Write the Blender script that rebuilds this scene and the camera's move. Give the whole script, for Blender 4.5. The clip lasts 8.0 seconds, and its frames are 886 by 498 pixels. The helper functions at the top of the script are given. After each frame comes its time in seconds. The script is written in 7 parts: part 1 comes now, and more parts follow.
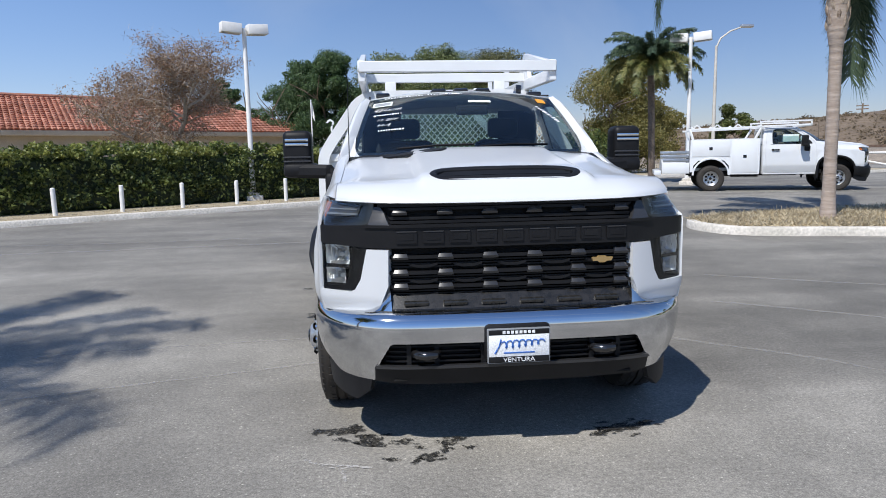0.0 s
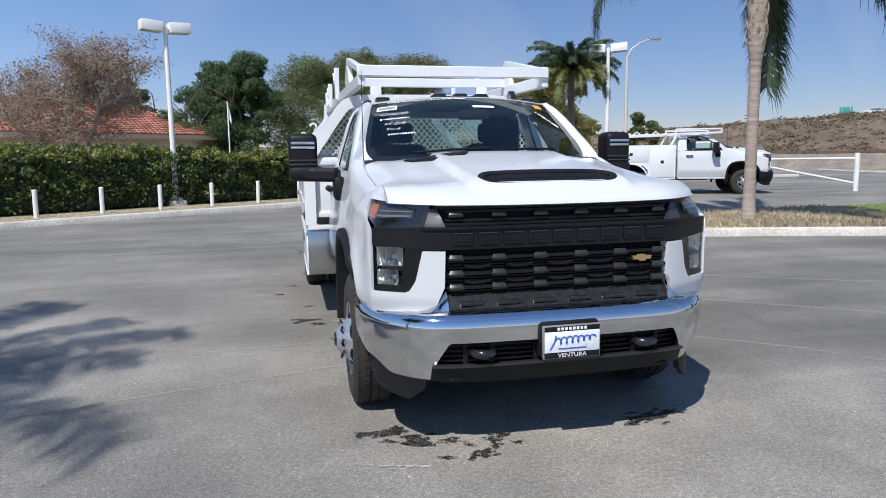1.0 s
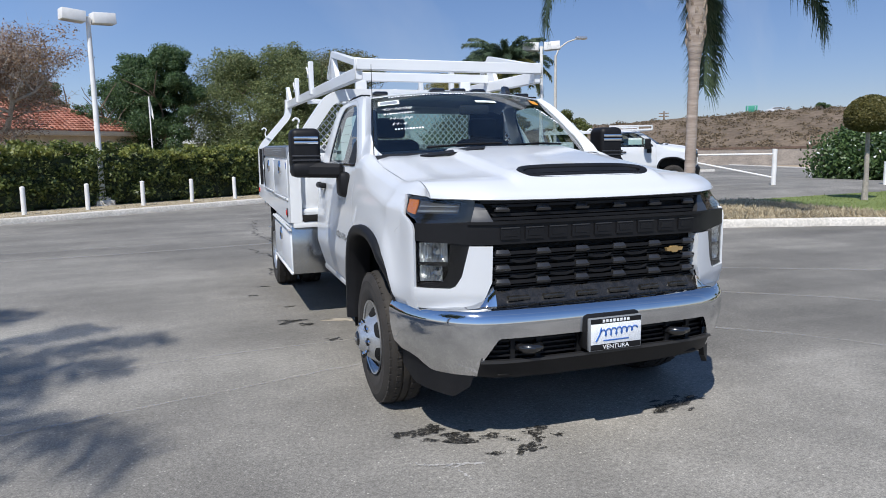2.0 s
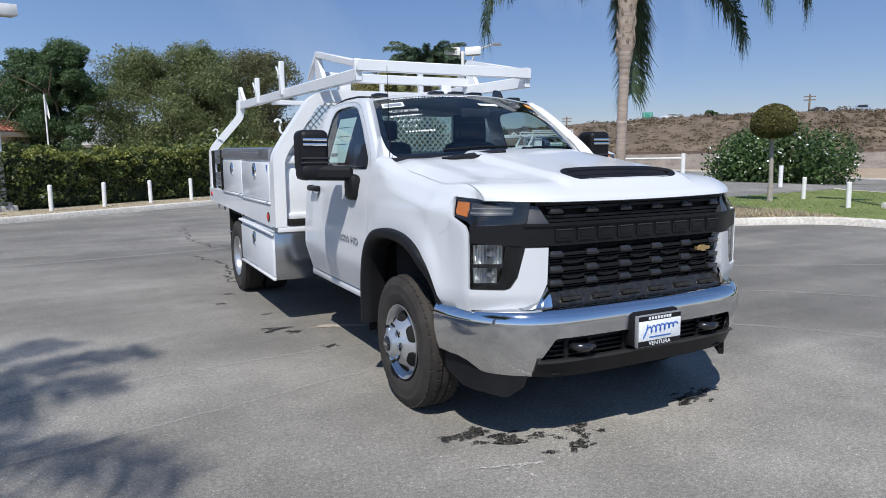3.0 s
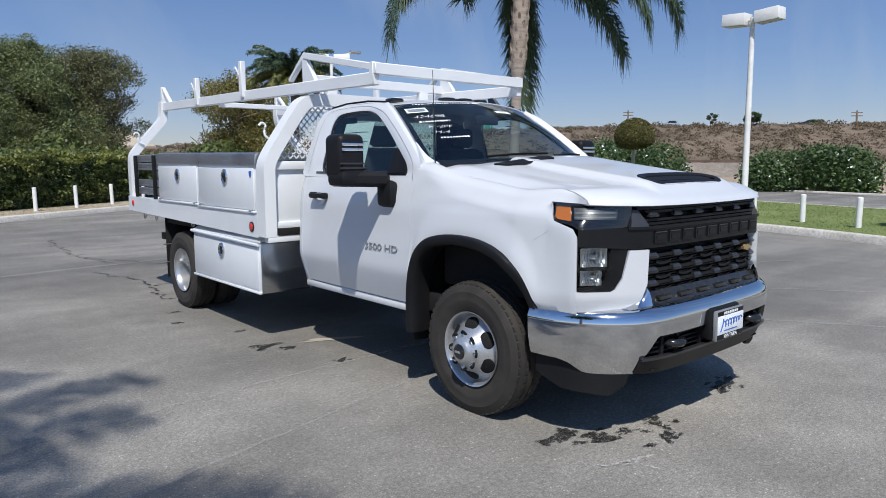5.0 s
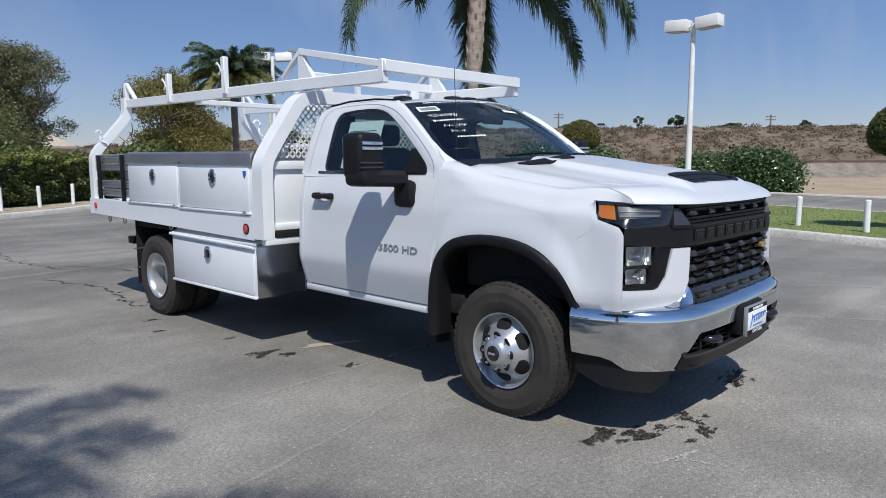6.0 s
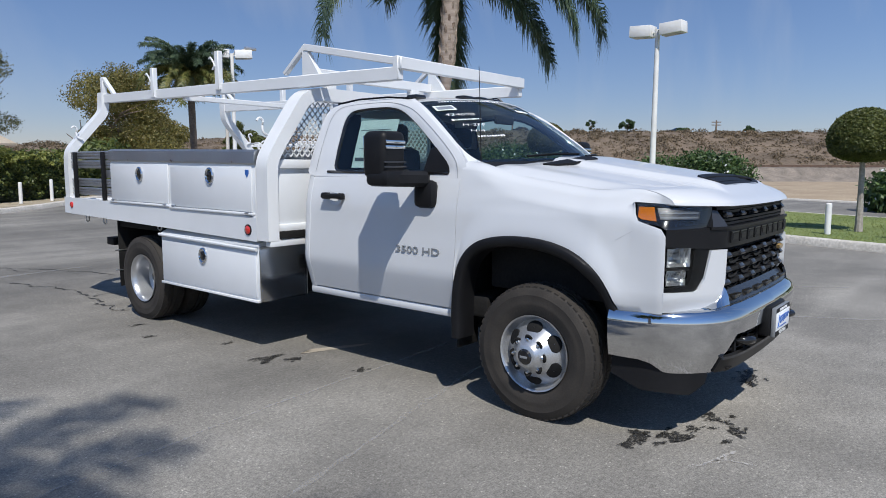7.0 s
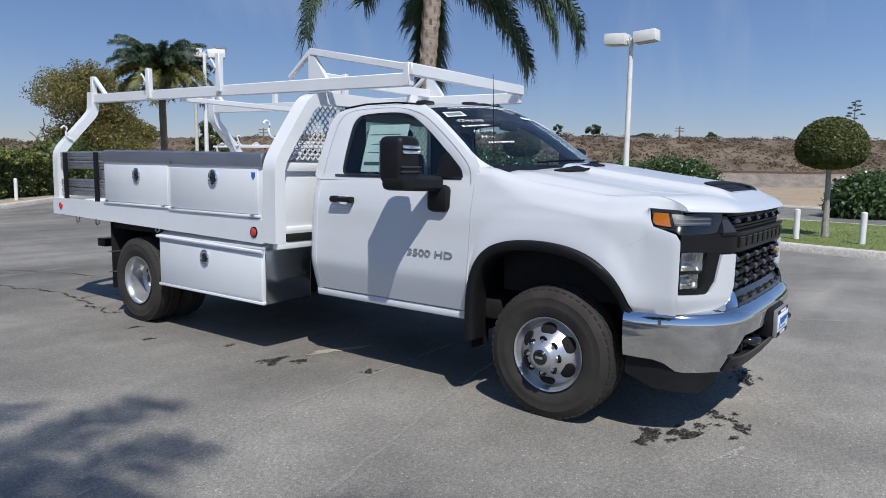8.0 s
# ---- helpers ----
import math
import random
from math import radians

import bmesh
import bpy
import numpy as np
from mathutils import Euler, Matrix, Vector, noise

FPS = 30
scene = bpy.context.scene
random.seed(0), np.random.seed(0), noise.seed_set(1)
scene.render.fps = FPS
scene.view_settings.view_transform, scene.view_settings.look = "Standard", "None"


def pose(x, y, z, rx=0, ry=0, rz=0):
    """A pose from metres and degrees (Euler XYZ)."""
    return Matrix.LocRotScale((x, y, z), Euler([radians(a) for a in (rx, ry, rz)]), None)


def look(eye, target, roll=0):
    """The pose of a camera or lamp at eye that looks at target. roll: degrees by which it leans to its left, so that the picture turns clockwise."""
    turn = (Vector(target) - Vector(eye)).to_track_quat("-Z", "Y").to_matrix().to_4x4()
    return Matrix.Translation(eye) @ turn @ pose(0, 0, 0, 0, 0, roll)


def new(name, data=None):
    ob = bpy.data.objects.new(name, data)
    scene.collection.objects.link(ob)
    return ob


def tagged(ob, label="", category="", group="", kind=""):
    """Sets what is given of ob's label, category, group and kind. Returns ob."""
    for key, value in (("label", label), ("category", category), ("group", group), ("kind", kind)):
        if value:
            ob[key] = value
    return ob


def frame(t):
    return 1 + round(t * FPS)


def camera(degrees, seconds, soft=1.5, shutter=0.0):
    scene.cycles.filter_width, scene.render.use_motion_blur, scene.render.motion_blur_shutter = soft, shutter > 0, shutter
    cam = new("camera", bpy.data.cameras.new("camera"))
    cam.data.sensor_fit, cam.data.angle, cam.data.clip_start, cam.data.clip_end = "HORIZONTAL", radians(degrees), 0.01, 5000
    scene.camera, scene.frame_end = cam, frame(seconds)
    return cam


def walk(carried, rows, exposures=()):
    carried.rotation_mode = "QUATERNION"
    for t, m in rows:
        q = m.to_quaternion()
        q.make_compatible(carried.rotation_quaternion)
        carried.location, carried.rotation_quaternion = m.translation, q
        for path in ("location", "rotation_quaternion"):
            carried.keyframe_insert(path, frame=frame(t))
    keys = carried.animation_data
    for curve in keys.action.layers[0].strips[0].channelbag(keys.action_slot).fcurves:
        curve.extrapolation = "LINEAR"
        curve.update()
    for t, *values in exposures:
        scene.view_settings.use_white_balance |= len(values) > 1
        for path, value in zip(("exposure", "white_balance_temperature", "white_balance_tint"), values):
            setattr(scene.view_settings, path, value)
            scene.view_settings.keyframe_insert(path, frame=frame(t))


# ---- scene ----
cam = camera(66.0, 8.0, soft=0.9)
PATH = [
    (0, (-0.633, -4.174, 1.502), (-0.459, -2.2, 1.226), -1.1),
    (0.5, (-0.964, -4.136, 1.517), (-0.655, -2.179, 1.247), -1.0),
    (1, (-1.351, -4.143, 1.508), (-0.917, -2.209, 1.241), -0.8),
    (1.5, (-1.658, -4.073, 1.503), (-1.109, -2.169, 1.229), -0.8),
    (2.8, (-2.447, -3.706, 1.504), (-1.606, -1.913, 1.228), -0.85),
    (3, (-2.606, -3.645, 1.509), (-1.704, -1.881, 1.236), -0.7),
    (3.5, (-2.867, -3.402, 1.5), (-1.858, -1.695, 1.241), -0.4),
    (4, (-3.159, -3.223, 1.491), (-2.043, -1.583, 1.235), -0.1),
    (4.5, (-3.467, -3.07, 1.503), (-2.26, -1.495, 1.248), -0.2),
    (6, (-4.093, -2.406, 1.492), (-2.655, -1.039, 1.243), -0.3),
    (6.5, (-4.237, -2.21, 1.473), (-2.748, -0.897, 1.222), -0.1),
    (7, (-4.329, -2.009, 1.483), (-2.797, -0.747, 1.238), 0.2),
    (7.5, (-4.475, -1.892, 1.489), (-2.905, -0.678, 1.245), 0.5),
    (8, (-4.588, -1.826, 1.497), (-2.994, -0.642, 1.26), 0.8),
]
# the exposure falls a little on the way
walk(cam, [(t, look(eye, target, roll)) for t, eye, target, roll in PATH], [(0, 0.11), (4.5, 0.0), (8, -0.12)])

# ---- light ----
SUN = Vector((-0.45, -0.56, 1.0)).normalized()
world = bpy.data.worlds.new("sky")
scene.world = world
world.use_nodes = True
wn = world.node_tree.nodes
sky = wn.new("ShaderNodeTexSky")
sky.sky_type = "NISHITA"
sky.sun_disc = False
sky.sun_elevation = math.asin(SUN.z)
sky.sun_rotation = math.atan2(SUN.x, SUN.y)
sky.air_density, sky.dust_density, sky.ozone_density = 1.0, 0.0, 3.0
tint = wn.new("ShaderNodeMix")
tint.data_type, tint.blend_type = "RGBA", "MULTIPLY"
tint.inputs[0].default_value = 1.0
# hazier and more violet towards the horizon
up = wn.new("ShaderNodeTexCoord")
sep = wn.new("ShaderNodeSeparateXYZ")
haze = wn.new("ShaderNodeValToRGB")
haze.color_ramp.elements[0].position, haze.color_ramp.elements[1].position = 0.0, 0.42
haze.color_ramp.elements[0].color = (0.70, 0.70, 0.91, 1)
haze.color_ramp.elements[1].color = (0.90, 1.03, 1.25, 1)
world.node_tree.links.new(up.outputs["Generated"], sep.inputs[0])
world.node_tree.links.new(sep.outputs[2], haze.inputs[0])
world.node_tree.links.new(haze.outputs[0], tint.inputs[7])
world.node_tree.links.new(sky.outputs[0], tint.inputs[6])
# the sky is deepest opposite the sun and pales to either side of it
side = wn.new("ShaderNodeVectorMath")
side.operation = "DOT_PRODUCT"
side.inputs[1].default_value = (-SUN.x, -SUN.y, 0.0)
side_ramp = wn.new("ShaderNodeValToRGB")
side_ramp.color_ramp.interpolation = "EASE"
glow = side_ramp.color_ramp.elements
glow[0].position, glow[0].color = 0.20, (1.54, 1.53, 1.48, 1)
glow[1].position, glow[1].color = 0.57, (1.04, 1.03, 1.02, 1)
paler = wn.new("ShaderNodeMix")
paler.data_type, paler.blend_type = "RGBA", "MULTIPLY"
paler.inputs[0].default_value = 1.0
world.node_tree.links.new(up.outputs["Generated"], side.inputs[0])
world.node_tree.links.new(side.outputs["Value"], side_ramp.inputs[0])
world.node_tree.links.new(tint.outputs[2], paler.inputs[6])
world.node_tree.links.new(side_ramp.outputs[0], paler.inputs[7])
wc = wn.new("ShaderNodeTexCoord")
wm = wn.new("ShaderNodeMapping")
wm.inputs["Rotation"].default_value = (0.3, 0.5, 0.9)
wm.inputs["Scale"].default_value = (1.0, 7.0, 1.6)
wno = wn.new("ShaderNodeTexNoise")
wno.inputs["Scale"].default_value, wno.inputs["Detail"].default_value = 1.7, 7.0
wr = wn.new("ShaderNodeValToRGB")
wr.color_ramp.elements[0].position, wr.color_ramp.elements[1].position = 0.52, 0.85
wr.color_ramp.elements[1].color = (0.38, 0.38, 0.38, 1)
cirrus = wn.new("ShaderNodeMix")
cirrus.data_type = "RGBA"
cirrus.inputs[7].default_value = (6.5, 7.2, 8.2, 1)
wl = world.node_tree.links
wl.new(wc.outputs["Generated"], wm.inputs[0])
wl.new(wm.outputs[0], wno.inputs["Vector"])
wl.new(wno.outputs[0], wr.inputs[0])
wl.new(wr.outputs[0], cirrus.inputs[0])
wl.new(paler.outputs[2], cirrus.inputs[6])
wl.new(cirrus.outputs[2], wn["Background"].inputs[0])
wn["Background"].inputs[1].default_value = 0.082
sun = new("sun", bpy.data.lights.new("sun", "SUN"))
sun.data.energy, sun.data.angle, sun.data.color = 5.0, radians(0.6), (1.0, 0.975, 0.935)
sun.matrix_world = look((0, 0, 30), Vector((0, 0, 30)) - SUN)

# ---- materials ----
def material(name, rough=0.6, metal=0.0):
    m = bpy.data.materials.new(name)
    m.use_nodes = True
    nt = m.node_tree
    b = nt.nodes["Principled BSDF"]
    b.inputs["Roughness"].default_value = rough
    b.inputs["Metallic"].default_value = metal
    return m, nt, b


def tex_noise(nt, scale, detail=4.0, rough=0.55, vec=None):
    n = nt.nodes.new("ShaderNodeTexNoise")
    n.inputs["Scale"].default_value, n.inputs["Detail"].default_value, n.inputs["Roughness"].default_value = scale, detail, rough
    if vec is None:
        c = nt.nodes.new("ShaderNodeTexCoord")
        vec = c.outputs["Object"]
    nt.links.new(vec, n.inputs["Vector"])
    return n


def ramp(nt, fac, stops):
    r = nt.nodes.new("ShaderNodeValToRGB")
    nt.links.new(fac, r.inputs[0])
    e = r.color_ramp.elements
    while len(e) < len(stops):
        e.new(0.5)
    for k, (p, c) in zip(e, stops):
        k.position, k.color = p, (*c, 1) if len(c) == 3 else c
    return r


def mixc(nt, fac, a, b, mode="MIX"):
    m = nt.nodes.new("ShaderNodeMix")
    m.data_type, m.blend_type = "RGBA", mode
    for s, v in ((0, fac), (6, a), (7, b)):
        if isinstance(v, (int, float)):
            m.inputs[s].default_value = v
        elif isinstance(v, tuple):
            m.inputs[s].default_value = (*v, 1)
        else:
            nt.links.new(v, m.inputs[s])
    return m.outputs[2]


def bump(nt, b, height, strength, dist):
    n = nt.nodes.new("ShaderNodeBump")
    n.inputs["Strength"].default_value, n.inputs["Distance"].default_value = strength, dist
    nt.links.new(height, n.inputs["Height"])
    nt.links.new(n.outputs[0], b.inputs["Normal"])


def grain(name, dark, light, scale, rough=0.7, metal=0.0, fine=None, relief=0.3, dist=0.01, stops=(0.3, 0.7)):
    """Two-scale mottled surface: broad colour drift and fine grain with relief."""
    m, nt, b = material(name, rough, metal)
    n1 = tex_noise(nt, scale, 5)
    n2 = tex_noise(nt, fine or scale * 14, 3)
    r = ramp(nt, n1.outputs[0], [(stops[0], dark), (stops[1], light)])
    g = ramp(nt, n2.outputs[0], [(0.3, (0.72,) * 3), (0.7, (1.12,) * 3)])
    nt.links.new(mixc(nt, 1.0, r.outputs[0], g.outputs[0], "MULTIPLY"), b.inputs["Base Color"])
    bump(nt, b, n2.outputs[0], relief, dist)
    return m


def paint(name, colour, rough=0.28, coat=0.6, dirt=0.06):
    m, nt, b = material(name, rough)
    n = tex_noise(nt, 3.0, 6)
    d = tuple(c * (1 - dirt) for c in colour)
    r = ramp(nt, n.outputs[0], [(0.35, d), (0.65, colour)])
    nt.links.new(r.outputs[0], b.inputs["Base Color"])
    n2 = tex_noise(nt, 40.0, 3)
    rr = ramp(nt, n2.outputs[0], [(0.3, (rough * 0.93,) * 3), (0.8, (rough * 1.1,) * 3)])
    nt.links.new(rr.outputs[0], b.inputs["Roughness"])
    b.inputs["Coat Weight"].default_value = coat
    b.inputs["Coat Roughness"].default_value = 0.05
    return m


def leaf(name, dark, light, rough=0.5):
    m, nt, b = material(name, rough)
    g = nt.nodes.new("ShaderNodeNewGeometry")
    r = ramp(nt, g.outputs["Random Per Island"], [(0.0, dark), (1.0, light)])
    n = tex_noise(nt, 0.8, 3)
    s = ramp(nt, n.outputs[0], [(0.3, (0.75,) * 3), (0.7, (1.2,) * 3)])
    nt.links.new(mixc(nt, 1.0, r.outputs[0], s.outputs[0], "MULTIPLY"), b.inputs["Base Color"])
    tr = nt.nodes.new("ShaderNodeBsdfTranslucent")
    nt.links.new(r.outputs[0], tr.inputs[0])
    mx = nt.nodes.new("ShaderNodeMixShader")
    mx.inputs[0].default_value = 0.36
    nt.links.new(b.outputs[0], mx.inputs[1])
    nt.links.new(tr.outputs[0], mx.inputs[2])
    nt.links.new(mx.outputs[0], nt.nodes["Material Output"].inputs[0])
    return m


def glass_mat(name, tint, base=0.045):
    """A clear pane; its gloss grows towards grazing views."""
    m, nt, b = material(name)
    t = nt.nodes.new("ShaderNodeBsdfTransparent")
    t.inputs[0].default_value = (*tint, 1)
    g = nt.nodes.new("ShaderNodeBsdfGlossy")
    g.inputs["Roughness"].default_value = 0.02
    lw = nt.nodes.new("ShaderNodeLayerWeight")
    lw.inputs[0].default_value = 0.5
    pw = nt.nodes.new("ShaderNodeMath")
    pw.operation = "POWER"
    pw.inputs[1].default_value = 4.0
    ad = nt.nodes.new("ShaderNodeMath")
    ad.operation = "MULTIPLY_ADD"
    ad.inputs[1].default_value, ad.inputs[2].default_value = 0.8, base
    nt.links.new(lw.outputs["Facing"], pw.inputs[0])
    nt.links.new(pw.outputs[0], ad.inputs[0])
    mx = nt.nodes.new("ShaderNodeMixShader")
    nt.links.new(ad.outputs[0], mx.inputs[0])
    nt.links.new(t.outputs[0], mx.inputs[1])
    nt.links.new(g.outputs[0], mx.inputs[2])
    nt.links.new(mx.outputs[0], nt.nodes["Material Output"].inputs[0])
    return m


def asphalt_mat():
    m, nt, b = material("asphalt", 0.85)
    broad = tex_noise(nt, 0.16, 5, 0.6)
    mid = tex_noise(nt, 0.7, 5, 0.6)
    c = nt.nodes.new("ShaderNodeTexCoord")
    mp = nt.nodes.new("ShaderNodeMapping")
    mp.inputs["Rotation"].default_value = (0, 0, radians(-32))
    mp.inputs["Scale"].default_value = (0.10, 1.0, 1.0)
    nt.links.new(c.outputs["Object"], mp.inputs[0])
    streak = tex_noise(nt, 0.55, 4, 0.55, mp.outputs[0])
    fine = tex_noise(nt, 120.0, 2)
    spk = nt.nodes.new("ShaderNodeTexVoronoi")
    spk.inputs["Scale"].default_value = 90
    nt.links.new(c.outputs["Object"], spk.inputs["Vector"])
    a = ramp(nt, broad.outputs[0], [(0.32, (0.146, 0.137, 0.120)), (0.68, (0.256, 0.240, 0.210))])
    s = ramp(nt, streak.outputs[0], [(0.35, (0.86,) * 3), (0.58, (1.00,) * 3), (0.72, (1.20,) * 3)])
    d = ramp(nt, mid.outputs[0], [(0.30, (0.76,) * 3), (0.50, (0.98,) * 3), (0.68, (1.20,) * 3)])
    f = ramp(nt, fine.outputs[0], [(0.35, (0.64,) * 3), (0.66, (1.32,) * 3)])
    v = ramp(nt, spk.outputs["Distance"], [(0.0, (1.35,) * 3), (0.35, (0.95,) * 3)])
    x = mixc(nt, 1.0, a.outputs[0], s.outputs[0], "MULTIPLY")
    x = mixc(nt, 1.0, x, d.outputs[0], "MULTIPLY")
    x = mixc(nt, 0.8, x, f.outputs[0], "MULTIPLY")
    x = mixc(nt, 0.5, x, v.outputs[0], "MULTIPLY")
    grit = tex_noise(nt, 42.0, 4, 0.75)
    q = ramp(nt, grit.outputs[0], [(0.34, (0.70,) * 3), (0.66, (1.29,) * 3)])
    x = mixc(nt, 1.0, x, q.outputs[0], "MULTIPLY")
    mp2 = nt.nodes.new("ShaderNodeMapping")
    mp2.inputs["Rotation"].default_value = (0, 0, radians(48))
    mp2.inputs["Scale"].default_value = (0.12, 1.3, 1.0)
    nt.links.new(c.outputs["Object"], mp2.inputs[0])
    tyre = tex_noise(nt, 0.8, 3, 0.5, mp2.outputs[0])
    y = ramp(nt, tyre.outputs[0], [(0.34, (0.80,) * 3), (0.5, (1.0,) * 3), (0.68, (1.16,) * 3)])
    x = mixc(nt, 1.0, x, y.outputs[0], "MULTIPLY")
    blotch = tex_noise(nt, 4.5, 7, 0.72)
    bl = ramp(nt, blotch.outputs[0], [(0.30, (0.88,) * 3), (0.52, (1.0,) * 3), (0.70, (1.12,) * 3)])
    x = mixc(nt, 1.0, x, bl.outputs[0], "MULTIPLY")
    # scattered pale aggregate
    agg = nt.nodes.new("ShaderNodeTexVoronoi")
    agg.inputs["Scale"].default_value = 26
    nt.links.new(c.outputs["Object"], agg.inputs["Vector"])
    w = ramp(nt, agg.outputs["Distance"], [(0.07, (2.3,) * 3), (0.16, (1.0,) * 3)])
    x = mixc(nt, 0.7, x, w.outputs[0], "MULTIPLY")
    nt.links.new(x, b.inputs["Base Color"])
    bump(nt, b, grit.outputs[0], 0.12, 0.003)
    return m


M_ASPHALT = asphalt_mat()
M_CONCRETE = grain("concrete", (0.48, 0.45, 0.39), (0.64, 0.60, 0.54), 1.5, 0.85)
M_DIRT = grain("dirt", (0.30, 0.22, 0.14), (0.42, 0.33, 0.22), 0.4, 0.95, fine=9)
M_MULCH = grain("dry_mulch", (0.29, 0.24, 0.16), (0.46, 0.39, 0.28), 1.2, 0.95, fine=30, relief=0.8, dist=0.03)
M_LAWN = grain("lawn", (0.12, 0.17, 0.04), (0.22, 0.26, 0.08), 0.6, 0.9, fine=40, relief=0.8, dist=0.03)
M_HILL = grain("dry_hillside", (0.095, 0.070, 0.048), (0.205, 0.152, 0.104), 0.16, 0.95, fine=1.6, relief=0.9, dist=0.3)
M_BALLAST = grain("ballast", (0.16, 0.135, 0.11), (0.30, 0.25, 0.20), 0.8, 0.95, fine=7, relief=0.9, dist=0.1)
M_RUST = grain("rusty_rail", (0.08, 0.05, 0.035), (0.15, 0.09, 0.06), 4, 0.7)
M_WHITE = paint("white_truck_paint", (0.575, 0.588, 0.600), 0.32, 0.55, 0.02)
M_RACK = paint("white_rack_paint", (0.70, 0.71, 0.71), 0.38, 0.3, 0.05)
M_BOX = paint("white_box_paint", (0.685, 0.702, 0.715), 0.36, 0.4, 0.04)
M_POST = paint("white_post_paint", (0.78, 0.77, 0.74), 0.55, 0.0, 0.15)
M_STUCCO = grain("beige_stucco", (0.42, 0.35, 0.26), (0.52, 0.44, 0.34), 1.0, 0.9, fine=40)
M_TILE = leaf("clay_tile", (0.38, 0.15, 0.095), (0.62, 0.31, 0.22), 0.8)
M_BLACK = grain("black_plastic", (0.007, 0.007, 0.008), (0.012, 0.012, 0.013), 6, 0.5, fine=300, relief=0.1, dist=0.001)
M_GLOSSBLACK = paint("gloss_black", (0.012, 0.012, 0.013), 0.18, 0.4, 0.2)
M_BANDGREY = grain("dark_grey_plastic", (0.008, 0.008, 0.009), (0.013, 0.013, 0.014), 5, 0.42, fine=300, relief=0.1, dist=0.001)
M_INNER = grain("underbody_black", (0.008, 0.008, 0.008), (0.016, 0.015, 0.014), 4, 0.85)
M_RUBBER = grain("tyre_rubber", (0.020, 0.017, 0.014), (0.038, 0.032, 0.026), 7, 0.8, fine=120, relief=0.3, dist=0.002)
M_STEEL = grain("painted_steel_wheel", (0.50, 0.51, 0.52), (0.60, 0.61, 0.62), 6, 0.30, 0.75, fine=200, relief=0.05, dist=0.001)
M_ALU = grain("aluminium", (0.42, 0.43, 0.44), (0.58, 0.59, 0.60), 3, 0.32, 0.9, fine=120, relief=0.1, dist=0.001)
M_SLAT = grain("dull_aluminium", (0.42, 0.43, 0.45), (0.58, 0.59, 0.61), 3, 0.36, 0.85, fine=90, relief=0.02, dist=0.0005)
M_CABIN = grain("cabin_grey", (0.024, 0.025, 0.027), (0.042, 0.043, 0.046), 8, 0.8)
M_PAPER = grain("paper", (0.68, 0.76, 0.71), (0.74, 0.82, 0.77), 10, 0.8)
M_INK = grain("ink", (0.05, 0.06, 0.07), (0.08, 0.09, 0.10), 10, 0.7)
M_BLUE = grain("blue_print", (0.03, 0.12, 0.42), (0.04, 0.15, 0.48), 12, 0.5)
M_GOLD = paint("gold_badge", (0.30, 0.20, 0.08), 0.3, 0.3, 0.1)
M_MARKER = grain("white_marker", (0.75, 0.77, 0.78), (0.85, 0.86, 0.86), 20, 0.8)
M_ORANGE = paint("orange_sticker", (0.80, 0.33, 0.03), 0.5, 0.0, 0.1)
M_GREY_EMBLEM = paint("dark_chrome_emblem", (0.22, 0.23, 0.24), 0.3, 0.3, 0.1)
M_BARK = grain("bark", (0.14, 0.10, 0.07), (0.26, 0.20, 0.15), 2.0, 0.95, fine=18, relief=0.8, dist=0.04)
M_GREYBARK = grain("grey_bark", (0.26, 0.23, 0.20), (0.42, 0.38, 0.33), 2.0, 0.95, fine=24, relief=0.6, dist=0.02)
def palm_bark():
    m, nt, b = material("palm_bark", 0.95)
    c = nt.nodes.new("ShaderNodeTexCoord")
    mp = nt.nodes.new("ShaderNodeMapping")
    mp.inputs["Scale"].default_value = (1.0, 1.0, 7.0)
    nt.links.new(c.outputs["Object"], mp.inputs[0])
    n1 = tex_noise(nt, 2.2, 5, 0.6, mp.outputs[0])
    n2 = tex_noise(nt, 1.1, 4)
    r = ramp(nt, n1.outputs[0], [(0.3, (0.33, 0.26, 0.21)), (0.7, (0.55, 0.455, 0.385))])
    q = ramp(nt, n2.outputs[0], [(0.3, (0.8,) * 3), (0.7, (1.12,) * 3)])
    nt.links.new(mixc(nt, 1.0, r.outputs[0], q.outputs[0], "MULTIPLY"), b.inputs["Base Color"])
    bump(nt, b, n1.outputs[0], 0.6, 0.02)
    return m


M_PALMBARK = palm_bark()
M_STUB = grain("frond_stub", (0.16, 0.11, 0.08), (0.46, 0.38, 0.30), 5.0, 0.95, fine=40, relief=0.6, dist=0.01)
M_DARKTRUNK = grain("dark_palm_bark", (0.10, 0.075, 0.055), (0.20, 0.155, 0.12), 2.0, 0.95, fine=16, relief=0.8, dist=0.03)
M_PALM = leaf("palm_leaf", (0.045, 0.085, 0.052), (0.15, 0.20, 0.110))
M_PALMDRY = leaf("palm_leaf_yellowed", (0.07, 0.105, 0.025), (0.28, 0.25, 0.08))
M_HEDGE = leaf("hedge_leaf", (0.030, 0.056, 0.014), (0.175, 0.205, 0.052))
M_DARKLEAF = leaf("dark_leaf", (0.028, 0.066, 0.028), (0.115, 0.180, 0.065))
# leaf green darkened to stand for the shade inside foliage
M_SHADECORE = leaf("painted_leaf_shade", (0.014, 0.030, 0.010), (0.03, 0.05, 0.015))
M_OLIVE = leaf("olive_leaf", (0.062, 0.092, 0.034), (0.24, 0.27, 0.105))
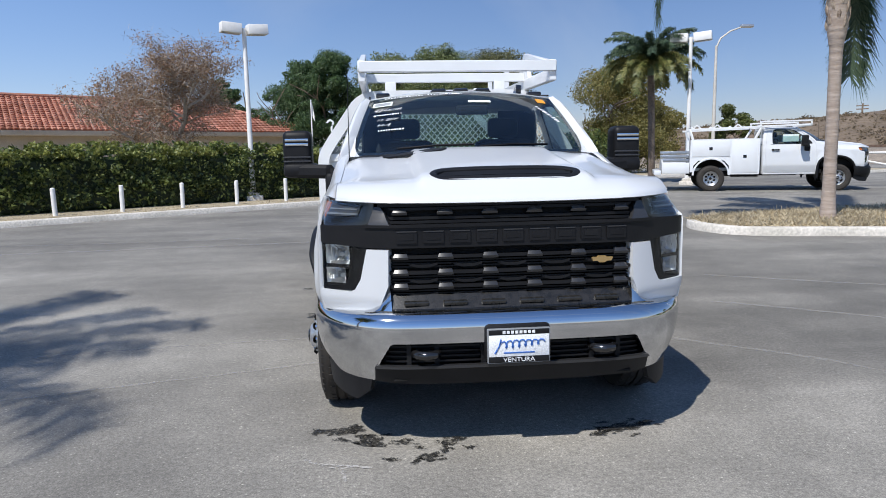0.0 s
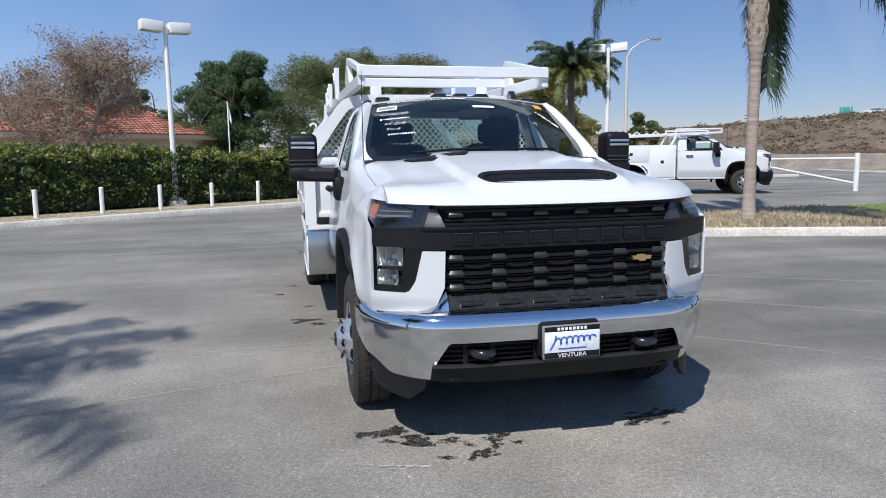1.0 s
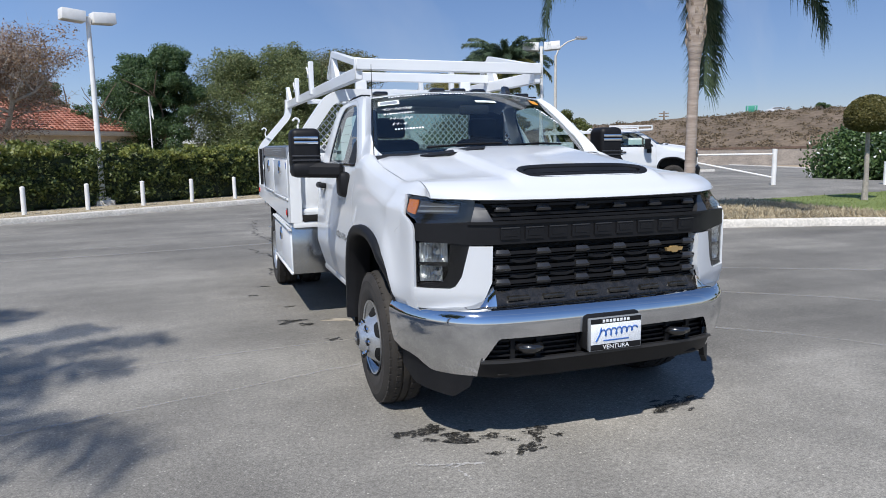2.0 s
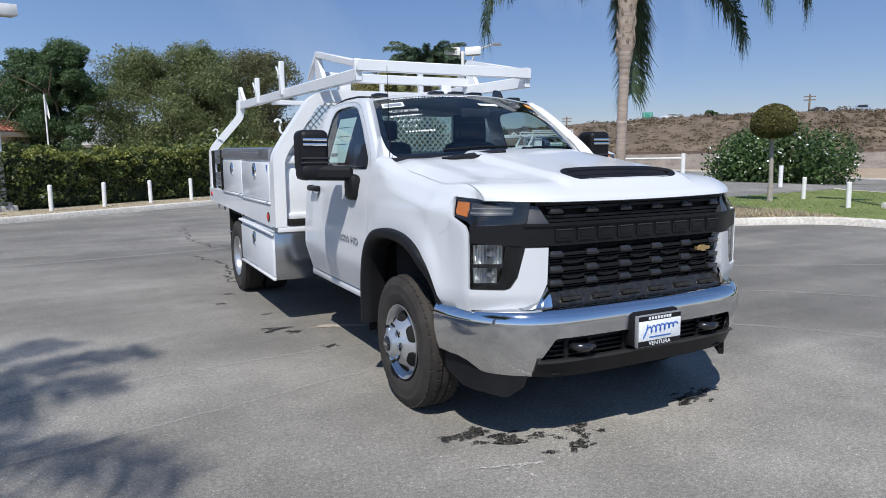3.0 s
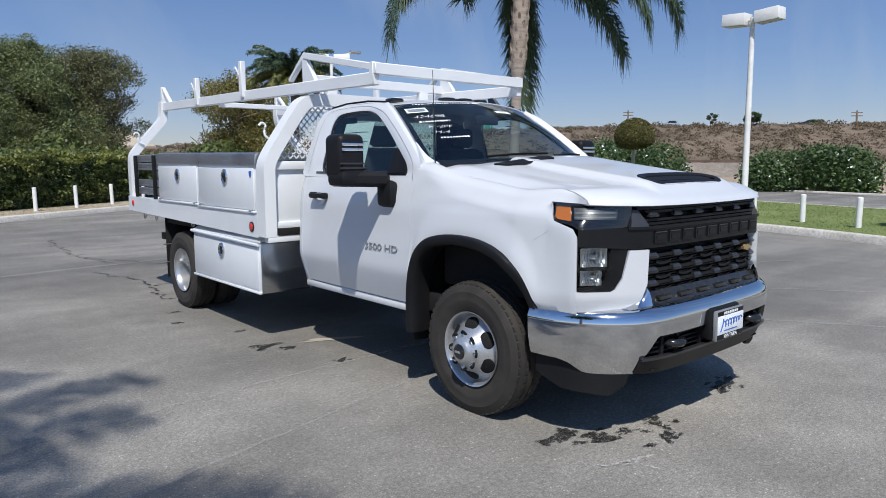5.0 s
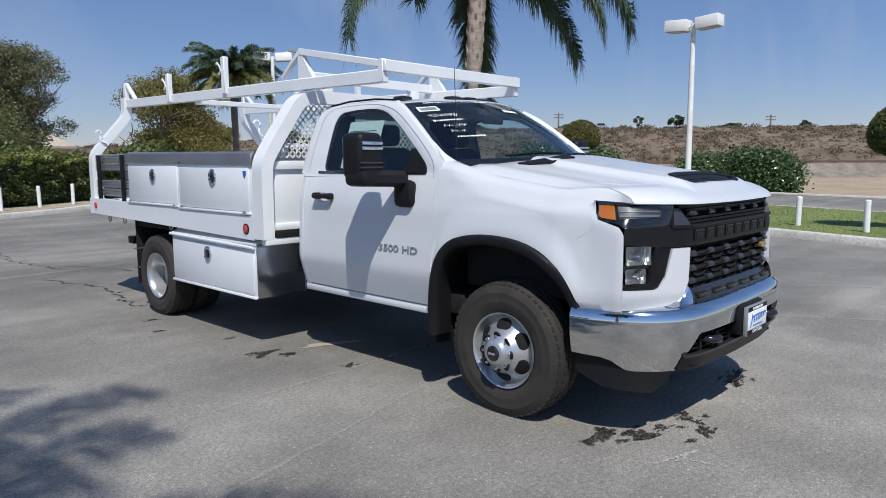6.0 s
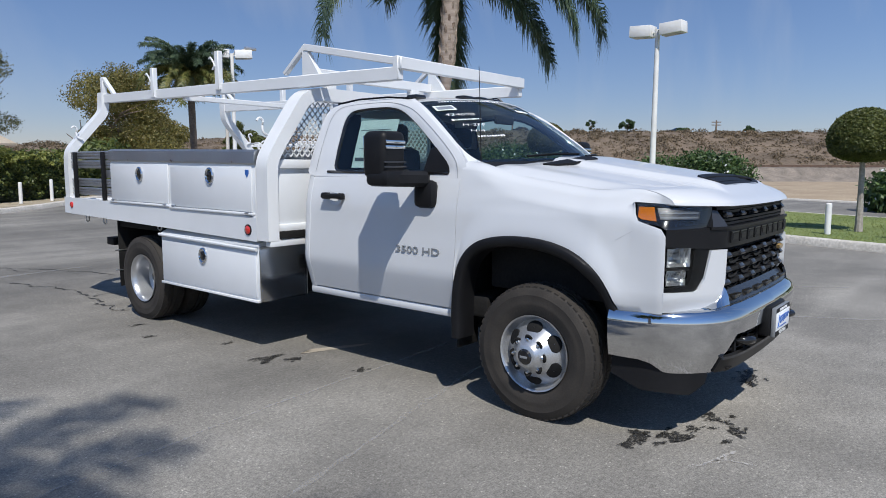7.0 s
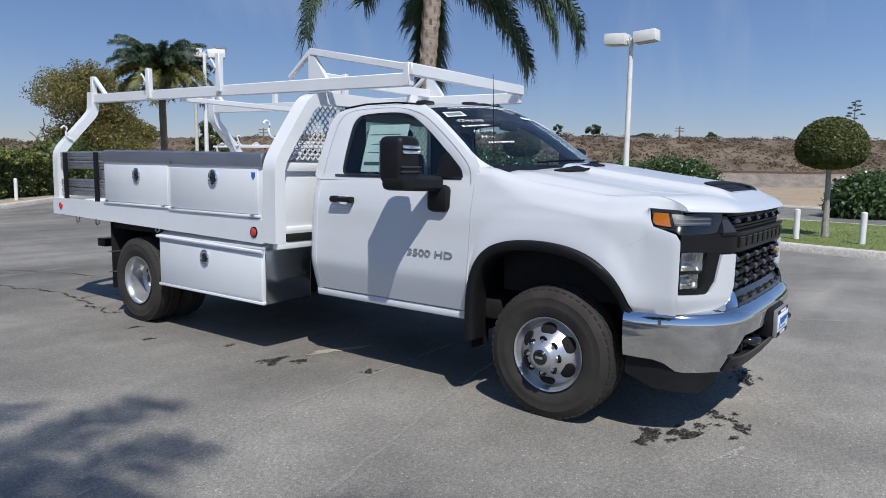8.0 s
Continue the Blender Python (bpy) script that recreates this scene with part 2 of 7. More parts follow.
M_BROWNOLIVE = leaf("brown_olive_leaf", (0.070, 0.080, 0.036), (0.22, 0.215, 0.095))
# lighter copy of the hedge leaf, with sunlight in its colour
M_HEDGELIT = leaf("sunlit_hedge_leaf", (0.10, 0.13, 0.025), (0.30, 0.31, 0.08))
M_REDLEAF = leaf("bronze_leaf", (0.15, 0.085, 0.055), (0.40, 0.28, 0.18))
M_SIGNGREEN = paint("sign_green", (0.05, 0.30, 0.20), 0.5, 0.0, 0.1)
M_RUSSET = leaf("russet_leaf", (0.10, 0.11, 0.03), (0.30, 0.24, 0.07))
M_OLEANDER = leaf("oleander_leaf", (0.026, 0.062, 0.018), (0.115, 0.180, 0.052))
M_DRYTOPIARY = leaf("dry_topiary_leaf", (0.070, 0.072, 0.018), (0.190, 0.168, 0.052))
M_TOPIARY = leaf("topiary_leaf", (0.055, 0.078, 0.017), (0.165, 0.178, 0.048))
M_STRAW = leaf("straw", (0.32, 0.26, 0.16), (0.62, 0.53, 0.37), 0.9)
M_GRASS = leaf("grass_blade", (0.13, 0.17, 0.04), (0.32, 0.34, 0.11), 0.7)
M_SCRUB = leaf("scrub", (0.115, 0.090, 0.056), (0.245, 0.185, 0.118), 0.9)
def stain_mat(name, colour, scale, cut, rough, cover=1.0):
    """A thin film, ragged at its rim and broken up by the grain of the ground."""
    m, nt, b = material(name, rough)
    b.inputs["Base Color"].default_value = (*colour, 1)
    n = tex_noise(nt, scale, 6, 0.7)
    r = ramp(nt, n.outputs[0], [(cut, (0, 0, 0)), (cut + 0.10, (cover,) * 3)])
    t = nt.nodes.new("ShaderNodeBsdfTransparent")
    mx = nt.nodes.new("ShaderNodeMixShader")
    nt.links.new(r.outputs[0], mx.inputs[0])
    nt.links.new(t.outputs[0], mx.inputs[1])
    nt.links.new(b.outputs[0], mx.inputs[2])
    nt.links.new(mx.outputs[0], nt.nodes["Material Output"].inputs[0])
    return m


M_OIL = stain_mat("oil_stain", (0.020, 0.019, 0.017), 80, 0.42, 0.7, 0.92)
M_CRACK = stain_mat("crack_shadow", (0.030, 0.030, 0.030), 12, 0.42, 0.9)
M_SCUFF = stain_mat("pale_scuff", (0.46, 0.44, 0.41), 40, 0.40, 0.9, 0.75)
M_TAN = stain_mat("tan_patch", (0.44, 0.385, 0.305), 30, 0.28, 0.9, 0.75)
M_WORN = stain_mat("worn_line", (0.38, 0.36, 0.33), 22, 0.40, 0.9, 0.36)
M_GLASS = glass_mat("tinted_glass", (0.74, 0.82, 0.80), 0.075)
M_SIDEGLASS = glass_mat("side_glass", (0.68, 0.78, 0.77), 0.05)
M_LENS = glass_mat("lamp_lens", (0.88, 0.89, 0.89), 0.02)


def metal_mat(name, colour, rough):
    m, nt, b = material(name, rough, 1.0)
    n = tex_noise(nt, 5.0, 5)
    r = ramp(nt, n.outputs[0], [(0.3, tuple(c * 0.93 for c in colour)), (0.7, colour)])
    nt.links.new(r.outputs[0], b.inputs["Base Color"])
    q = ramp(nt, n.outputs[0], [(0.3, (rough * 0.7,) * 3), (0.7, (rough * 1.4,) * 3)])
    nt.links.new(q.outputs[0], b.inputs["Roughness"])
    return m


for m_ in (M_BLACK, M_BANDGREY, M_INNER, M_CABIN):
    m_.node_tree.nodes["Principled BSDF"].inputs["Specular IOR Level"].default_value = 0.22
M_BRIDGE = paint("satin_black_bridge", (0.022, 0.022, 0.023), 0.34, 0.3, 0.1)
M_BANDSHEEN = paint("satin_grey_bracket", (0.030, 0.030, 0.032), 0.36, 0.2, 0.1)
M_PAD = grain("dark_glossy_pad", (0.010, 0.010, 0.009), (0.028, 0.026, 0.024), 30, 0.24, 0.0, fine=160, relief=0.2, dist=0.001)
M_CHROME = metal_mat("chrome", (0.64, 0.65, 0.665), 0.07)
M_REFLECTOR = metal_mat("lamp_reflector", (0.82, 0.82, 0.82), 0.34)
M_LAMPGREY = grain("smoked_reflector", (0.05, 0.05, 0.055), (0.10, 0.10, 0.105), 6, 0.4, 0.3, fine=90, relief=0.1, dist=0.001)
M_TREAD = metal_mat("tread_plate", (0.46, 0.47, 0.48), 0.36)
M_POLISHED = metal_mat("polished_tread_plate", (0.46, 0.47, 0.48), 0.17)
m_, nt_, b_ = material("amber_lens", 0.15)
b_.inputs["Base Color"].default_value = (0.66, 0.19, 0.022, 1)
b_.inputs["Coat Weight"].default_value = 0.8
M_AMBER = m_
m_, nt_, b_ = material("red_lens", 0.15)
b_.inputs["Base Color"].default_value = (0.55, 0.03, 0.02, 1)
b_.inputs["Coat Weight"].default_value = 0.8
M_RED = m_

# ---- mesh helpers ----
def thing(name, label, category, m=None, group="", kind=""):
    ob = new(name)
    ob.empty_display_size = 0.2
    ob.matrix_world = m or Matrix()
    return tagged(ob, label, category, group, kind)


def finish(ob, mat, angle=38):
    ob.data.materials.append(mat)
    ob.data.polygons.foreach_set("use_smooth", [True] * len(ob.data.polygons))
    ob.data.set_sharp_from_angle(angle=radians(angle))
    return ob


def part(name, bm, mat, parent=None, label="", angle=38, clean=True):
    me = bpy.data.meshes.new(name)
    if clean:
        bmesh.ops.recalc_face_normals(bm, faces=bm.faces[:])
    bm.to_mesh(me)
    bm.free()
    ob = new(name, me)
    ob.parent = parent
    finish(ob, mat, angle)
    return tagged(ob, label)


def raw(name, verts, faces, mat, parent=None, label="", smooth=False):
    me = bpy.data.meshes.new(name)
    me.from_pydata(verts, [], faces)
    me.materials.append(mat)
    if smooth:
        me.polygons.foreach_set("use_smooth", [True] * len(me.polygons))
    ob = new(name, me)
    ob.parent = parent
    return tagged(ob, label)


def box(bm, x0, x1, y0, y1, z0, z1, bev=0.0, m=None, seg=2):
    r = bmesh.ops.create_cube(bm, size=1.0)
    v = r["verts"]
    t = Matrix.Translation(((x0 + x1) / 2, (y0 + y1) / 2, (z0 + z1) / 2)) @ Matrix.Diagonal((abs(x1 - x0), abs(y1 - y0), abs(z1 - z0), 1))
    bmesh.ops.transform(bm, matrix=(m or Matrix()) @ t, verts=v)
    if bev:
        e = list({e for q in v for e in q.link_edges})
        bmesh.ops.bevel(bm, geom=e, offset=bev, segments=seg, affect="EDGES", profile=0.5)
    return bm


def boxed(*a, **k):
    return box(bmesh.new(), *a, **k)


def beam(bm, a, b, w, h, up=(0, 0, 1), bev=0.006):
    """Square tube from a to b, w across and h along up."""
    a, b = Vector(a), Vector(b)
    d = (b - a)
    y = d.normalized()
    u = Vector(up)
    x = y.cross(u).normalized()
    z = x.cross(y)
    m = Matrix((x, y, z)).transposed().to_4x4()
    m.translation = (a + b) / 2
    return box(bm, -w / 2, w / 2, -d.length / 2, d.length / 2, -h / 2, h / 2, bev, m, 1)


def tube(bm, pts, radii, n=8, caps=True):
    pts = [Vector(p) for p in pts]
    if not isinstance(radii, (list, tuple)):
        radii = [radii] * len(pts)
    rings = []
    ref = Vector((0.31, 0.17, 0.93))
    for i, p in enumerate(pts):
        d = (pts[min(i + 1, len(pts) - 1)] - pts[max(i - 1, 0)]).normalized()
        x = d.cross(ref)
        if x.length < 0.1:
            x = d.cross(Vector((1, 0, 0)))
        x.normalize()
        y = d.cross(x)
        rings.append([bm.verts.new(p + radii[i] * (math.cos(2 * math.pi * k / n) * x + math.sin(2 * math.pi * k / n) * y)) for k in range(n)])
    for a, b in zip(rings, rings[1:]):
        for k in range(n):
            bm.faces.new((a[k], a[(k + 1) % n], b[(k + 1) % n], b[k]))
    if caps:
        bm.faces.new(rings[0][::-1])
        bm.faces.new(rings[-1])
    return bm


def lathe(bm, profile, n=48, axis="x", centre=(0, 0, 0), close=False):
    """Turns a profile of (along, radius) about an axis."""
    rings = []
    c = Vector(centre)
    for a, r in profile:
        ring = []
        for k in range(n):
            t = 2 * math.pi * k / n
            p, q = r * math.cos(t), r * math.sin(t)
            v = {"x": (a, p, q), "y": (p, a, q), "z": (p, q, a)}[axis]
            ring.append(bm.verts.new(c + Vector(v)))
        rings.append(ring)
    if close:
        rings.append(rings[0])
    for a, b in zip(rings, rings[1:]):
        for k in range(n):
            bm.faces.new((a[k], a[(k + 1) % n], b[(k + 1) % n], b[k]))
    return bm


def patch(bm, rows):
    g = [[bm.verts.new(p) for p in r] for r in rows]
    for a, b in zip(g, g[1:]):
        for i in range(len(a) - 1):
            bm.faces.new((a[i], a[i + 1], b[i + 1], b[i]))
    return g


def shell(bm, inward):
    """Gives the open sheet in bm a back, set off by inward(vertex), and edges round it."""
    faces = bm.faces[:]
    edge = [e for e in bm.edges if len(e.link_faces) == 1]
    back = {v: bm.verts.new(v.co + inward(v.co)) for v in bm.verts[:]}
    for e in edge:
        a, b = e.verts
        bm.faces.new((a, b, back[b], back[a]))
    for f in faces:
        bm.faces.new([back[v] for v in reversed(f.verts)])
    return bm


def smooth_line(pts, rounds=3):
    p = [np.array(q, float) for q in pts]
    for _ in range(rounds):
        o = [p[0]]
        for a, b in zip(p, p[1:]):
            o += [0.75 * a + 0.25 * b, 0.25 * a + 0.75 * b]
        p = o + [p[-1]]
    return np.array(p)


def prism(bm, poly, z0, z1, m=None):
    """Extrudes a plan outline from z0 to z1."""
    a = [bm.verts.new((x, y, z0)) for x, y in poly]
    b = [bm.verts.new((x, y, z1)) for x, y in poly]
    n = len(poly)
    bm.faces.new(a[::-1])
    bm.faces.new(b)
    for i in range(n):
        bm.faces.new((a[i], a[(i + 1) % n], b[(i + 1) % n], b[i]))
    if m:
        bmesh.ops.transform(bm, matrix=m, verts=a + b)
    return bm


def text_points(body, size, extrude=0.0, shear=0.0, thin=0.0):
    """Letters in the built-in font as vertices and faces in their own plane, centred."""
    cu = bpy.data.curves.new("letters", "FONT")
    cu.body, cu.size, cu.extrude, cu.align_x, cu.align_y = body, size, extrude, "CENTER", "CENTER"
    cu.shear, cu.offset = shear, thin * size
    ob = bpy.data.objects.new("letters", cu)
    me = bpy.data.meshes.new_from_object(ob)
    v = [tuple(p.co) for p in me.vertices]
    f = [tuple(p.vertices) for p in me.polygons]
    bpy.data.objects.remove(ob)
    bpy.data.curves.remove(cu)
    bpy.data.meshes.remove(me)
    return v, f

# ---- ground and setting ----
def sheet(name, poly, z, mat, label, category, kind="structure"):
    bm = bmesh.new()
    bm.faces.new([bm.verts.new((x, y, z)) for x, y in poly])
    bmesh.ops.triangulate(bm, faces=bm.faces[:])
    ob = part(name, bm, mat)
    return tagged(ob, label, category, kind=kind)


def slab(name, poly, z0, z1, mat, label, category, lift=None):
    bm = prism(bmesh.new(), poly, z0, z1)
    for v in bm.verts:
        v.co.z += lift(v.co.x, v.co.y) if lift and v.co.z > 0 else 0
    return tagged(part(name, bm, mat), label, category, kind="structure")


def kerb(name, line, label, w=.16, h=.15, joint=3.0):
    """A concrete kerb along a plan line, rounded at its top edges, with the road on the line's right."""
    bm = bmesh.new()
    p = smooth_line(line, 2)
    rows = []
    for k, q in enumerate(p):
        a, b = p[max(k - 1, 0)], p[min(k + 1, len(p) - 1)]
        t = (b - a) / np.linalg.norm(b - a)
        n = np.array((t[1], -t[0]))
        rows.append([Vector((*(q + n * o), z + grade(q[0], q[1]))) for o, z in ((.0, -.02), (-.012, h - .03), (-.03, h - .006), (-.05, h), (-w + .02, h + .002), (-w, h - .02), (-w, -.02))])
    patch(bm, rows)
    return tagged(part(name, bm, M_CONCRETE), label, "kerb", kind="structure")


RISE_LOT = .18


def grade(x, y):
    """The lot climbs a little towards its far exit."""
    f = lambda a: min(1, max(0, a)) ** 2 * (3 - 2 * min(1, max(0, a)))
    return RISE_LOT * f((x - 3.0) / 5.5) * f((y - 10.8) / 3.6) * f((27 - x) / 5)


sheet("ground", [(-900, -900), (900, -900), (900, 900), (-900, 900)], -.03, M_DIRT, "dry tan earth reaching to the horizon", "ground")
bm = bmesh.new()
bm.faces.new([bm.verts.new((x, y, 0)) for x, y in ((-60, -60), (3, -60), (25.4, 1.3), (41, 45), (-20, 45), (-60, -15))])
for k in range(30):
    bmesh.ops.bisect_plane(bm, geom=bm.verts[:] + bm.edges[:] + bm.faces[:], plane_co=(2.5 + .9 * k, 0, 0), plane_no=(1, 0, 0))
for k in range(30):
    bmesh.ops.bisect_plane(bm, geom=bm.verts[:] + bm.edges[:] + bm.faces[:], plane_co=(0, 10.6 + (.35 * k if k < 13 else 4.55 + 1.5 * (k - 13)), 0), plane_no=(0, 1, 0))
for v in bm.verts:
    v.co.z = grade(v.co.x, v.co.y)
tagged(part("parking_lot", bm, M_ASPHALT, angle=180), "worn grey asphalt parking lot with faint streaks", "pavement", kind="structure")
LEFT = lambda x: 12.3 + .70 * (x + 9.3)
kl = [(x, LEFT(x)) for x in (-45, -30, -20, -10, -5, 0, 5, 10)] + [(14, 28.4), (19, 30.2), (30, 33)]
kerb("kerb_hedge", kl, "pale concrete kerb along the hedge bed")
slab("hedge_bed", [(x - .1, y + .13) for x, y in kl] + [(30, 60), (-45, 60)], -.02, .13, M_MULCH, "bare brown planting bed behind the kerb", "ground", grade)
NOSE = [(6.6, 9.85), (5.85, 9.5), (5.30, 8.8), (5.15, 8.0), (5.45, 7.15), (6.2, 6.82), (7.4, 6.55), (9.6, 5.78), (10.5, 5.40), (10.98, 4.8), (11.0, 3.9), (10.7, 2.9), (9.85, .75), (9.35, -1.0), (8.1, -5.5), (6.5, -11)]
kerb("kerb_island", NOSE, "pale concrete kerb round the palm island")
BACK = [(13.5, -11), (15.6, -4), (17.0, .4), (19.2, 6.5), (21.0, 11.6), (16, 11.0), (11, 10.6)]
kerb("kerb_road", [(13.5, -11), (15.6, -4), (17.0, .4), (19.2, 6.5), (21.0, 11.6)], "pale concrete kerb along the street")
inset = [(x + .12, y - (.12 if y > 9 else -.12)) for x, y in NOSE]
slab("mulch_bed", [q for q in inset if q[1] > 4.6] + [(11.3, 6.5), (11.6, 10.55), (11, 10.5)], -.02, .135, M_MULCH, "dry straw-coloured mulch round the palm", "ground")
slab("lawn", [(11.3, 6.5), (11.08, 4.78)] + [q for q in inset if q[1] < 4.6] + [(x - .05, y) for x, y in BACK[:-1]] + [(11.6, 10.55)], -.02, .14, M_LAWN, "mown green lawn strip", "lawn")
# street beyond the lawn
RD = Vector((.335, .942, 0))
RN = Vector((.942, -.335, 0))
def road_at(a, b, z=0.0):
    return Vector((18.1, .5, z)) + RD * a + RN * b
sheet("road", [road_at(a, b)[:2] for a, b in ((-80, .4), (60, .4), (60, 8.0), (-80, 8.0))], .006, M_ASPHALT, "grey asphalt street beyond the lawn", "road")
kerb("kerb_far", [tuple(road_at(a, 8.1)[:2])[:2] for a in (60, 20, 0, -20, -80)], "pale kerb on the far side of the street", .15, .08)
# four-sided dark patch just above the earth, beyond the far kerb
sheet("earth_patch", [tuple(road_at(a, b)[:2]) for a, b in ((-7, 14), (5, 13), (7, 24), (-12, 25))], -.018, M_ASPHALT, "dark patch on the earth", "pavement")
# railway bank and hillside
HN = Vector((.77, .64, 0))
HT = Vector((-.64, .77, 0))
def hill_at(d, a, z=0.0):
    return Vector((-2.5, -3.0, 0)) + HN * d + HT * a + Vector((0, 0, z))
def hill_fac(a):
    """The bank sinks slowly along its length."""
    return max(.62, min(.92, .94 - .0065 * a))


bm = bmesh.new()
rows = []
for k in range(101):
    a = -160 + 3.4 * k
    rows.append([hill_at(d, a, z + .10 * noise.noise((a * .3, d * .5, 0)) * (z > .1)) for d, z in ((66, -.05), (68, .55), (69, 1.25), (70, 1.32), (73.5, 1.32), (75, .8))])
patch(bm, rows)
tagged(part("railway_bank", bm, M_BALLAST), "grey stone ballast bank carrying a railway", "railway", kind="structure")
for d in (70.9, 72.4):
    rl = beam(bmesh.new(), hill_at(d, -160, 1.50), hill_at(d, 180, 1.50), .10, .18)
    tagged(part("rail", rl, M_RUST), "dark rusty steel rail on the ballast", "rail", "railway rails", kind="structure")
bm = bmesh.new()
rows = []
for k in range(171):
    a = -190 + 2.4 * k
    row = []
    for d, z in ((74.5, .4), (77, .9), (80, 1.6), (83, 2.6), (86, 3.6), (89, 4.6), (92, 5.6), (94.5, 6.3), (97, 6.75), (100, 6.9), (130, 6.9), (180, 6.5)):
        w = (z > .5) * (z < 6.85)
        n = noise.noise((a * .11, d * .12, 3)) * .8 + noise.noise((a * .4, d * .4, 9)) * .3
        far = .25 * noise.noise((a * .02, 7, 1)) * min(1, z / 6)
        row.append(hill_at(d + .8 * n * w, a, z * hill_fac(a) + n * .5 * w + far))
    rows.append(row)
patch(bm, rows)
tagged(part("hillside", bm, M_HILL, angle=180), "dry brown scrub-covered freeway embankment", "hill", kind="structure")

# stains and cracks on the asphalt
def blot(name, x, y, r, seed, mat, label, stretch=1.0, z=.004, turn=0.0):
    rnd = random.Random(seed)
    bm = bmesh.new()
    n = 30
    ph = [rnd.uniform(0, 6.28) for _ in range(5)]
    vs = []
    for k in range(n):
        t = 2 * math.pi * k / n
        q = r * (1 + .25 * math.sin(2 * t + ph[0]) + .22 * math.sin(3 * t + ph[1]) + .2 * math.sin(5 * t + ph[2]) + .14 * math.sin(9 * t + ph[3]) + .1 * math.sin(13 * t + ph[4]))
        a, b = q * stretch * math.cos(t), q * math.sin(t) / stretch
        vs.append(bm.verts.new((x + a * math.cos(turn) - b * math.sin(turn), y + a * math.sin(turn) + b * math.cos(turn), z)))
    bm.faces.new(vs)
    bmesh.ops.triangulate(bm, faces=bm.faces[:])
    return tagged(part(name, bm, mat, clean=False), label, "stain", "stains on the asphalt", kind="structure")


def crack(pts, w, seed, mat=None, name="crack", label="thin dark crack in the asphalt", jit=.05):
    rnd = random.Random(seed)
    p = smooth_line(pts, 3)
    bm = bmesh.new()
    rows = []
    for k, q in enumerate(p):
        a, b = p[max(k - 1, 0)], p[min(k + 1, len(p) - 1)]
        t = (b - a) / np.linalg.norm(b - a)
        n = np.array((t[1], -t[0]))
        j = n * rnd.uniform(-1, 1) * jit
        ww = w * rnd.uniform(.3, 1.2)
        rows.append([Vector((*(q + j - n * ww), .0045)), Vector((*(q + j + n * ww), .0045))])
    patch(bm, rows)
    return tagged(part(name, bm, mat or M_CRACK, clean=False), label, "crack", "cracks in the asphalt", kind="structure")

# ---- trucks ----
def in_poly(poly):
    def f(x, y):
        r = False
        j = len(poly) - 1
        for i in range(len(poly)):
            (xi, yi), (xj, yj) = poly[i], poly[j]
            if (yi > y) != (yj > y) and x < (xj - xi) * (y - yi) / (yj - yi) + xi:
                r = not r
            j = i
        return r
    return f


class Plan:
    """A curve in plan, mirrored about x = 0, walked by its signed length."""
    def __init__(self, pts):
        p = smooth_line(pts, 3)
        self.x, self.y = p[:, 0], p[:, 1]
        self.s = np.r_[0, np.cumsum(np.hypot(np.diff(self.x), np.diff(self.y)))]

    def s_of(self, x):
        return math.copysign(float(np.interp(abs(x), self.x, self.s)), x)

    def y_of(self, x):
        return float(np.interp(abs(x), self.x, self.y))

    def at(self, s):
        a = abs(s)
        x, y = float(np.interp(a, self.s, self.x)), float(np.interp(a, self.s, self.y))
        e = 0.004
        x2, y2 = float(np.interp(a + e, self.s, self.x)), float(np.interp(a + e, self.s, self.y))
        x1, y1 = float(np.interp(max(a - e, 0), self.s, self.x)), float(np.interp(max(a - e, 0), self.s, self.y))
        t = Vector((x2 - x1, y2 - y1, 0)).normalized()
        n = Vector((t.y, -t.x, 0))
        k = -1 if s < 0 else 1
        return Vector((k * x, y, 0)), Vector((k * n.x, n.y, 0))


FASCIA = Plan([(0, -.905), (.3, -.903), (.56, -.897), (.64, -.876), (.72, -.835), (.8, -.790), (.88, -.745), (.935, -.712), (.957, -.680), (.963, -.63), (.971, -.56), (.982, -.48), (.994, -.40), (1.006, -.3)])
HOODLINE = Plan([(0, -.908), (.3, -.905), (.56, -.895), (.65, -.866), (.74, -.808), (.80, -.760), (.855, -.70), (.91, -.61), (.939, -.53), (.95, -.48)])
BUMPER = Plan([(0, -1.0), (.45, -.992), (.65, -.965), (.78, -.90), (.88, -.80), (.955, -.68), (1.005, -.54), (1.02, -.42)])


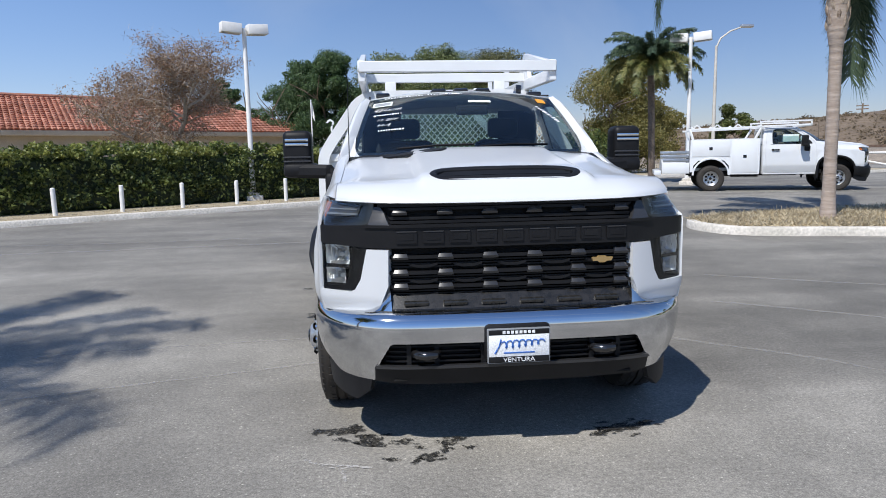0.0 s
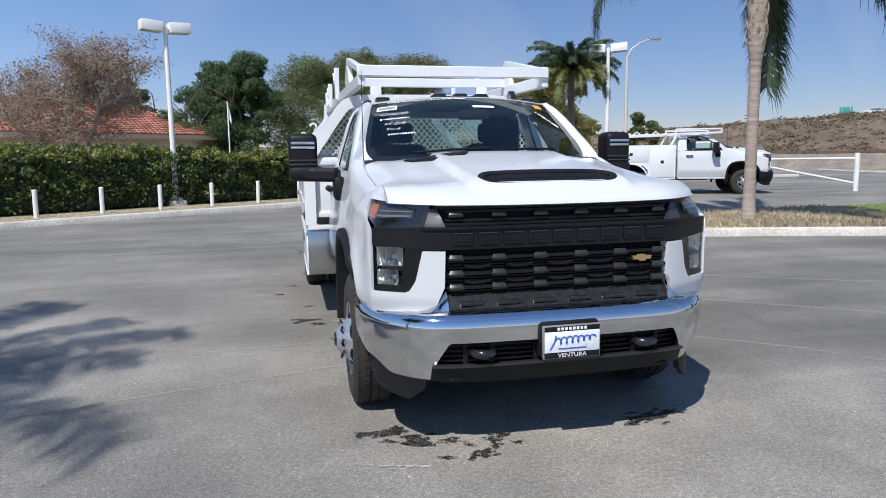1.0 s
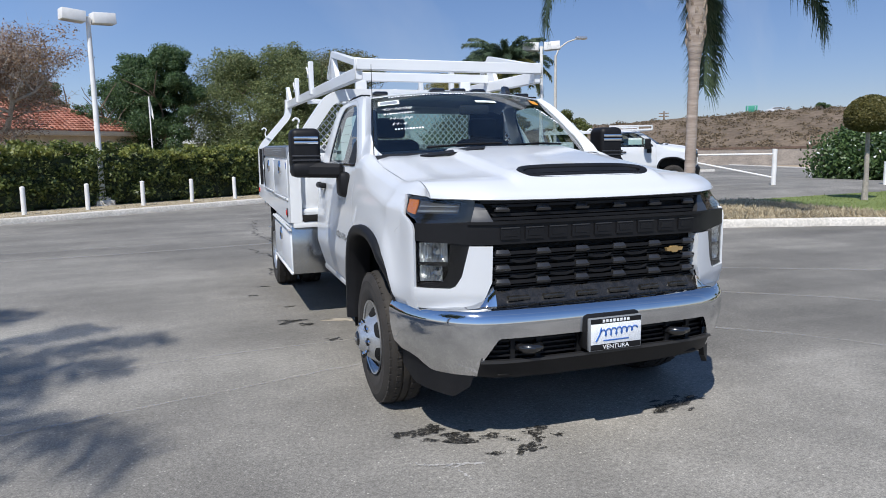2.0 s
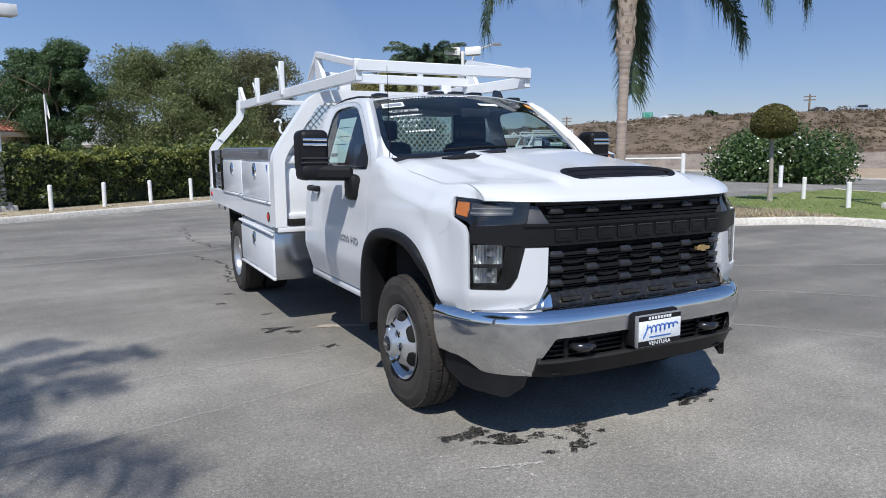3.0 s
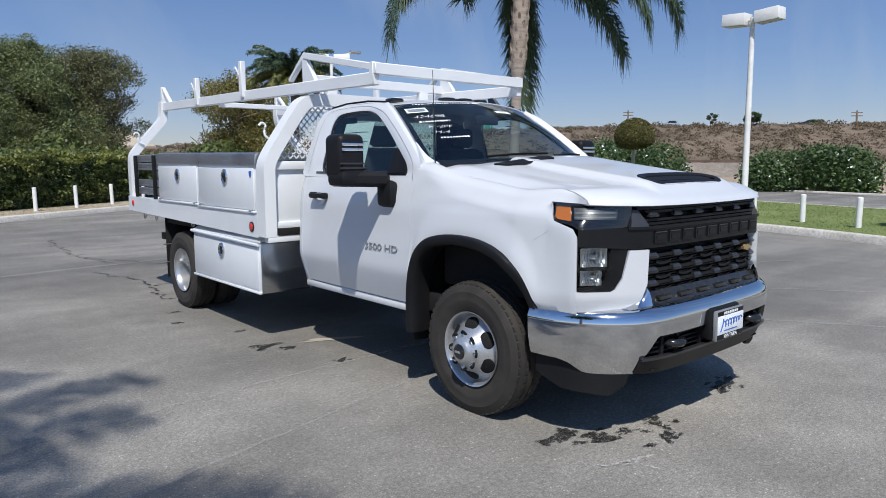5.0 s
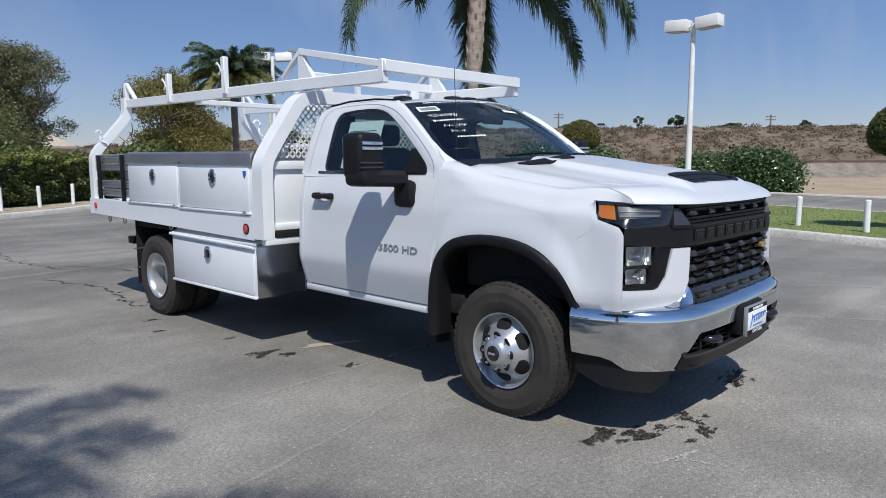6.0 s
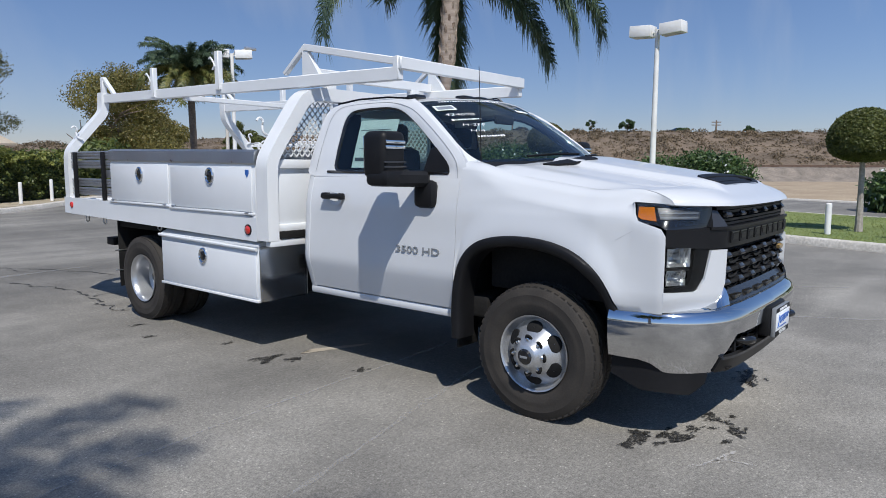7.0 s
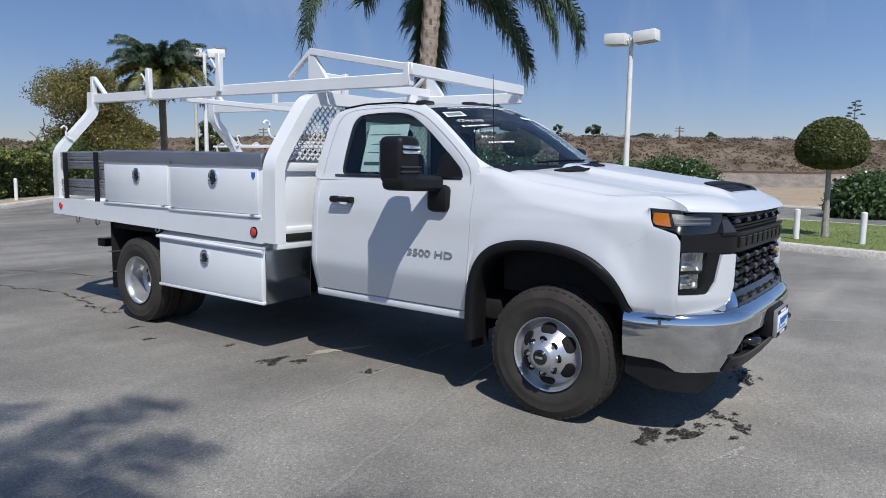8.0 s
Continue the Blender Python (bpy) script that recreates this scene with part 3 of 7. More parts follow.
def wrap(plan, poly, off=0.0, depth=0.02, prof=None, step=0.04, xs=True, mirror=1, cap=False):
    """A plate of the outline poly in (across, height), laid on a plan curve; off: proud of it; prof: lean by height; cap: leans from the fascia to the hood's line above it."""
    bm = bmesh.new()
    vs = [bm.verts.new((plan.s_of(x) if xs else x, 0, z)) for x, z in poly]
    bm.faces.new(vs)
    lo, hi = min(v.co.x for v in vs), max(v.co.x for v in vs)
    k = math.ceil(lo / step + 1e-6)
    while k * step < hi - 1e-6:
        bmesh.ops.bisect_plane(bm, geom=bm.verts[:] + bm.edges[:] + bm.faces[:], plane_co=(k * step, 0, 0), plane_no=(1, 0, 0), dist=1e-5)
        k += 1
    if prof:
        zl, zh = min(z for _, z in poly), max(z for _, z in poly)
        q = zl + 0.03
        while q < zh - 0.004:
            bmesh.ops.bisect_plane(bm, geom=bm.verts[:] + bm.edges[:] + bm.faces[:], plane_co=(0, 0, q), plane_no=(0, 0, 1), dist=1e-5)
            q += 0.03
    back = {}
    for v in bm.verts:
        p, n = plan.at(v.co.x)
        o = off + (prof(v.co.z) if prof else 0)
        z = v.co.z
        if cap:
            f = (v.co.x - FASCIA.s_of(.69)) / (float(np.interp(-.525, FASCIA.y, FASCIA.s)) - FASCIA.s_of(.69))
            a, b = HOODLINE.s_of(.69), float(np.interp(-.525, HOODLINE.y, HOODLINE.s))
            p2, n2 = HOODLINE.at(max(0, a + (b - a) * f))
            k = smoothstep(1.15, 1.285, z)
            p, n = p.lerp(p2, k), n.lerp(n2, k).normalized()
        v.co = p + n * o + Vector((0, 0, z))
        v.co.x *= mirror
        n = Vector((n.x * mirror, n.y, 0))
        back[tuple(round(c, 6) for c in v.co)] = -n * depth
    shell(bm, lambda c: back.get(tuple(round(q, 6) for q in c), Vector((0, depth, 0))))
    return bm


def lerp_table(t, x):
    return float(np.interp(x, [a for a, _ in t], [b for _, b in t]))


SIDE = [(.50, .935), (.56, .952), (.66, .982), (.735, 1.003), (.77, 1.012), (.80, 1.0135), (.95, 1.008), (1.05, 1.000), (1.13, .996), (1.20, .992), (1.28, .978), (1.34, .962), (1.40, .945), (1.42, .930)]
GREEN = [(1.36, .955), (1.40, .945), (1.6, .885), (1.8, .818), (1.90, .772), (1.95, .725), (1.97, .69)]
RISE = [(0, 0), (.012, .022), (.04, .042), (.09, .070), (.15, .098), (.24, .122), (.4, .150), (.65, .185), (1.0, .235), (1.2, .265)]


def side_x(z):
    return lerp_table(SIDE, z)


def smoothstep(a, b, x):
    t = min(1, max(0, (x - a) / (b - a)))
    return t * t * (3 - 2 * t)


def hood_z(x, y):
    a = abs(x)
    d = max(0, y - HOODLINE.y_of(x))
    z = 1.268 + lerp_table(RISE, d) - .075 * (a / .862) ** 2 * smoothstep(0, .5, d) + .012 * (a / .862) ** 2 * (1 - smoothstep(0, .3, d))
    # raised centre with firm edges, and an outer crease
    z += .028 * smoothstep(.462, .418, a) * smoothstep(.05, .20, d)
    return z + .014 * max(0, 1 - abs(a - .765) / .10) * smoothstep(.10, .45, d)


def crest_z(y):
    """The fender's crest follows the hood's edge and climbs to the windshield pillar."""
    return hood_z(.862, y) - .012 + .040 * smoothstep(.15, .66, y)


def fender_point(y, f):
    """f from 0 at the hood seam over the crest and down the side."""
    zc = crest_z(y)
    k = smoothstep(.35, .60, y)
    gx = lambda z: lerp_table(GREEN, z) + .004
    pts = [(.867, zc + .014), (.895, zc + .004), (.925, zc - .022), (.950, zc - .062), (side_x(zc - .11), zc - .11)]
    near = [(.855, zc + .020), (.890, zc + .012), (gx(zc - .022), zc - .022), (gx(zc - .062), zc - .062), (max(side_x(zc - .11), gx(zc - .11)), zc - .11)]
    pts = [(a * (1 - k) + c * k, b * (1 - k) + d * k) for (a, b), (c, d) in zip(pts, near)]
    q = f * (len(pts) - 1)
    i = min(int(q), len(pts) - 2)
    t = q - i
    return pts[i][0] * (1 - t) + pts[i + 1][0] * t, pts[i][1] * (1 - t) + pts[i + 1][1] * t


def windshield(u, v):
    b = Vector((.84 * u, .29 + .36 * u * u, 1.512 - .016 * u * u))
    t = Vector((.70 * u, 1.05 + .15 * u * u, 1.960 - .042 * u * u))
    p = b.lerp(t, v)
    n = Vector((0.12 * u, -.5, .85)).normalized()
    return p + n * (.030 * math.sin(math.pi * v) * (1 - .4 * u * u))


ARCH = [(.625, .40), (.632, .60), (.615, .78), (.565, .92), (.47, 1.015), (.34, 1.062), (.14, 1.078), (-.06, 1.062), (-.22, 1.012), (-.34, .93), (-.42, .82), (-.465, .72), (-.48, .64)]


def lamp_lean(z):
    """How far the corner of the nose leans back with height."""
    return .008 - .046 * smoothstep(1.13, 1.29, z)


def arch_z(y):
    a = sorted(smooth_line(ARCH[2:-1], 2).tolist())
    return float(np.interp(y, [p[0] for p in a], [p[1] for p in a]))


def wheel(truck, x, y, side, rear, name):
    """side: -1 or 1, the way its outer face looks. rear: a dished outer dual."""
    holder = part(name, lathe(bmesh.new(), [(side * a, r) for a, r in [
        (.095, .222), (.108, .245), (.118, .285), (.1205, .300), (.119, .306), (.120, .320), (.1195, .338), (.1205, .345), (.117, .352), (.108, .378), (.098, .391), (.085, .398), (.060, .402), (.030, .403), (.028, .394), (.018, .394), (.016, .404),
        (-.016, .404), (-.018, .394), (-.028, .394), (-.030, .403), (-.060, .402), (-.085, .398), (-.105, .380), (-.118, .330), (-.115, .27), (-.10, .222)]], 72, centre=(x, y, .395)), M_RUBBER, truck, "black ribbed tyre with blocky shoulders", 25)
    bm = bmesh.new()
    for k in range(52):
        t = 2 * math.pi * k / 52
        for a0, a1, ph in ((.062, .102, 0), (-.102, -.062, .05), (.034, .060, .025), (-.060, -.034, .07)):
            m = Matrix.Translation((x, y, .395)) @ Matrix.Rotation(t + ph, 4, "X")
            tilt = abs(a0 + a1) / 2 > .07
            box(bm, side * a0, side * a1, -.0155, .0155, 0.378 if tilt else .396, .3965 if tilt else .4065, 0, m)
    tagged(part("tread_pattern", bm, M_RUBBER, holder), kind="stuff")
    bm = bmesh.new()
    if rear:
        prof = [(.108, .218), (.114, .226), (.106, .226), (.094, .214), (.050, .205), (-.055, .198), (-.070, .17), (-.074, .095), (-.062, .080), (-.02, .074), (-.012, .05), (-.012, .0)]
    else:
        prof = [(.108, .218), (.114, .226), (.106, .226), (.096, .214), (.060, .205), (.052, .195), (.075, .175), (.118, .135), (.146, .112), (.162, .098), (.172, .080), (.188, .070), (.196, .058), (.198, .0)]
    lathe(bm, [(side * a, max(r, .001)) for a, r in prof], 48, centre=(x, y, .395))
    part("rim", bm, M_STEEL, holder, "silver steel wheel rim")
    a, r = (-.0745, .135) if rear else (.098, .155)
    for k in range(8 if rear else 6):
        t = 2 * math.pi * (k + .5) / (8 if rear else 6)
        bm = bmesh.new()
        lathe(bm, [(side * .012, .001), (side * .012, .020), (side * .004, .030), (-side * .01, .032)], 18)
        bmesh.ops.transform(bm, matrix=Matrix.Translation((x + side * a, y + r * math.cos(t), .395 + r * math.sin(t))) @ Matrix.Rotation(t, 4, "X") @ Matrix.Rotation(math.pi / 2, 4, "X")
                            @ Matrix.Rotation(0 if rear else side * .62, 4, "Y") @ Matrix.Diagonal((.6, 1.05, 1.2, 1) if rear else (.6, 1.62, 1.42, 1)), verts=bm.verts[:])
        part("hand_hole", bm, M_INNER, holder)
    a, r = (-.05, .083) if rear else (.158, .098)
    for k in range(8):
        t = 2 * math.pi * k / 8
        c = Vector((x + side * a, y + r * math.cos(t), .395 + r * math.sin(t)))
        part("lug_nut", lathe(bmesh.new(), [(side * -.012, .014), (side * .010, .013), (side * .016, .009), (side * .018, .001)], 6, centre=c), M_CHROME, holder)
        if not rear:
            # dark pocket in the hub face, with a bright rib to its neighbour
            bm = lathe(bmesh.new(), [(side * .003, .001), (side * .003, .023), (side * -.006, .025)], 14)
            bmesh.ops.transform(bm, matrix=Matrix.Translation(c) @ Matrix.Rotation(t, 4, "X") @ Matrix.Rotation(-side * .5, 4, "Z") @ Matrix.Diagonal((1, 1.15, 1, 1)), verts=bm.verts[:])
            part("lug_pocket", bm, M_INNER, holder)
    a = -.012 if rear else .198
    part("hub_cap", lathe(bmesh.new(), [(side * a, .001), (side * (a + .012), .001), (side * (a + .010), .036), (side * a, .046), (side * (a - .02), .048)], 32, centre=(x, y, .395)), M_GLOSSBLACK, holder, "black hub cap")
    if not rear:
        bm = box(bmesh.new(), x + side * .209, x + side * .213, y - .024, y + .024, .388, .402, .002)
        part("badge", bm, M_GREY_EMBLEM, holder)
    return holder


def diamonds(bm, origin, ax, ay, nx, ny, size, n, rise=.0012):
    """Raised lozenges of tread plate, in two slants, on a plane."""
    for i in range(nx):
        for j in range(ny):
            c = origin + ax * (i + .5) * size + ay * (j + .5) * size
            d = (ax + ay) if (i + j) % 2 else (ax - ay)
            d = d.normalized()
            e = d.cross(n).normalized()
            a, w = size * .50, size * .10
            q = [bm.verts.new(p) for p in (c + d * a, c + e * w, c - d * a, c - e * w)]
            top = bm.verts.new(c + n * rise)
            for k in range(4):
                bm.faces.new((q[k], q[(k + 1) % 4], top))


def expanded_mesh(bm, inside, x0, x1, z0, z1, px, pz, w, y):
    """Diamond mesh of flat strands in a plane across y, kept where inside(x, z)."""
    nx, nz = int((x1 - x0) / px) + 2, int((z1 - z0) / pz) + 2
    for i in range(-1, nx):
        for j in range(-1, nz):
            if (i + j) % 2:
                continue
            cx, cz = x0 + i * px, z0 + j * pz
            for sx, sz in ((1, 1), (1, -1)):
                a, b = Vector((cx, y, cz)), Vector((cx + sx * px, y, cz + sz * pz))
                if inside(a.x, a.z) and inside(b.x, b.z):
                    d = (b - a).normalized()
                    e = Vector((-d.z, 0, d.x)) * w
                    f = Vector((0, .004, 0))
                    v = [bm.verts.new(p) for p in (a - e - f, b - e - f, b + e - f, a + e - f, a - e + f, b - e + f, b + e + f, a + e + f)]
                    for q in ((0, 1, 2, 3), (7, 6, 5, 4), (0, 4, 5, 1), (3, 2, 6, 7)):
                        bm.faces.new([v[k] for k in q])


def make_cab(truck, chrome=True, wb=4.32):
    """Front end, cab and running gear ahead of the load body, shared by both trucks."""
    # hood
    bm = bmesh.new()
    xs = sorted(set([-.862, .862] + [round(-.85 + .02 * k, 3) for k in range(86)]))
    ds = [0, .006, .014, .03, .045] + [.06 + .02 * k for k in range(13)] + [.34, .40, .46, .54, .62, .72, .82, .92, 1.0]
    rows = []
    for d in ds:
        r = []
        for x in xs:
            yf, yr = HOODLINE.y_of(x) - .012, .165 + .33 * (x / .862) ** 2
            y = yf + d if d <= .3 else yf + .3 + (d - .3) / .7 * (yr - yf - .3)
            r.append(Vector((x, y, hood_z(x, y + .012))))
        rows.append(r)
    patch(bm, rows)
    # scoop in the hood: the skin is open under it
    rim = smooth_line([(.0, -.790), (.30, -.790), (.372, -.772), (.398, -.700), (.345, -.622), (.28, -.604), (0, -.612)], 2).tolist()
    rim = rim + [(-x, y) for x, y in rim[::-1]][1:-1]
    bore = [(x * .905, -.698 + (y + .698) * .60) for x, y in rim]
    hole = in_poly([(x * .95, -.698 + (y + .698) * .80) for x, y in rim])
    gone = [f for f in bm.faces if hole(*f.calc_center_median()[:2])]
    bmesh.ops.delete(bm, geom=gone, context="FACES")
    shell(bm, lambda c: Vector((0, .016, -.005)))
    hood = part("hood", bm, M_WHITE, truck, "white hood with a raised centre")
    bm = bmesh.new()
    rings = [[bm.verts.new((x, y, hood_z(x, y) + dz)) for x, y in line] for line, dz in
             ((rim, -.02), (rim, .003), ([(x * .985, -.698 + (y + .698) * .95) for x, y in rim], .009), ([(x * .93, -.698 + (y + .698) * .70) for x, y in rim], .007), (bore, .000), (bore, -.030))]
    for a, b in zip(rings, rings[1:]):
        for k in range(len(a)):
            q = (k + 1) % len(a)
            bm.faces.new((a[k], a[q], b[q], b[k]))
    sc = part("hood_scoop", bm, M_BLACK, truck, "black plastic hood scoop", 30)
    bm = bmesh.new()
    for xa, xb in [(-.35 + .05 * k, -.30 + .05 * k) for k in range(14)]:
        bm.faces.new([bm.verts.new((x, y, hood_z(x, y) - .026)) for x, y in ((xa, -.775), (xb, -.775), (xb, -.625), (xa, -.625))])
    part("scoop_floor", bm, M_INNER, sc)
    for y in (-.735, -.700, -.665):
        w = .34 if y < -.69 else .325
        bm = bmesh.new()
        patch(bm, [[Vector((w * u, y - .011, hood_z(w * u, y) - .014)) for u in [-1 + .1 * k for k in range(21)]], [Vector((w * u, y + .011, hood_z(w * u, y) - .004)) for u in [-1 + .1 * k for k in range(21)]]])
        shell(bm, lambda c: Vector((0, .002, -.008)))
        part("slat", bm, M_BLACK, sc)
    for s in (-1, 1):
        # fender: wheel opening, corner beside the lamps and the skin over the upper lamp in one sheet
        bm = bmesh.new()
        ys = [-.50 + .0285 * k for k in range(41)]
        ys = [y for y in ys if y < .628] + [.632]
        steps, K = (0, .125, .25, .375, .5, .5875, .675, .78, .89, 1), 6
        rows = []
        for y in ys:
            delta = 1.005 - float(np.interp(y, FASCIA.y, FASCIA.x)) if y < -.3 else 0
            top = [fender_point(y, f) for f in steps]
            z1 = top[-1][1]
            zb = arch_z(y) if -.462 < y < .612 else (.72 if y < 0 else .50)
            zb = max(zb, .72) if y < 0 else zb
            low = []
            for k in range(1, 15):
                z = z1 + (zb - z1) * k / 14
                x = side_x(z)
                # soft brow over the wheel
                x += .018 * smoothstep(.20, .0, z - max(zb, .75)) * smoothstep(.75, .45, abs(y - .08))
                low.append((x, z))
            rows.append([Vector((s * (x - delta * min(1, k / 4)), y, z)) for k, (x, z) in enumerate(top + low)])
        patch(bm, rows)
        edge = rows[0]
        s_back = float(np.interp(-.50, FASCIA.y, FASCIA.s))
        corner = []
        for p0 in edge[K:]:
            z = p0.z
            ye = lerp_table([(.722, -.690), (1.12, -.690), (1.150, -.684), (1.172, -.655), (1.192, -.556), (1.205, -.534), (1.27, -.524), (1.30, -.518)], z)
            s_front = float(np.interp(ye, FASCIA.y, FASCIA.s))
            r = []
            for k in range(11):
                f = k / 10
                p, n = FASCIA.at(s_back + (s_front - s_back) * f)
                q = p + n * (lamp_lean(z) - .016 * smoothstep(.80, .722, z)) + Vector((0, 0, z))
                q.x *= s
                if k == 0:
                    gap = p0 - q
                r.append(q + gap * (1 - f) ** 2)
            corner.append(r)
        patch(bm, corner)
        cap = []
        for k in range(15):
            f = k / 14
            y = -.50 - .203 * f
            xe = float(np.interp(y, HOODLINE.y, HOODLINE.x)) - float(np.interp(-.5, HOODLINE.y, HOODLINE.x))
            xk, zk = abs(edge[K].x) + xe, edge[K].z + (1.282 - edge[K].z) * f
            z0 = crest_z(y) + .013
            r = []
            for p0 in edge[:K + 1]:
                u = (abs(p0.x) - abs(edge[0].x)) / (abs(edge[K].x) - abs(edge[0].x))
                w = (p0.z - edge[K].z) / (edge[0].z - edge[K].z)
                r.append(Vector((s * (.867 + (max(xk, .868) - .867) * u), y, zk + (max(z0, zk + .002) - zk) * w)))
            cap.append(r)
        cap[0] = edge[:K + 1]
        patch(bm, cap)
        bmesh.ops.remove_doubles(bm, verts=bm.verts[:], dist=3e-4)
        bmesh.ops.recalc_face_normals(bm, faces=bm.faces[:])
        shell(bm, lambda c: Vector((-s * .014, .006, -.008)))
        part("fender", bm, M_WHITE, truck, "white front fender", 50)
        # dark joint between hood and fender
        bm = bmesh.new()
        patch(bm, [[Vector((s * (.8645 + w), y, hood_z(.862, y) + .0035)) for w in (-.002, .002)] for y in [-.695 + .03 * k for k in range(38)]])
        part("panel_gap", bm, M_GREY_EMBLEM, truck)
        # thin joint below the upper lamp
        bm = bmesh.new()
        rows = []
        for k in range(9):
            y, z = -.60 + .17 * k / 8, 1.190 - .10 * k / 8
            x = side_x(z) - (1.005 - float(np.interp(y, FASCIA.y, FASCIA.x))) + .003
            rows.append([Vector((s * x, y, z - .0006)), Vector((s * x, y, z + .0006))])
        patch(bm, rows)
        part("panel_gap", bm, M_GREY_EMBLEM, truck)
        # dark trim round the wheel opening
        bm = bmesh.new()
        path = smooth_line(ARCH, 3)
        rows = []
        for k, (y, z) in enumerate(path):
            a, b = path[max(k - 1, 0)], path[min(k + 1, len(path) - 1)]
            t = np.array(b) - np.array(a)
            t = t / np.linalg.norm(t)
            n = np.array((t[1], -t[0])) * (-1)
            w = .066
            sec = [(1.010, 0), (1.046, .002), (1.055, .014), (1.054, .045), (1.042, .062), (.985, .068), (.90, .070)]
            delta = .055 * smoothstep(-.28, -.48, y)
            rows.append([Vector((s * (x - delta), y + n[0] * q, z + n[1] * q)) for x, q in sec])
        patch(bm, rows)
        part("wheel_arch_trim", bm, M_BLACK, truck, "black plastic wheel arch trim", 50)
        # white corner round the lamps
        horn = [(.607, 1.045), (.612, .865), (.655, .760), (.70, .735), (.90, .727), (.951, .727), (.951, .834), (.80, .830), (.775, .842), (.745, .895), (.712, 1.045)]
        part("bumper_horn", wrap(FASCIA, horn, .010, .06, lambda z: -.022 * smoothstep(.80, .73, z), mirror=s), M_WHITE, truck, "white headlight surround")
        # upper lamp strip
        sx, sy = FASCIA.s_of, lambda y: float(np.interp(y, FASCIA.y, FASCIA.s))
        up = [(sx(.685), 1.268), (sx(.70), 1.163), (sx(.80), 1.158), (sx(.92), 1.153), (sy(-.686), 1.157), (sy(-.655), 1.173), (sy(-.553), 1.193), (sy(-.532), 1.207), (sy(-.525), 1.284), (sx(.93), 1.284), (sx(.80), 1.275)]
        level = lambda z: 0.0
        lamp = part("running_lamp", wrap(FASCIA, up, -.022, .03, level, mirror=s, xs=False, cap=True), M_GLOSSBLACK, truck, "slim upper lamp with an amber end")
        part("amber_reflector", wrap(FASCIA, [(sy(-.640), 1.197), (sy(-.556), 1.206), (sy(-.540), 1.218), (sy(-.536), 1.270), (sy(-.628), 1.268)], -.016, .01, level, mirror=s, xs=False, cap=True), M_AMBER, lamp, "amber side reflector")
        part("lamp_strip", wrap(FASCIA, [(sx(.77), 1.205), (sy(-.66), 1.205), (sy(-.645), 1.264), (sx(.76), 1.255)], -.017, .008, level, mirror=s, xs=False, cap=True), M_LAMPGREY, lamp, "grey lamp strip")
        for za, zb in ((1.212, 1.220), (1.236, 1.242)):
            part("lamp_rib", wrap(FASCIA, [(sx(.775), za), (sy(-.66), za), (sy(-.66), zb), (sx(.775), zb)], -.013, .006, level, mirror=s, xs=False, cap=True), M_GREY_EMBLEM, lamp)
        part("lens", wrap(FASCIA, [(sx(.735), 1.180), (sx(.92), 1.172), (sy(-.68), 1.178), (sy(-.552), 1.200), (sy(-.534), 1.212), (sy(-.528), 1.277), (sx(.93), 1.277), (sx(.72), 1.264)], -.008, .004, level, mirror=s, xs=False, cap=True), M_LENS, lamp, "clear lens")
        # main headlamp below the dark band
        lo = [(.712, 1.062), (.745, .895), (.775, .842), (.80, .830), (.935, .832), (.951, .848), (.952, 1.072)]
        hl = part("headlight", wrap(FASCIA, lo, -.095, .02, mirror=s), M_GLOSSBLACK, truck, "headlight with two stacked reflectors")
        # dark side walls of the housing
        ring = []
        for (x0, z0), (x1, z1) in zip(lo, lo[1:] + lo[:1]):
            ring += [(x0 + (x1 - x0) * k / 6, z0 + (z1 - z0) * k / 6) for k in range(6)]
        ring.append(ring[0])
        bm = bmesh.new()
        rows = []
        for off in (-.004, -.10):
            r = []
            for x, z in ring:
                p, n = FASCIA.at(FASCIA.s_of(x))
                q = p + n * off
                r.append(Vector((s * q.x, q.y, z)))
            rows.append(r)
        patch(bm, rows)
        part("lamp_housing", bm, M_GLOSSBLACK, hl)
        # two bowls of facets, deepest in the middle
        for zz, hh in ((1.010, .098), (.903, .078)):
            bm = bmesh.new()
            for row in range(6):
                for col in range(18):
                    quad = []
                    for dr, dc in ((0, 0), (0, 1), (1, 1), (1, 0)):
                        u, v = -1 + 2 * (col + dc) / 18, -1 + 2 * (row + dr) / 6
                        xa, xb = .800 + (1.06 - zz) * .22, .938
                        p, n = FASCIA.at(FASCIA.s_of(xa) + (FASCIA.s_of(xb) - FASCIA.s_of(xa)) * (u + 1) / 2)
                        wob = .007 * ((col + dc) % 2) + .002 * math.sin(row * 1.7 + col)
                        q = p + n * (-.078 + .060 * max(u * u, v * v * .8) + wob)
                        quad.append(bm.verts.new((s * q.x, q.y, zz + v * hh / 2)))
                    bm.faces.new(quad)
            part("reflector", bm, M_REFLECTOR, hl, "faceted chrome reflector", 5)
            p, n = FASCIA.at(FASCIA.s_of(.865))
            q = p + n * -.05
            part("bulb_shield", lathe(bmesh.new(), [(-.02, .001), (-.02, .012), (.02, .014), (.022, .001)], 12, "y", (s * q.x, q.y, zz)), M_STEEL, hl)
        part("cell_divider", wrap(FASCIA, [(.752, .962), (.948, .962), (.948, .944), (.756, .944)], -.020, .08, mirror=s), M_GLOSSBLACK, hl)
        part("lens", wrap(FASCIA, lo, -.002, .004, mirror=s), M_LENS, hl, "clear lens")
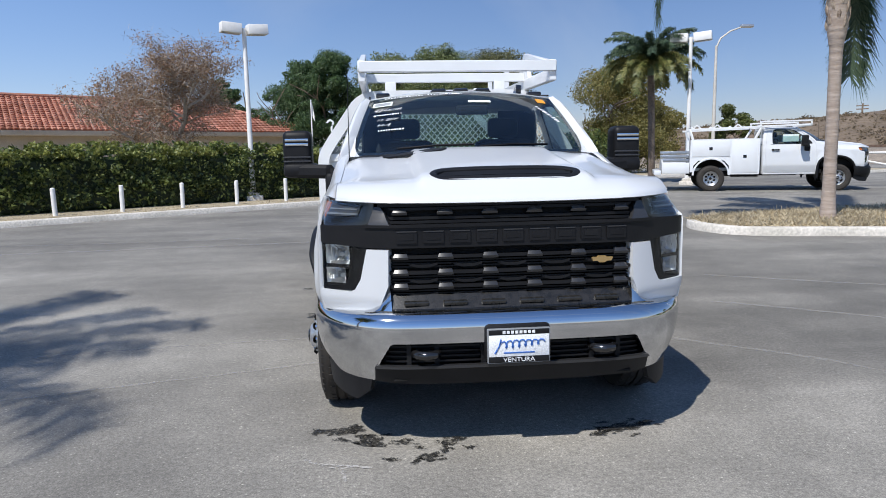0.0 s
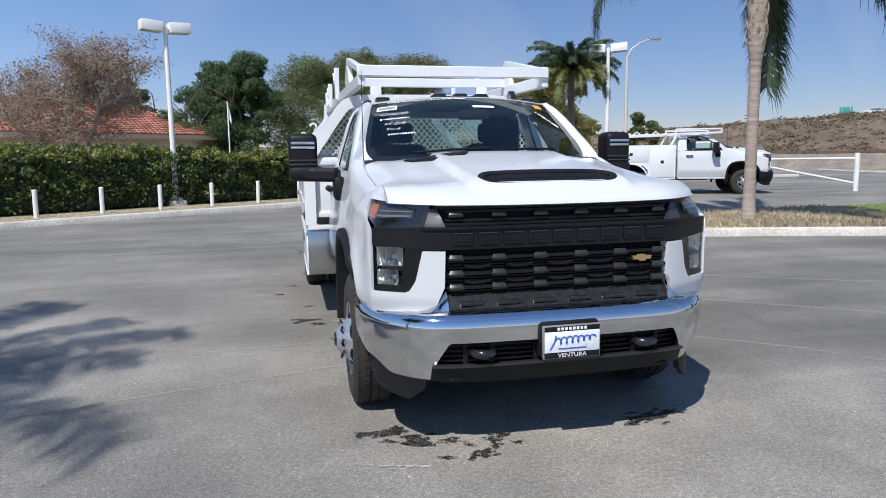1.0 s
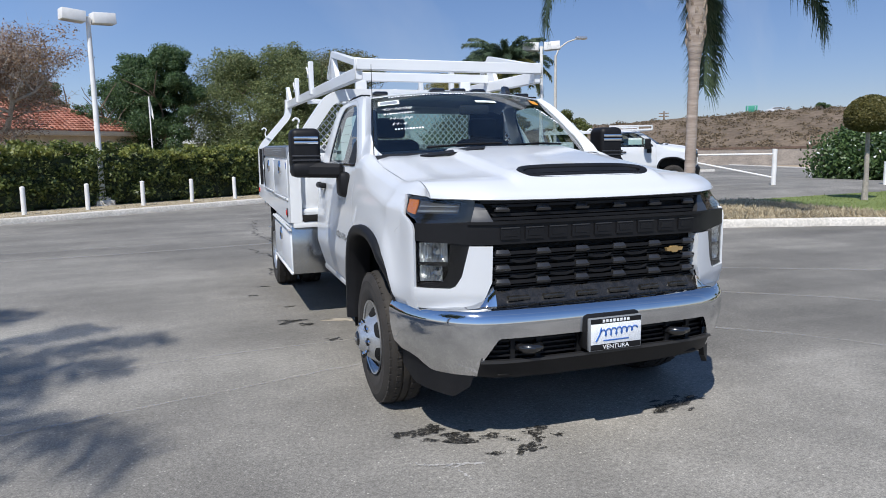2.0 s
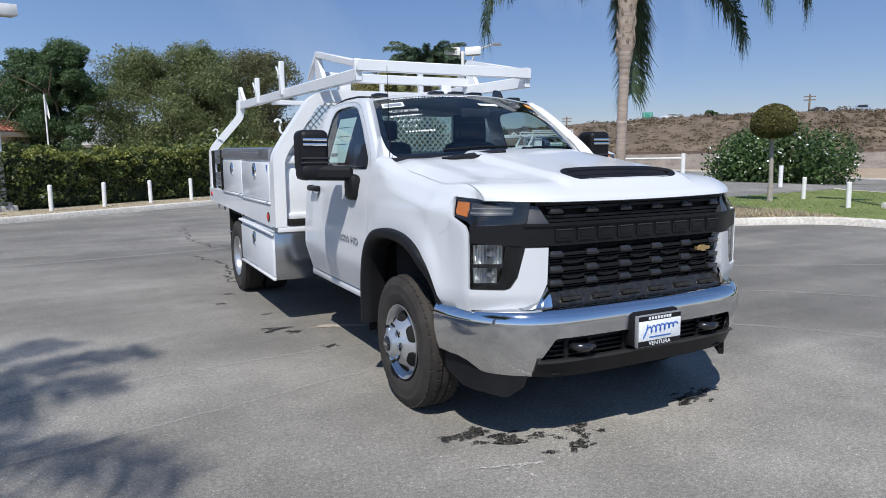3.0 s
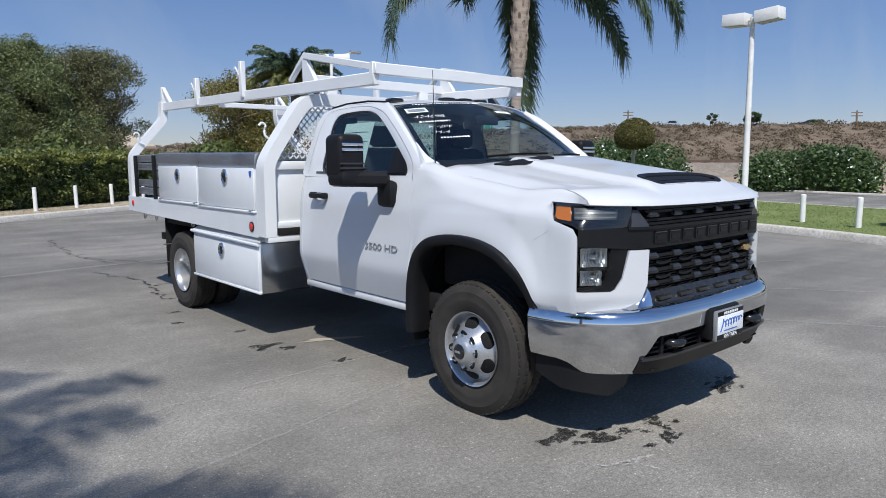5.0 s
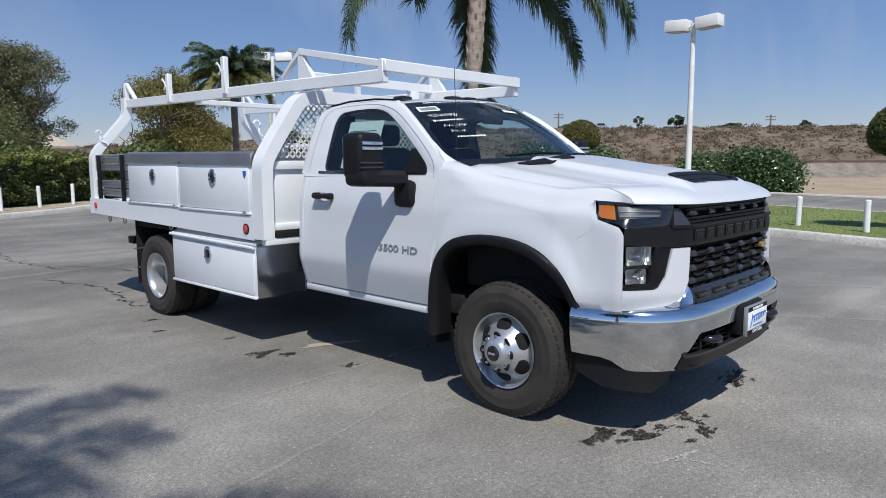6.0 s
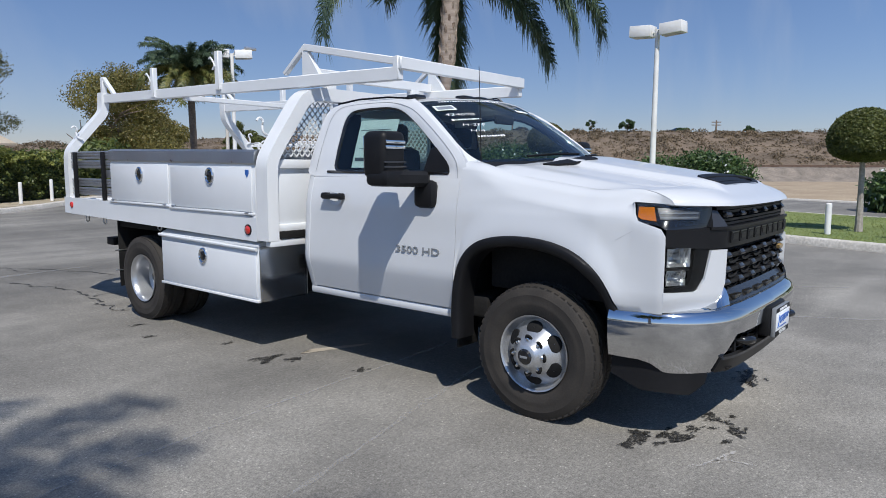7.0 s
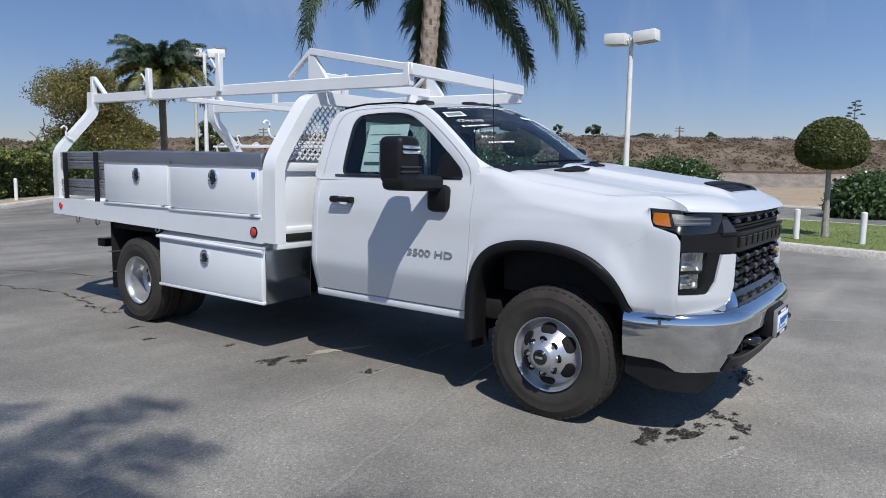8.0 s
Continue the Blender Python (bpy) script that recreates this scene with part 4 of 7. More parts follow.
        part("lamp_bezel", wrap(FASCIA, [(.714, 1.062), (.747, .895), (.777, .844), (.80, .832), (.948, .832), (.948, .852), (.832, .862), (.812, .90), (.795, 1.062)], -.006, .03, mirror=s), M_BANDGREY, hl)
        # door
        bm = bmesh.new()
        rows = []
        for k in range(21):
            y = .636 + (2.035 - .636) * k / 20
            rows.append([Vector((s * (max(side_x(z), lerp_table(GREEN, z) + .0006 - .006 * smoothstep(1.395, 1.425, z) if z > 1.35 else 0) - .004 * smoothstep(1.6, 2.05, y)), y, z)) for z in [.565 + (1.430 - .565) * j / 24 for j in range(25)]])
        patch(bm, rows)
        shell(bm, lambda c: Vector((-s * .03, 0, 0)))
        door = part("door", bm, M_WHITE, truck, "white cab door with a side window")
        # rocker and rear corner of the cab
        part("rocker", boxed(s * .85, s * .950, .63, 2.10, .50, .560, .018), M_WHITE, truck)
        bm = bmesh.new()
        rows = []
        for j in range(23):
            z = .53 + (1.40 - .53) * j / 22
            x = side_x(z) - .004
            rows.append([Vector((s * x, 2.042, z)), Vector((s * x, 2.07, z)), Vector((s * (x - .006), 2.095, z)), Vector((s * (x - .022), 2.118, z)), Vector((s * (x - .05), 2.13, z)), Vector((s * .5, 2.135, z)), Vector((0, 2.135, z))])
        patch(bm, rows)
        shell(bm, lambda c: Vector((-s * .01, -.012, 0)))
        part("cab_corner", bm, M_WHITE, truck)
        # window frame above the belt
        def gx(z):
            return lerp_table(GREEN, z)
        outer = [(.60, 1.397), (.60, 1.47), (.66, 1.55), (.86, 1.70), (1.02, 1.815), (1.14, 1.895), (1.26, 1.935), (1.45, 1.952), (1.85, 1.948), (2.02, 1.925), (2.075, 1.86), (2.105, 1.65), (2.12, 1.50), (2.125, 1.397), (1.9, 1.397), (1.2, 1.397), (.60, 1.397)]
        inner = [(.735, 1.432), (.742, 1.462), (.77, 1.50), (.92, 1.62), (1.07, 1.735), (1.20, 1.822), (1.31, 1.872), (1.45, 1.893), (1.72, 1.887), (1.81, 1.868), (1.842, 1.80), (1.848, 1.65), (1.848, 1.55), (1.846, 1.432), (1.7, 1.432), (1.2, 1.432), (.735, 1.432)]
        bm = bmesh.new()
        O, I = smooth_line(outer, 2), smooth_line(inner, 2)
        rows = []
        for f in (0, .33, .66, 1):
            rows.append([Vector((s * (gx(z0 + (z1 - z0) * f) + .010 * math.sin(math.pi * f) * smoothstep(1.42, 1.52, z0)), y0 + (y1 - y0) * f, z0 + (z1 - z0) * f)) for (y0, z0), (y1, z1) in zip(O, I)])
        rows.append([Vector((s * (gx(z) - .02), y, z)) for y, z in I])
        patch(bm, rows)
        bmesh.ops.remove_doubles(bm, verts=bm.verts[:], dist=1e-5)
        part("window_frame", bm, M_WHITE, truck, "white window frame of the cab", 45)
        seal = [(y, z) for y, z in I]
        c = np.mean(np.array(seal), axis=0)
        bm = bmesh.new()
        patch(bm, [[Vector((s * (gx(z) - .006), y, z)) for y, z in seal], [Vector((s * (gx(z) - .010), y + (c[0] - y) * .035, z + (c[1] - z) * .07)) for y, z in seal]])
        shell(bm, lambda p: Vector((-s * .012, 0, 0)))
        part("window_seal", bm, M_GLOSSBLACK, door, "black window seal")
        bm = bmesh.new()
        k = 14
        rows = []
        zs = [1.43 + (1.893 - 1.43) * j / k for j in range(k + 1)]
        for z in zs:
            yl = lerp_table([(1.432, .735), (1.462, .742), (1.50, .77), (1.62, .92), (1.735, 1.07), (1.822, 1.20), (1.872, 1.31), (1.893, 1.42)], z)
            yr = lerp_table([(1.432, 1.846), (1.65, 1.848), (1.80, 1.842), (1.868, 1.80), (1.893, 1.60)], z)
            rows.append([Vector((s * (gx(z) - .014), yl + (yr - yl) * j / 8, z)) for j in range(9)])
        patch(bm, rows)
        part("window", bm, M_SIDEGLASS, door, "tinted side window")
        part("belt_trim", boxed(s * (gx(1.43) - .01), s * (gx(1.43) + .009), .74, 1.90, 1.420, 1.440, .005), M_GLOSSBLACK, door)
        # thin dark joints: pillar seam and the door's forward edge above the belt
        for line, off in (([(.655, 1.40), (.668, 1.46), (.70, 1.52), (.82, 1.625), (1.01, 1.765), (1.16, 1.86), (1.30, 1.902)], .0085), ([(2.02, 1.43), (2.012, 1.60), (1.985, 1.84), (1.93, 1.905), (1.80, 1.925), (1.45, 1.928), (1.30, 1.902)], .0085)):
            p_ = smooth_line(line, 3)
            bm = bmesh.new()
            rows = []
            for k, (y, z) in enumerate(p_):
                a, b = p_[max(k - 1, 0)], p_[min(k + 1, len(p_) - 1)]
                t = (b - a) / np.linalg.norm(b - a)
                rows.append([Vector((s * (gx(z + t[0] * w) + off + .003), y - t[1] * w, z + t[0] * w)) for w in (-.0016, .0016)])
            patch(bm, rows)
            part("panel_gap", bm, M_GREY_EMBLEM, door)
        # sail panel at the mirror
        bm = bmesh.new()
        tri = [(.738, 1.432), (.77, 1.50), (.89, 1.60), (.93, 1.58), (.955, 1.432)]
        vs = [bm.verts.new((s * (gx(z) + .006), y, z)) for y, z in tri]
        bm.faces.new(vs)
        shell(bm, lambda p: Vector((-s * .02, 0, 0)))
        part("sail_panel", bm, M_BLACK, door)
        # door handle
        h = part("handle", box(box(boxed(s * 1.012, s * 1.040, 1.655, 1.87, 1.238, 1.272, .012), s * .985, s * 1.034, 1.655, 1.70, 1.232, 1.278, .012), s * .985, s * 1.034, 1.80, 1.87, 1.232, 1.280, .012), M_BLACK, door, "black pull handle")
        bm = lathe(bmesh.new(), [(0, .001), (.004, .03), (.012, .052), (.014, .060), (.012, .062)], 24)
        bmesh.ops.transform(bm, matrix=Matrix.Translation((s * .990, 1.755, 1.235)) @ Matrix.Diagonal((s, 1.35, .78, 1)), verts=bm.verts[:])
        part("handle_cup", bm, M_WHITE, h)
        # towing mirror
        hb = boxed(s * 1.135, s * 1.342, .92, 1.115, 1.395, 1.69, .044, seg=4)
        mir = part("mirror_head", hb, M_BLACK, door, "large black towing mirror", 30)
        bm = boxed(s * 1.09, s * 1.342, .895, 1.09, 1.348, 1.455, .035, seg=2)
        beam(bm, (s * 1.28, .98, 1.398), (s * .985, .885, 1.390), .13, .10, bev=.025)
        box(bm, s * .952, s * 1.035, .80, .965, 1.205, 1.385, .035)
        part("mirror_arm", bm, M_BLACK, door, "black mirror arm", 30)
        for z in (1.590, 1.622):
            part("mirror_lamp", boxed(s * 1.155, s * 1.322, .913, .923, z - .010, z + .010, .002), M_CHROME, mir)
        for z in (1.462, 1.492):
            part("mirror_crease", boxed(s * 1.14, s * 1.337, .914, .925, z, z + .012, .004), M_BANDSHEEN, mir)
        part("mirror_glass", boxed(s * 1.15, s * 1.32, 1.113, 1.118, 1.46, 1.66, .002), M_CHROME, mir)
        # pillar between windshield and door
        bm = bmesh.new()
        rows = []
        ol = [(.60, 1.40), (.60, 1.47), (.66, 1.55), (.86, 1.70), (1.02, 1.815), (1.14, 1.895), (1.26, 1.935)]
        pil = smooth_line([(y, z) for y, z in ol], 2)
        for k, (y, z) in enumerate(pil):
            v = k / (len(pil) - 1)
            w = windshield(1.0, v)
            w = Vector((s * w.x, w.y, w.z))
            g = Vector((s * gx(z), y, z))
            mid = w.lerp(g, .5) + Vector((s * .012, -.018, .012))
            rows.append([w + Vector((-s * .012, .012, -.012)), w + Vector((0, 0, .004)), mid, g, g + Vector((-s * .03, .02, 0))])
        rows.insert(0, [Vector((s * .80, .60, 1.42)), Vector((s * .845, .59, 1.456)), Vector((s * .885, .60, 1.442)), Vector((s * .938, .61, 1.400)), Vector((s * .925, .63, 1.395))])
        patch(bm, rows)
        part("windshield_pillar", bm, M_WHITE, truck, "white windshield pillar", 50)
        # roof drip moulding
        bm = bmesh.new()
        tube(bm, [(s * .700, 1.24, 1.944), (s * .705, 1.5, 1.966), (s * .705, 1.8, 1.966), (s * .70, 2.03, 1.945)], .007, 6)
        part("roof_moulding", bm, M_BLACK, truck)
    # roof
    bm = bmesh.new()
    rows = []
    for k in range(17):
        v = k / 16
        r = []
        for j in range(25):
            u = -1 + 2 * j / 24
            w = windshield(u, 1.0)
            yb = 2.09 - .035 * u * u
            y = w.y + (yb - w.y) * v
            hx = .70 + (.738 - .70) * smoothstep(0, .18, v)
            x = hx * u
            z0 = w.z + .006
            zr = 1.992 - .045 * u * u - .018 * abs(u) ** 8
            z = z0 + (zr - z0) * smoothstep(0, .28, v)
            z -= .05 * smoothstep(.90, 1.0, v)
            r.append(Vector((x, y, z)))
        rows.append(r)
    patch(bm, rows)
    shell(bm, lambda c: Vector((0, 0, -.03)))
    part("roof", bm, M_WHITE, truck, "white cab roof")
    # rear of the cab with its window
    bm = bmesh.new()
    for x0, x1, z0, z1 in ((-.72, .72, 1.86, 1.945), (-.80, -.44, 1.40, 1.87), (.44, .80, 1.40, 1.87), (-.44, .44, 1.38, 1.50)):
        box(bm, x0, x1, 2.075, 2.11, z0, z1)
    part("cab_rear", bm, M_WHITE, truck)
    for s in (-1, 1):
        part("rear_lining", boxed(s * .44, s * .78, 2.050, 2.070, 1.30, 1.88, .01), M_CABIN, truck)
    part("rear_window", boxed(-.44, .44, 2.09, 2.096, 1.50, 1.86), M_SIDEGLASS, truck, "tinted rear window")
    # windshield
    bm = bmesh.new()
    patch(bm, [[windshield(-1 + 2 * j / 20, k / 12) for j in range(21)] for k in range(13)])
    ws = part("windshield", bm, M_GLASS, truck, "tinted windshield with dealer marks")
    bm = bmesh.new()
    loop = [(-1 + 2 * j / 20, 0) for j in range(21)] + [(1, k / 12) for k in range(1, 13)] + [(1 - 2 * j / 20, 1) for j in range(1, 21)] + [(-1, 1 - k / 12) for k in range(1, 13)]
    patch(bm, [[windshield(u, v) + Vector((0, .003, .001)) for u, v in loop], [windshield(u * .955, .5 + (v - .5) * .91) + Vector((0, .003, -.004)) for u, v in loop]])
    part("windshield_border", bm, M_GLOSSBLACK, ws, "black windshield border")
    for s in (-1, 1):
        bm = bmesh.new()
        arc = smooth_line([(1.0, .30), (.985, .14), (.965, .06), (.935, .004), (.925, -.012)], 2).tolist()
        edge = smooth_line([(1.014, .30), (1.018, .10), (1.02, -.02), (.96, -.02), (.928, -.018)], 2).tolist()
        patch(bm, [[Vector((s * windshield(u, v).x, windshield(u, v).y, windshield(u, v).z)) + Vector((0, -.004, .006)) for u, v in line] for line in (edge, arc)])
        shell(bm, lambda c: Vector((0, .006, -.008)))
        part("corner_filler", bm, M_WHITE, truck)
    # cowl and wipers
    bm = bmesh.new()
    patch(bm, [[Vector((.83 * u, .150 + .345 * u * u, hood_z(.83 * u, .15 + .33 * u * u) - .014)) for u in [-1 + .1 * k for k in range(21)]],
               [windshield(u, .015) + Vector((0, .0, -.004)) for u in [-1 + .1 * k for k in range(21)]]])
    cowl = part("cowl", bm, M_BLACK, truck, "black plastic cowl")
    for a, b in ((-.62, -.02), (.02, .60)):
        bm = bmesh.new()
        tube(bm, [windshield(a, .03) + Vector((0, -.03, .02)), windshield((a + b) / 2, .05) + Vector((0, -.02, .022)), windshield(b, .06) + Vector((0, -.015, .018))], .008, 6)
        part("wiper", bm, M_BLACK, truck)
    bm = prism(bmesh.new(), [(-.62, .24), (-.30, .14), (-.22, .12), (-.26, .05), (-.44, .08), (-.58, .16)], 0, .012)
    for v in bm.verts:
        v.co.z += hood_z(v.co.x, v.co.y) + .001
    part("cowl_cover", bm, M_BLACK, truck)
    # roof marker lamps, third set on the crown
    for x in (-.60, -.17, 0, .17, .60):
        y = 1.20 + .11 * (x / .6) ** 2
        z = 1.978 - .030 * (x / .7) ** 2
        bm = boxed(x - .055, x + .055, y - .045, y + .055, z - .012, z + .024, .014)
        part("roof_marker_lamp", bm, M_GLOSSBLACK, truck, "black roof marker lamp", 30)
    bm = boxed(-.235, .235, 1.18, 1.23, 1.97, 1.984, .006)
    part("marker_base", bm, M_GLOSSBLACK, truck)
    # antennas
    bm = tube(bmesh.new(), [(-.845, .55, 1.44), (-.84, .58, 2.09)], [.004, .002], 5)
    part("antenna", bm, M_BLACK, truck, "thin black whip antenna")
    bm = bmesh.new()
    rows = []
    for k in range(6):
        f = k / 5
        rows.append([Vector((.47 - .02 * (1 - f), 1.27 + .09 * f + (.12 - .07 * f) * j / 4, 1.968 + .075 * f ** .8)) for j in range(5)])
    patch(bm, rows)
    shell(bm, lambda c: Vector((.04, 0, -.004)))
    part("fin_antenna", bm, M_GLOSSBLACK, truck)
    # cab interior
    cab = part("dashboard", boxed(-.80, .80, .48, .80, 1.10, 1.42, .05), M_CABIN, truck, "dark grey dashboard")
    part("cab_floor", boxed(-.90, .90, .45, 2.05, .52, .66, .02), M_INNER, truck)
    for s in (-1, 1):
        part("seat", box(box(boxed(s * .16, s * .68, 1.20, 1.72, .85, 1.08, .06), s * .17, s * .67, 1.62, 1.80, 1.02, 1.62, .07), s * .29, s * .55, 1.66, 1.76, 1.63, 1.80, .04), M_CABIN, truck, "dark cloth seat with a headrest")
        part("door_lining", boxed(s * .88, s * .93, .66, 2.02, .70, 1.40, .02), M_CABIN, truck)
    sw = part("steering_wheel", lathe(bmesh.new(), [(.0 + .014 * math.cos(t), .18 + .014 * math.sin(t)) for t in [2 * math.pi * k / 8 for k in range(8)]], 28, "y", (0, 0, 0), True), M_CABIN, truck)
    sw.matrix_basis = pose(.38, .93, 1.33, -28, 0, 0)
    part("rear_view_mirror", boxed(-.06, .18, .99, 1.02, 1.79, 1.86, .014), M_CABIN, truck)
    # dark core so that gaps read dark
    bm = boxed(-.86, .86, -.60, .46, .72, 1.18, .02)
    box(bm, -.72, .72, -.84, .40, .37, .74, .02)
    part("engine_bay", bm, M_INNER, truck)
    for s in (-1, 1):
        part("wheel_well", boxed(s * .55, s * .93, .60, .66, .42, 1.2, .01), M_INNER, truck)
        part("wheel_well", boxed(s * .55, s * .92, -.55, -.47, .42, 1.05, .01), M_INNER, truck)
        part("mud_flap", boxed(s * .80, s * 1.0, .595, .615, .33, .62, .004), M_INNER, truck)
    # grille
    g = part("grille", wrap(FASCIA, [(-.655, 1.266), (.655, 1.266), (.70, 1.165), (.615, .812), (-.615, .812), (-.70, 1.165)], -.060, .02), M_INNER, truck, "black grille with stacked bars")
    part("grille_band", wrap(FASCIA, [(-.948, 1.158), (-.90, 1.156), (-.70, 1.163), (-.60, 1.160), (.60, 1.160), (.70, 1.163), (.90, 1.156), (.948, 1.158), (.948, 1.070), (.72, 1.052), (.62, 1.052), (-.62, 1.052), (-.72, 1.052), (-.948, 1.070)], .0, .05), M_BANDGREY, g, "dark satin band across the grille")
    part("band_ridge", wrap(FASCIA, [(-.72, 1.166), (.72, 1.166), (.72, 1.152), (-.72, 1.152)], .010, .03), M_BANDGREY, g)
    part("top_rail", wrap(FASCIA, [(-.668, 1.268), (.668, 1.268), (.664, 1.252), (-.664, 1.252)], -.022, .05), M_BLACK, g)

    def wedge(x, z, w, h, off):
        """A bridge between bars: a sloped top facet over an upright face."""
        bm = bmesh.new()
        rings = []
        for o, zz, k in ((off - .024, z + h * .66, .78), (off - .0145, z + h * .60, .80), (off - .004, z + h * .02, .94), (off, z - h * .05, 1.0), (off - .004, z - h * .42, 1.0), (off - .03, z - h * .50, .9)):
            row = []
            for u in (-1, -.5, 0, .5, 1):
                p, n = FASCIA.at(FASCIA.s_of(x + u * w * k))
                q = p + n * (o - .003 * (abs(u) == 1))
                row.append(Vector((q.x, q.y, zz)))
            rings.append(row)
        patch(bm, rings)
        shell(bm, lambda c: Vector((0, .02, 0)))
        return part("bar_bridge", bm, M_BRIDGE, g, "", 12)

    for s in (-1, 1):
        part("side_bracket", wrap(FASCIA, [(.600, 1.160), (.706, 1.160), (.688, 1.252), (.655, 1.252), (.634, 1.222)], .004, .05, lambda z: -.034 * smoothstep(1.16, 1.25, z), mirror=s), M_BANDSHEEN, g, "satin grey bracket beside the lamp")
    cols = [-.553 + .2212 * k for k in range(6)]
    for z in (1.240, 1.196, 1.176):
        part("bar", wrap(FASCIA, [(-.615, z + .007), (.615, z + .007), (.60, z - .007), (-.60, z - .007)], -.026, .03), M_BLACK, g)
    for x in cols:
        wedge(x, 1.224, .038, .028, -.006)
    # stepped rows of loops
    for row, z in enumerate((1.006, .928, .858)):
        part("bar", wrap(FASCIA, [(-.612, z + .008), (.612, z + .008), (.612, z - .008), (-.612, z - .008)], -.012, .04), M_BLACK, g)
        for dz in (-.022, -.036, -.050):
            part("fine_bar", wrap(FASCIA, [(-.612, z + dz + .0035), (.612, z + dz + .0035), (.612, z + dz - .0035), (-.612, z + dz - .0035)], -.034, .02), M_BLACK, g)
        for x in cols:
            wedge(x, z, .039, .027, .002)
        for xa, xb in zip(cols, cols[1:]):
            m_x = (xa + xb) / 2
            part("loop", wrap(FASCIA, [(xa + .040, z - .030), (m_x - .03, z - .040), (m_x + .03, z - .040), (xb - .040, z - .030), (xb - .040, z - .042), (m_x + .03, z - .054), (m_x - .03, z - .054), (xa + .040, z - .042)], -.022, .02), M_BLACK, g)
    # raised plain blocks along the band
    for k in range(9):
        x = -.52 + .13 * k
        bm = wrap(FASCIA, [(x - .050, 1.136), (x + .050, 1.136), (x + .050, 1.076), (x - .050, 1.076)], .008, .012)
        part("relief_block", bm, M_BLACK, g, "raised black block")
        part("relief_inset", wrap(FASCIA, [(x - .034, 1.120), (x + .034, 1.120), (x + .034, 1.092), (x - .034, 1.092)], .0105, .006), M_BANDGREY, g)
        part("relief_edge", wrap(FASCIA, [(x - .050, 1.136), (x + .050, 1.136), (x + .047, 1.131), (x - .047, 1.131)], .0115, .006), M_BANDSHEEN, g)
    bm = wrap(FASCIA, [(.395, .980), (.424, .980), (.431, .987), (.465, .987), (.472, .980), (.502, .980), (.495, .962), (.470, .962), (.463, .954), (.433, .954), (.424, .962), (.400, .962)], .012, .02)
    part("badge", bm, M_GOLD, g, "small gold badge")
    # bumper
    bump_m = M_CHROME if chrome else M_BLACK
    lean = lambda z: lerp_table([(.36, -.085), (.42, -.055), (.50, -.022), (.58, -.004), (.66, .0), (.690, -.001), (.706, -.008), (.720, -.020), (.735, -.038), (.75, -.058)], z)
    top = [(-1.0199, .722), (-.94, .728), (-.72, .735), (-.62, .748), (.62, .748), (.72, .735), (.94, .728), (1.0199, .722)]
    low = [(1.0199, .470), (.990, .464), (.968, .446), (.935, .396), (.905, .388), (.72, .388), (.705, .392), (.690, .470), (.615, .588), (.60, .596), (-.60, .596), (-.615, .588), (-.690, .470), (-.705, .392), (-.72, .388), (-.905, .388), (-.935, .396), (-.968, .446), (-.990, .464), (-1.0199, .470)]
    bp = part("bumper", wrap(BUMPER, top + low, 0, .03, lean, .03), bump_m, truck, "polished chrome front bumper" if chrome else "black front bumper", 60)
    # ledge on top of the bumper and its step pad
    bm = bmesh.new()
    rows = []
    for k in range(61):
        sl = BUMPER.s[-1] * (-1 + 2 * k / 60) * .998
        p, n = BUMPER.at(sl)
        zt = float(np.interp(abs(p.x), [0, .62, .72, .94, 1.01], [.748, .748, .735, .728, .722]))
        rows.append([p + n * -.055 + Vector((0, 0, zt - .001)), p + n * -.080 + Vector((0, 0, zt + .004)), p + n * -.15 + Vector((0, 0, zt - .006))])
    patch(bm, rows)
    part("bumper_ledge", bm, bump_m, bp)
    # chrome shoulders that climb beside the pad
    for s in (-1, 1):
        front = [(.735, .737), (.70, .742), (.665, .748), (.635, .7495), (.60, .750)]
        back = [(.735, -.800, .733), (.695, -.815, .742), (.655, -.838, .770), (.632, -.862, .812), (.606, -.882, .845)]
        rows = []
        for (xf, zf), (xb, yb, zb) in zip(front, back):
            a, b = Vector((s * xf, BUMPER.y_of(xf) + .052, zf)), Vector((s * xb, yb, zb))
            rows.append([a, a.lerp(b, .35) + Vector((0, -.006, .006)), a.lerp(b, .7) + Vector((0, -.006, .006)), b])
        bm = bmesh.new()
        patch(bm, rows)
        shell(bm, lambda c: Vector((0, .01, -.008)))
        part("bumper_shoulder", bm, bump_m, bp)
    bm = bmesh.new()
    patch(bm, [[Vector((.61 * u, BUMPER.y_of(.61 * u) + .058, .757)) for u in [-1 + .1 * k for k in range(21)]], [Vector((.61 * u, BUMPER.y_of(.61 * u) + .112, .818)) for u in [-1 + .1 * k for k in range(21)]]])
    shell(bm, lambda c: Vector((0, .012, -.02)))
    pad = part("step_pad", bm, M_PAD, truck, "black ribbed bumper step pad")
    for k in range(6):
        x = -.48 + .19 * k
        part("pad_rib", boxed(x - .06, x + .06, BUMPER.y_of(x) + .060, BUMPER.y_of(x) + .10, .770, .792, .006), M_PAD, pad)
    # lower intake, hooks and valance
    op = part("lower_intake", wrap(BUMPER, [(-.64, .59), (.64, .59), (.69, .475), (-.69, .475)], -.09, .02, None), M_INNER, truck, "black lower intake grille")
    for z in (.495, .52, .545, .57):
        part("intake_bar", wrap(BUMPER, [(-.655, z + .004), (.655, z + .004), (.655, z - .004), (-.655, z - .004)], -.055, .02), M_BLACK, op)
    for x in (-.39, -.16, .16, .39, -.53, .53):
        part("intake_post", wrap(BUMPER, [(x - .012, .588), (x + .012, .588), (x + .012, .478), (x - .012, .478)], -.045, .03), M_BLACK, op)
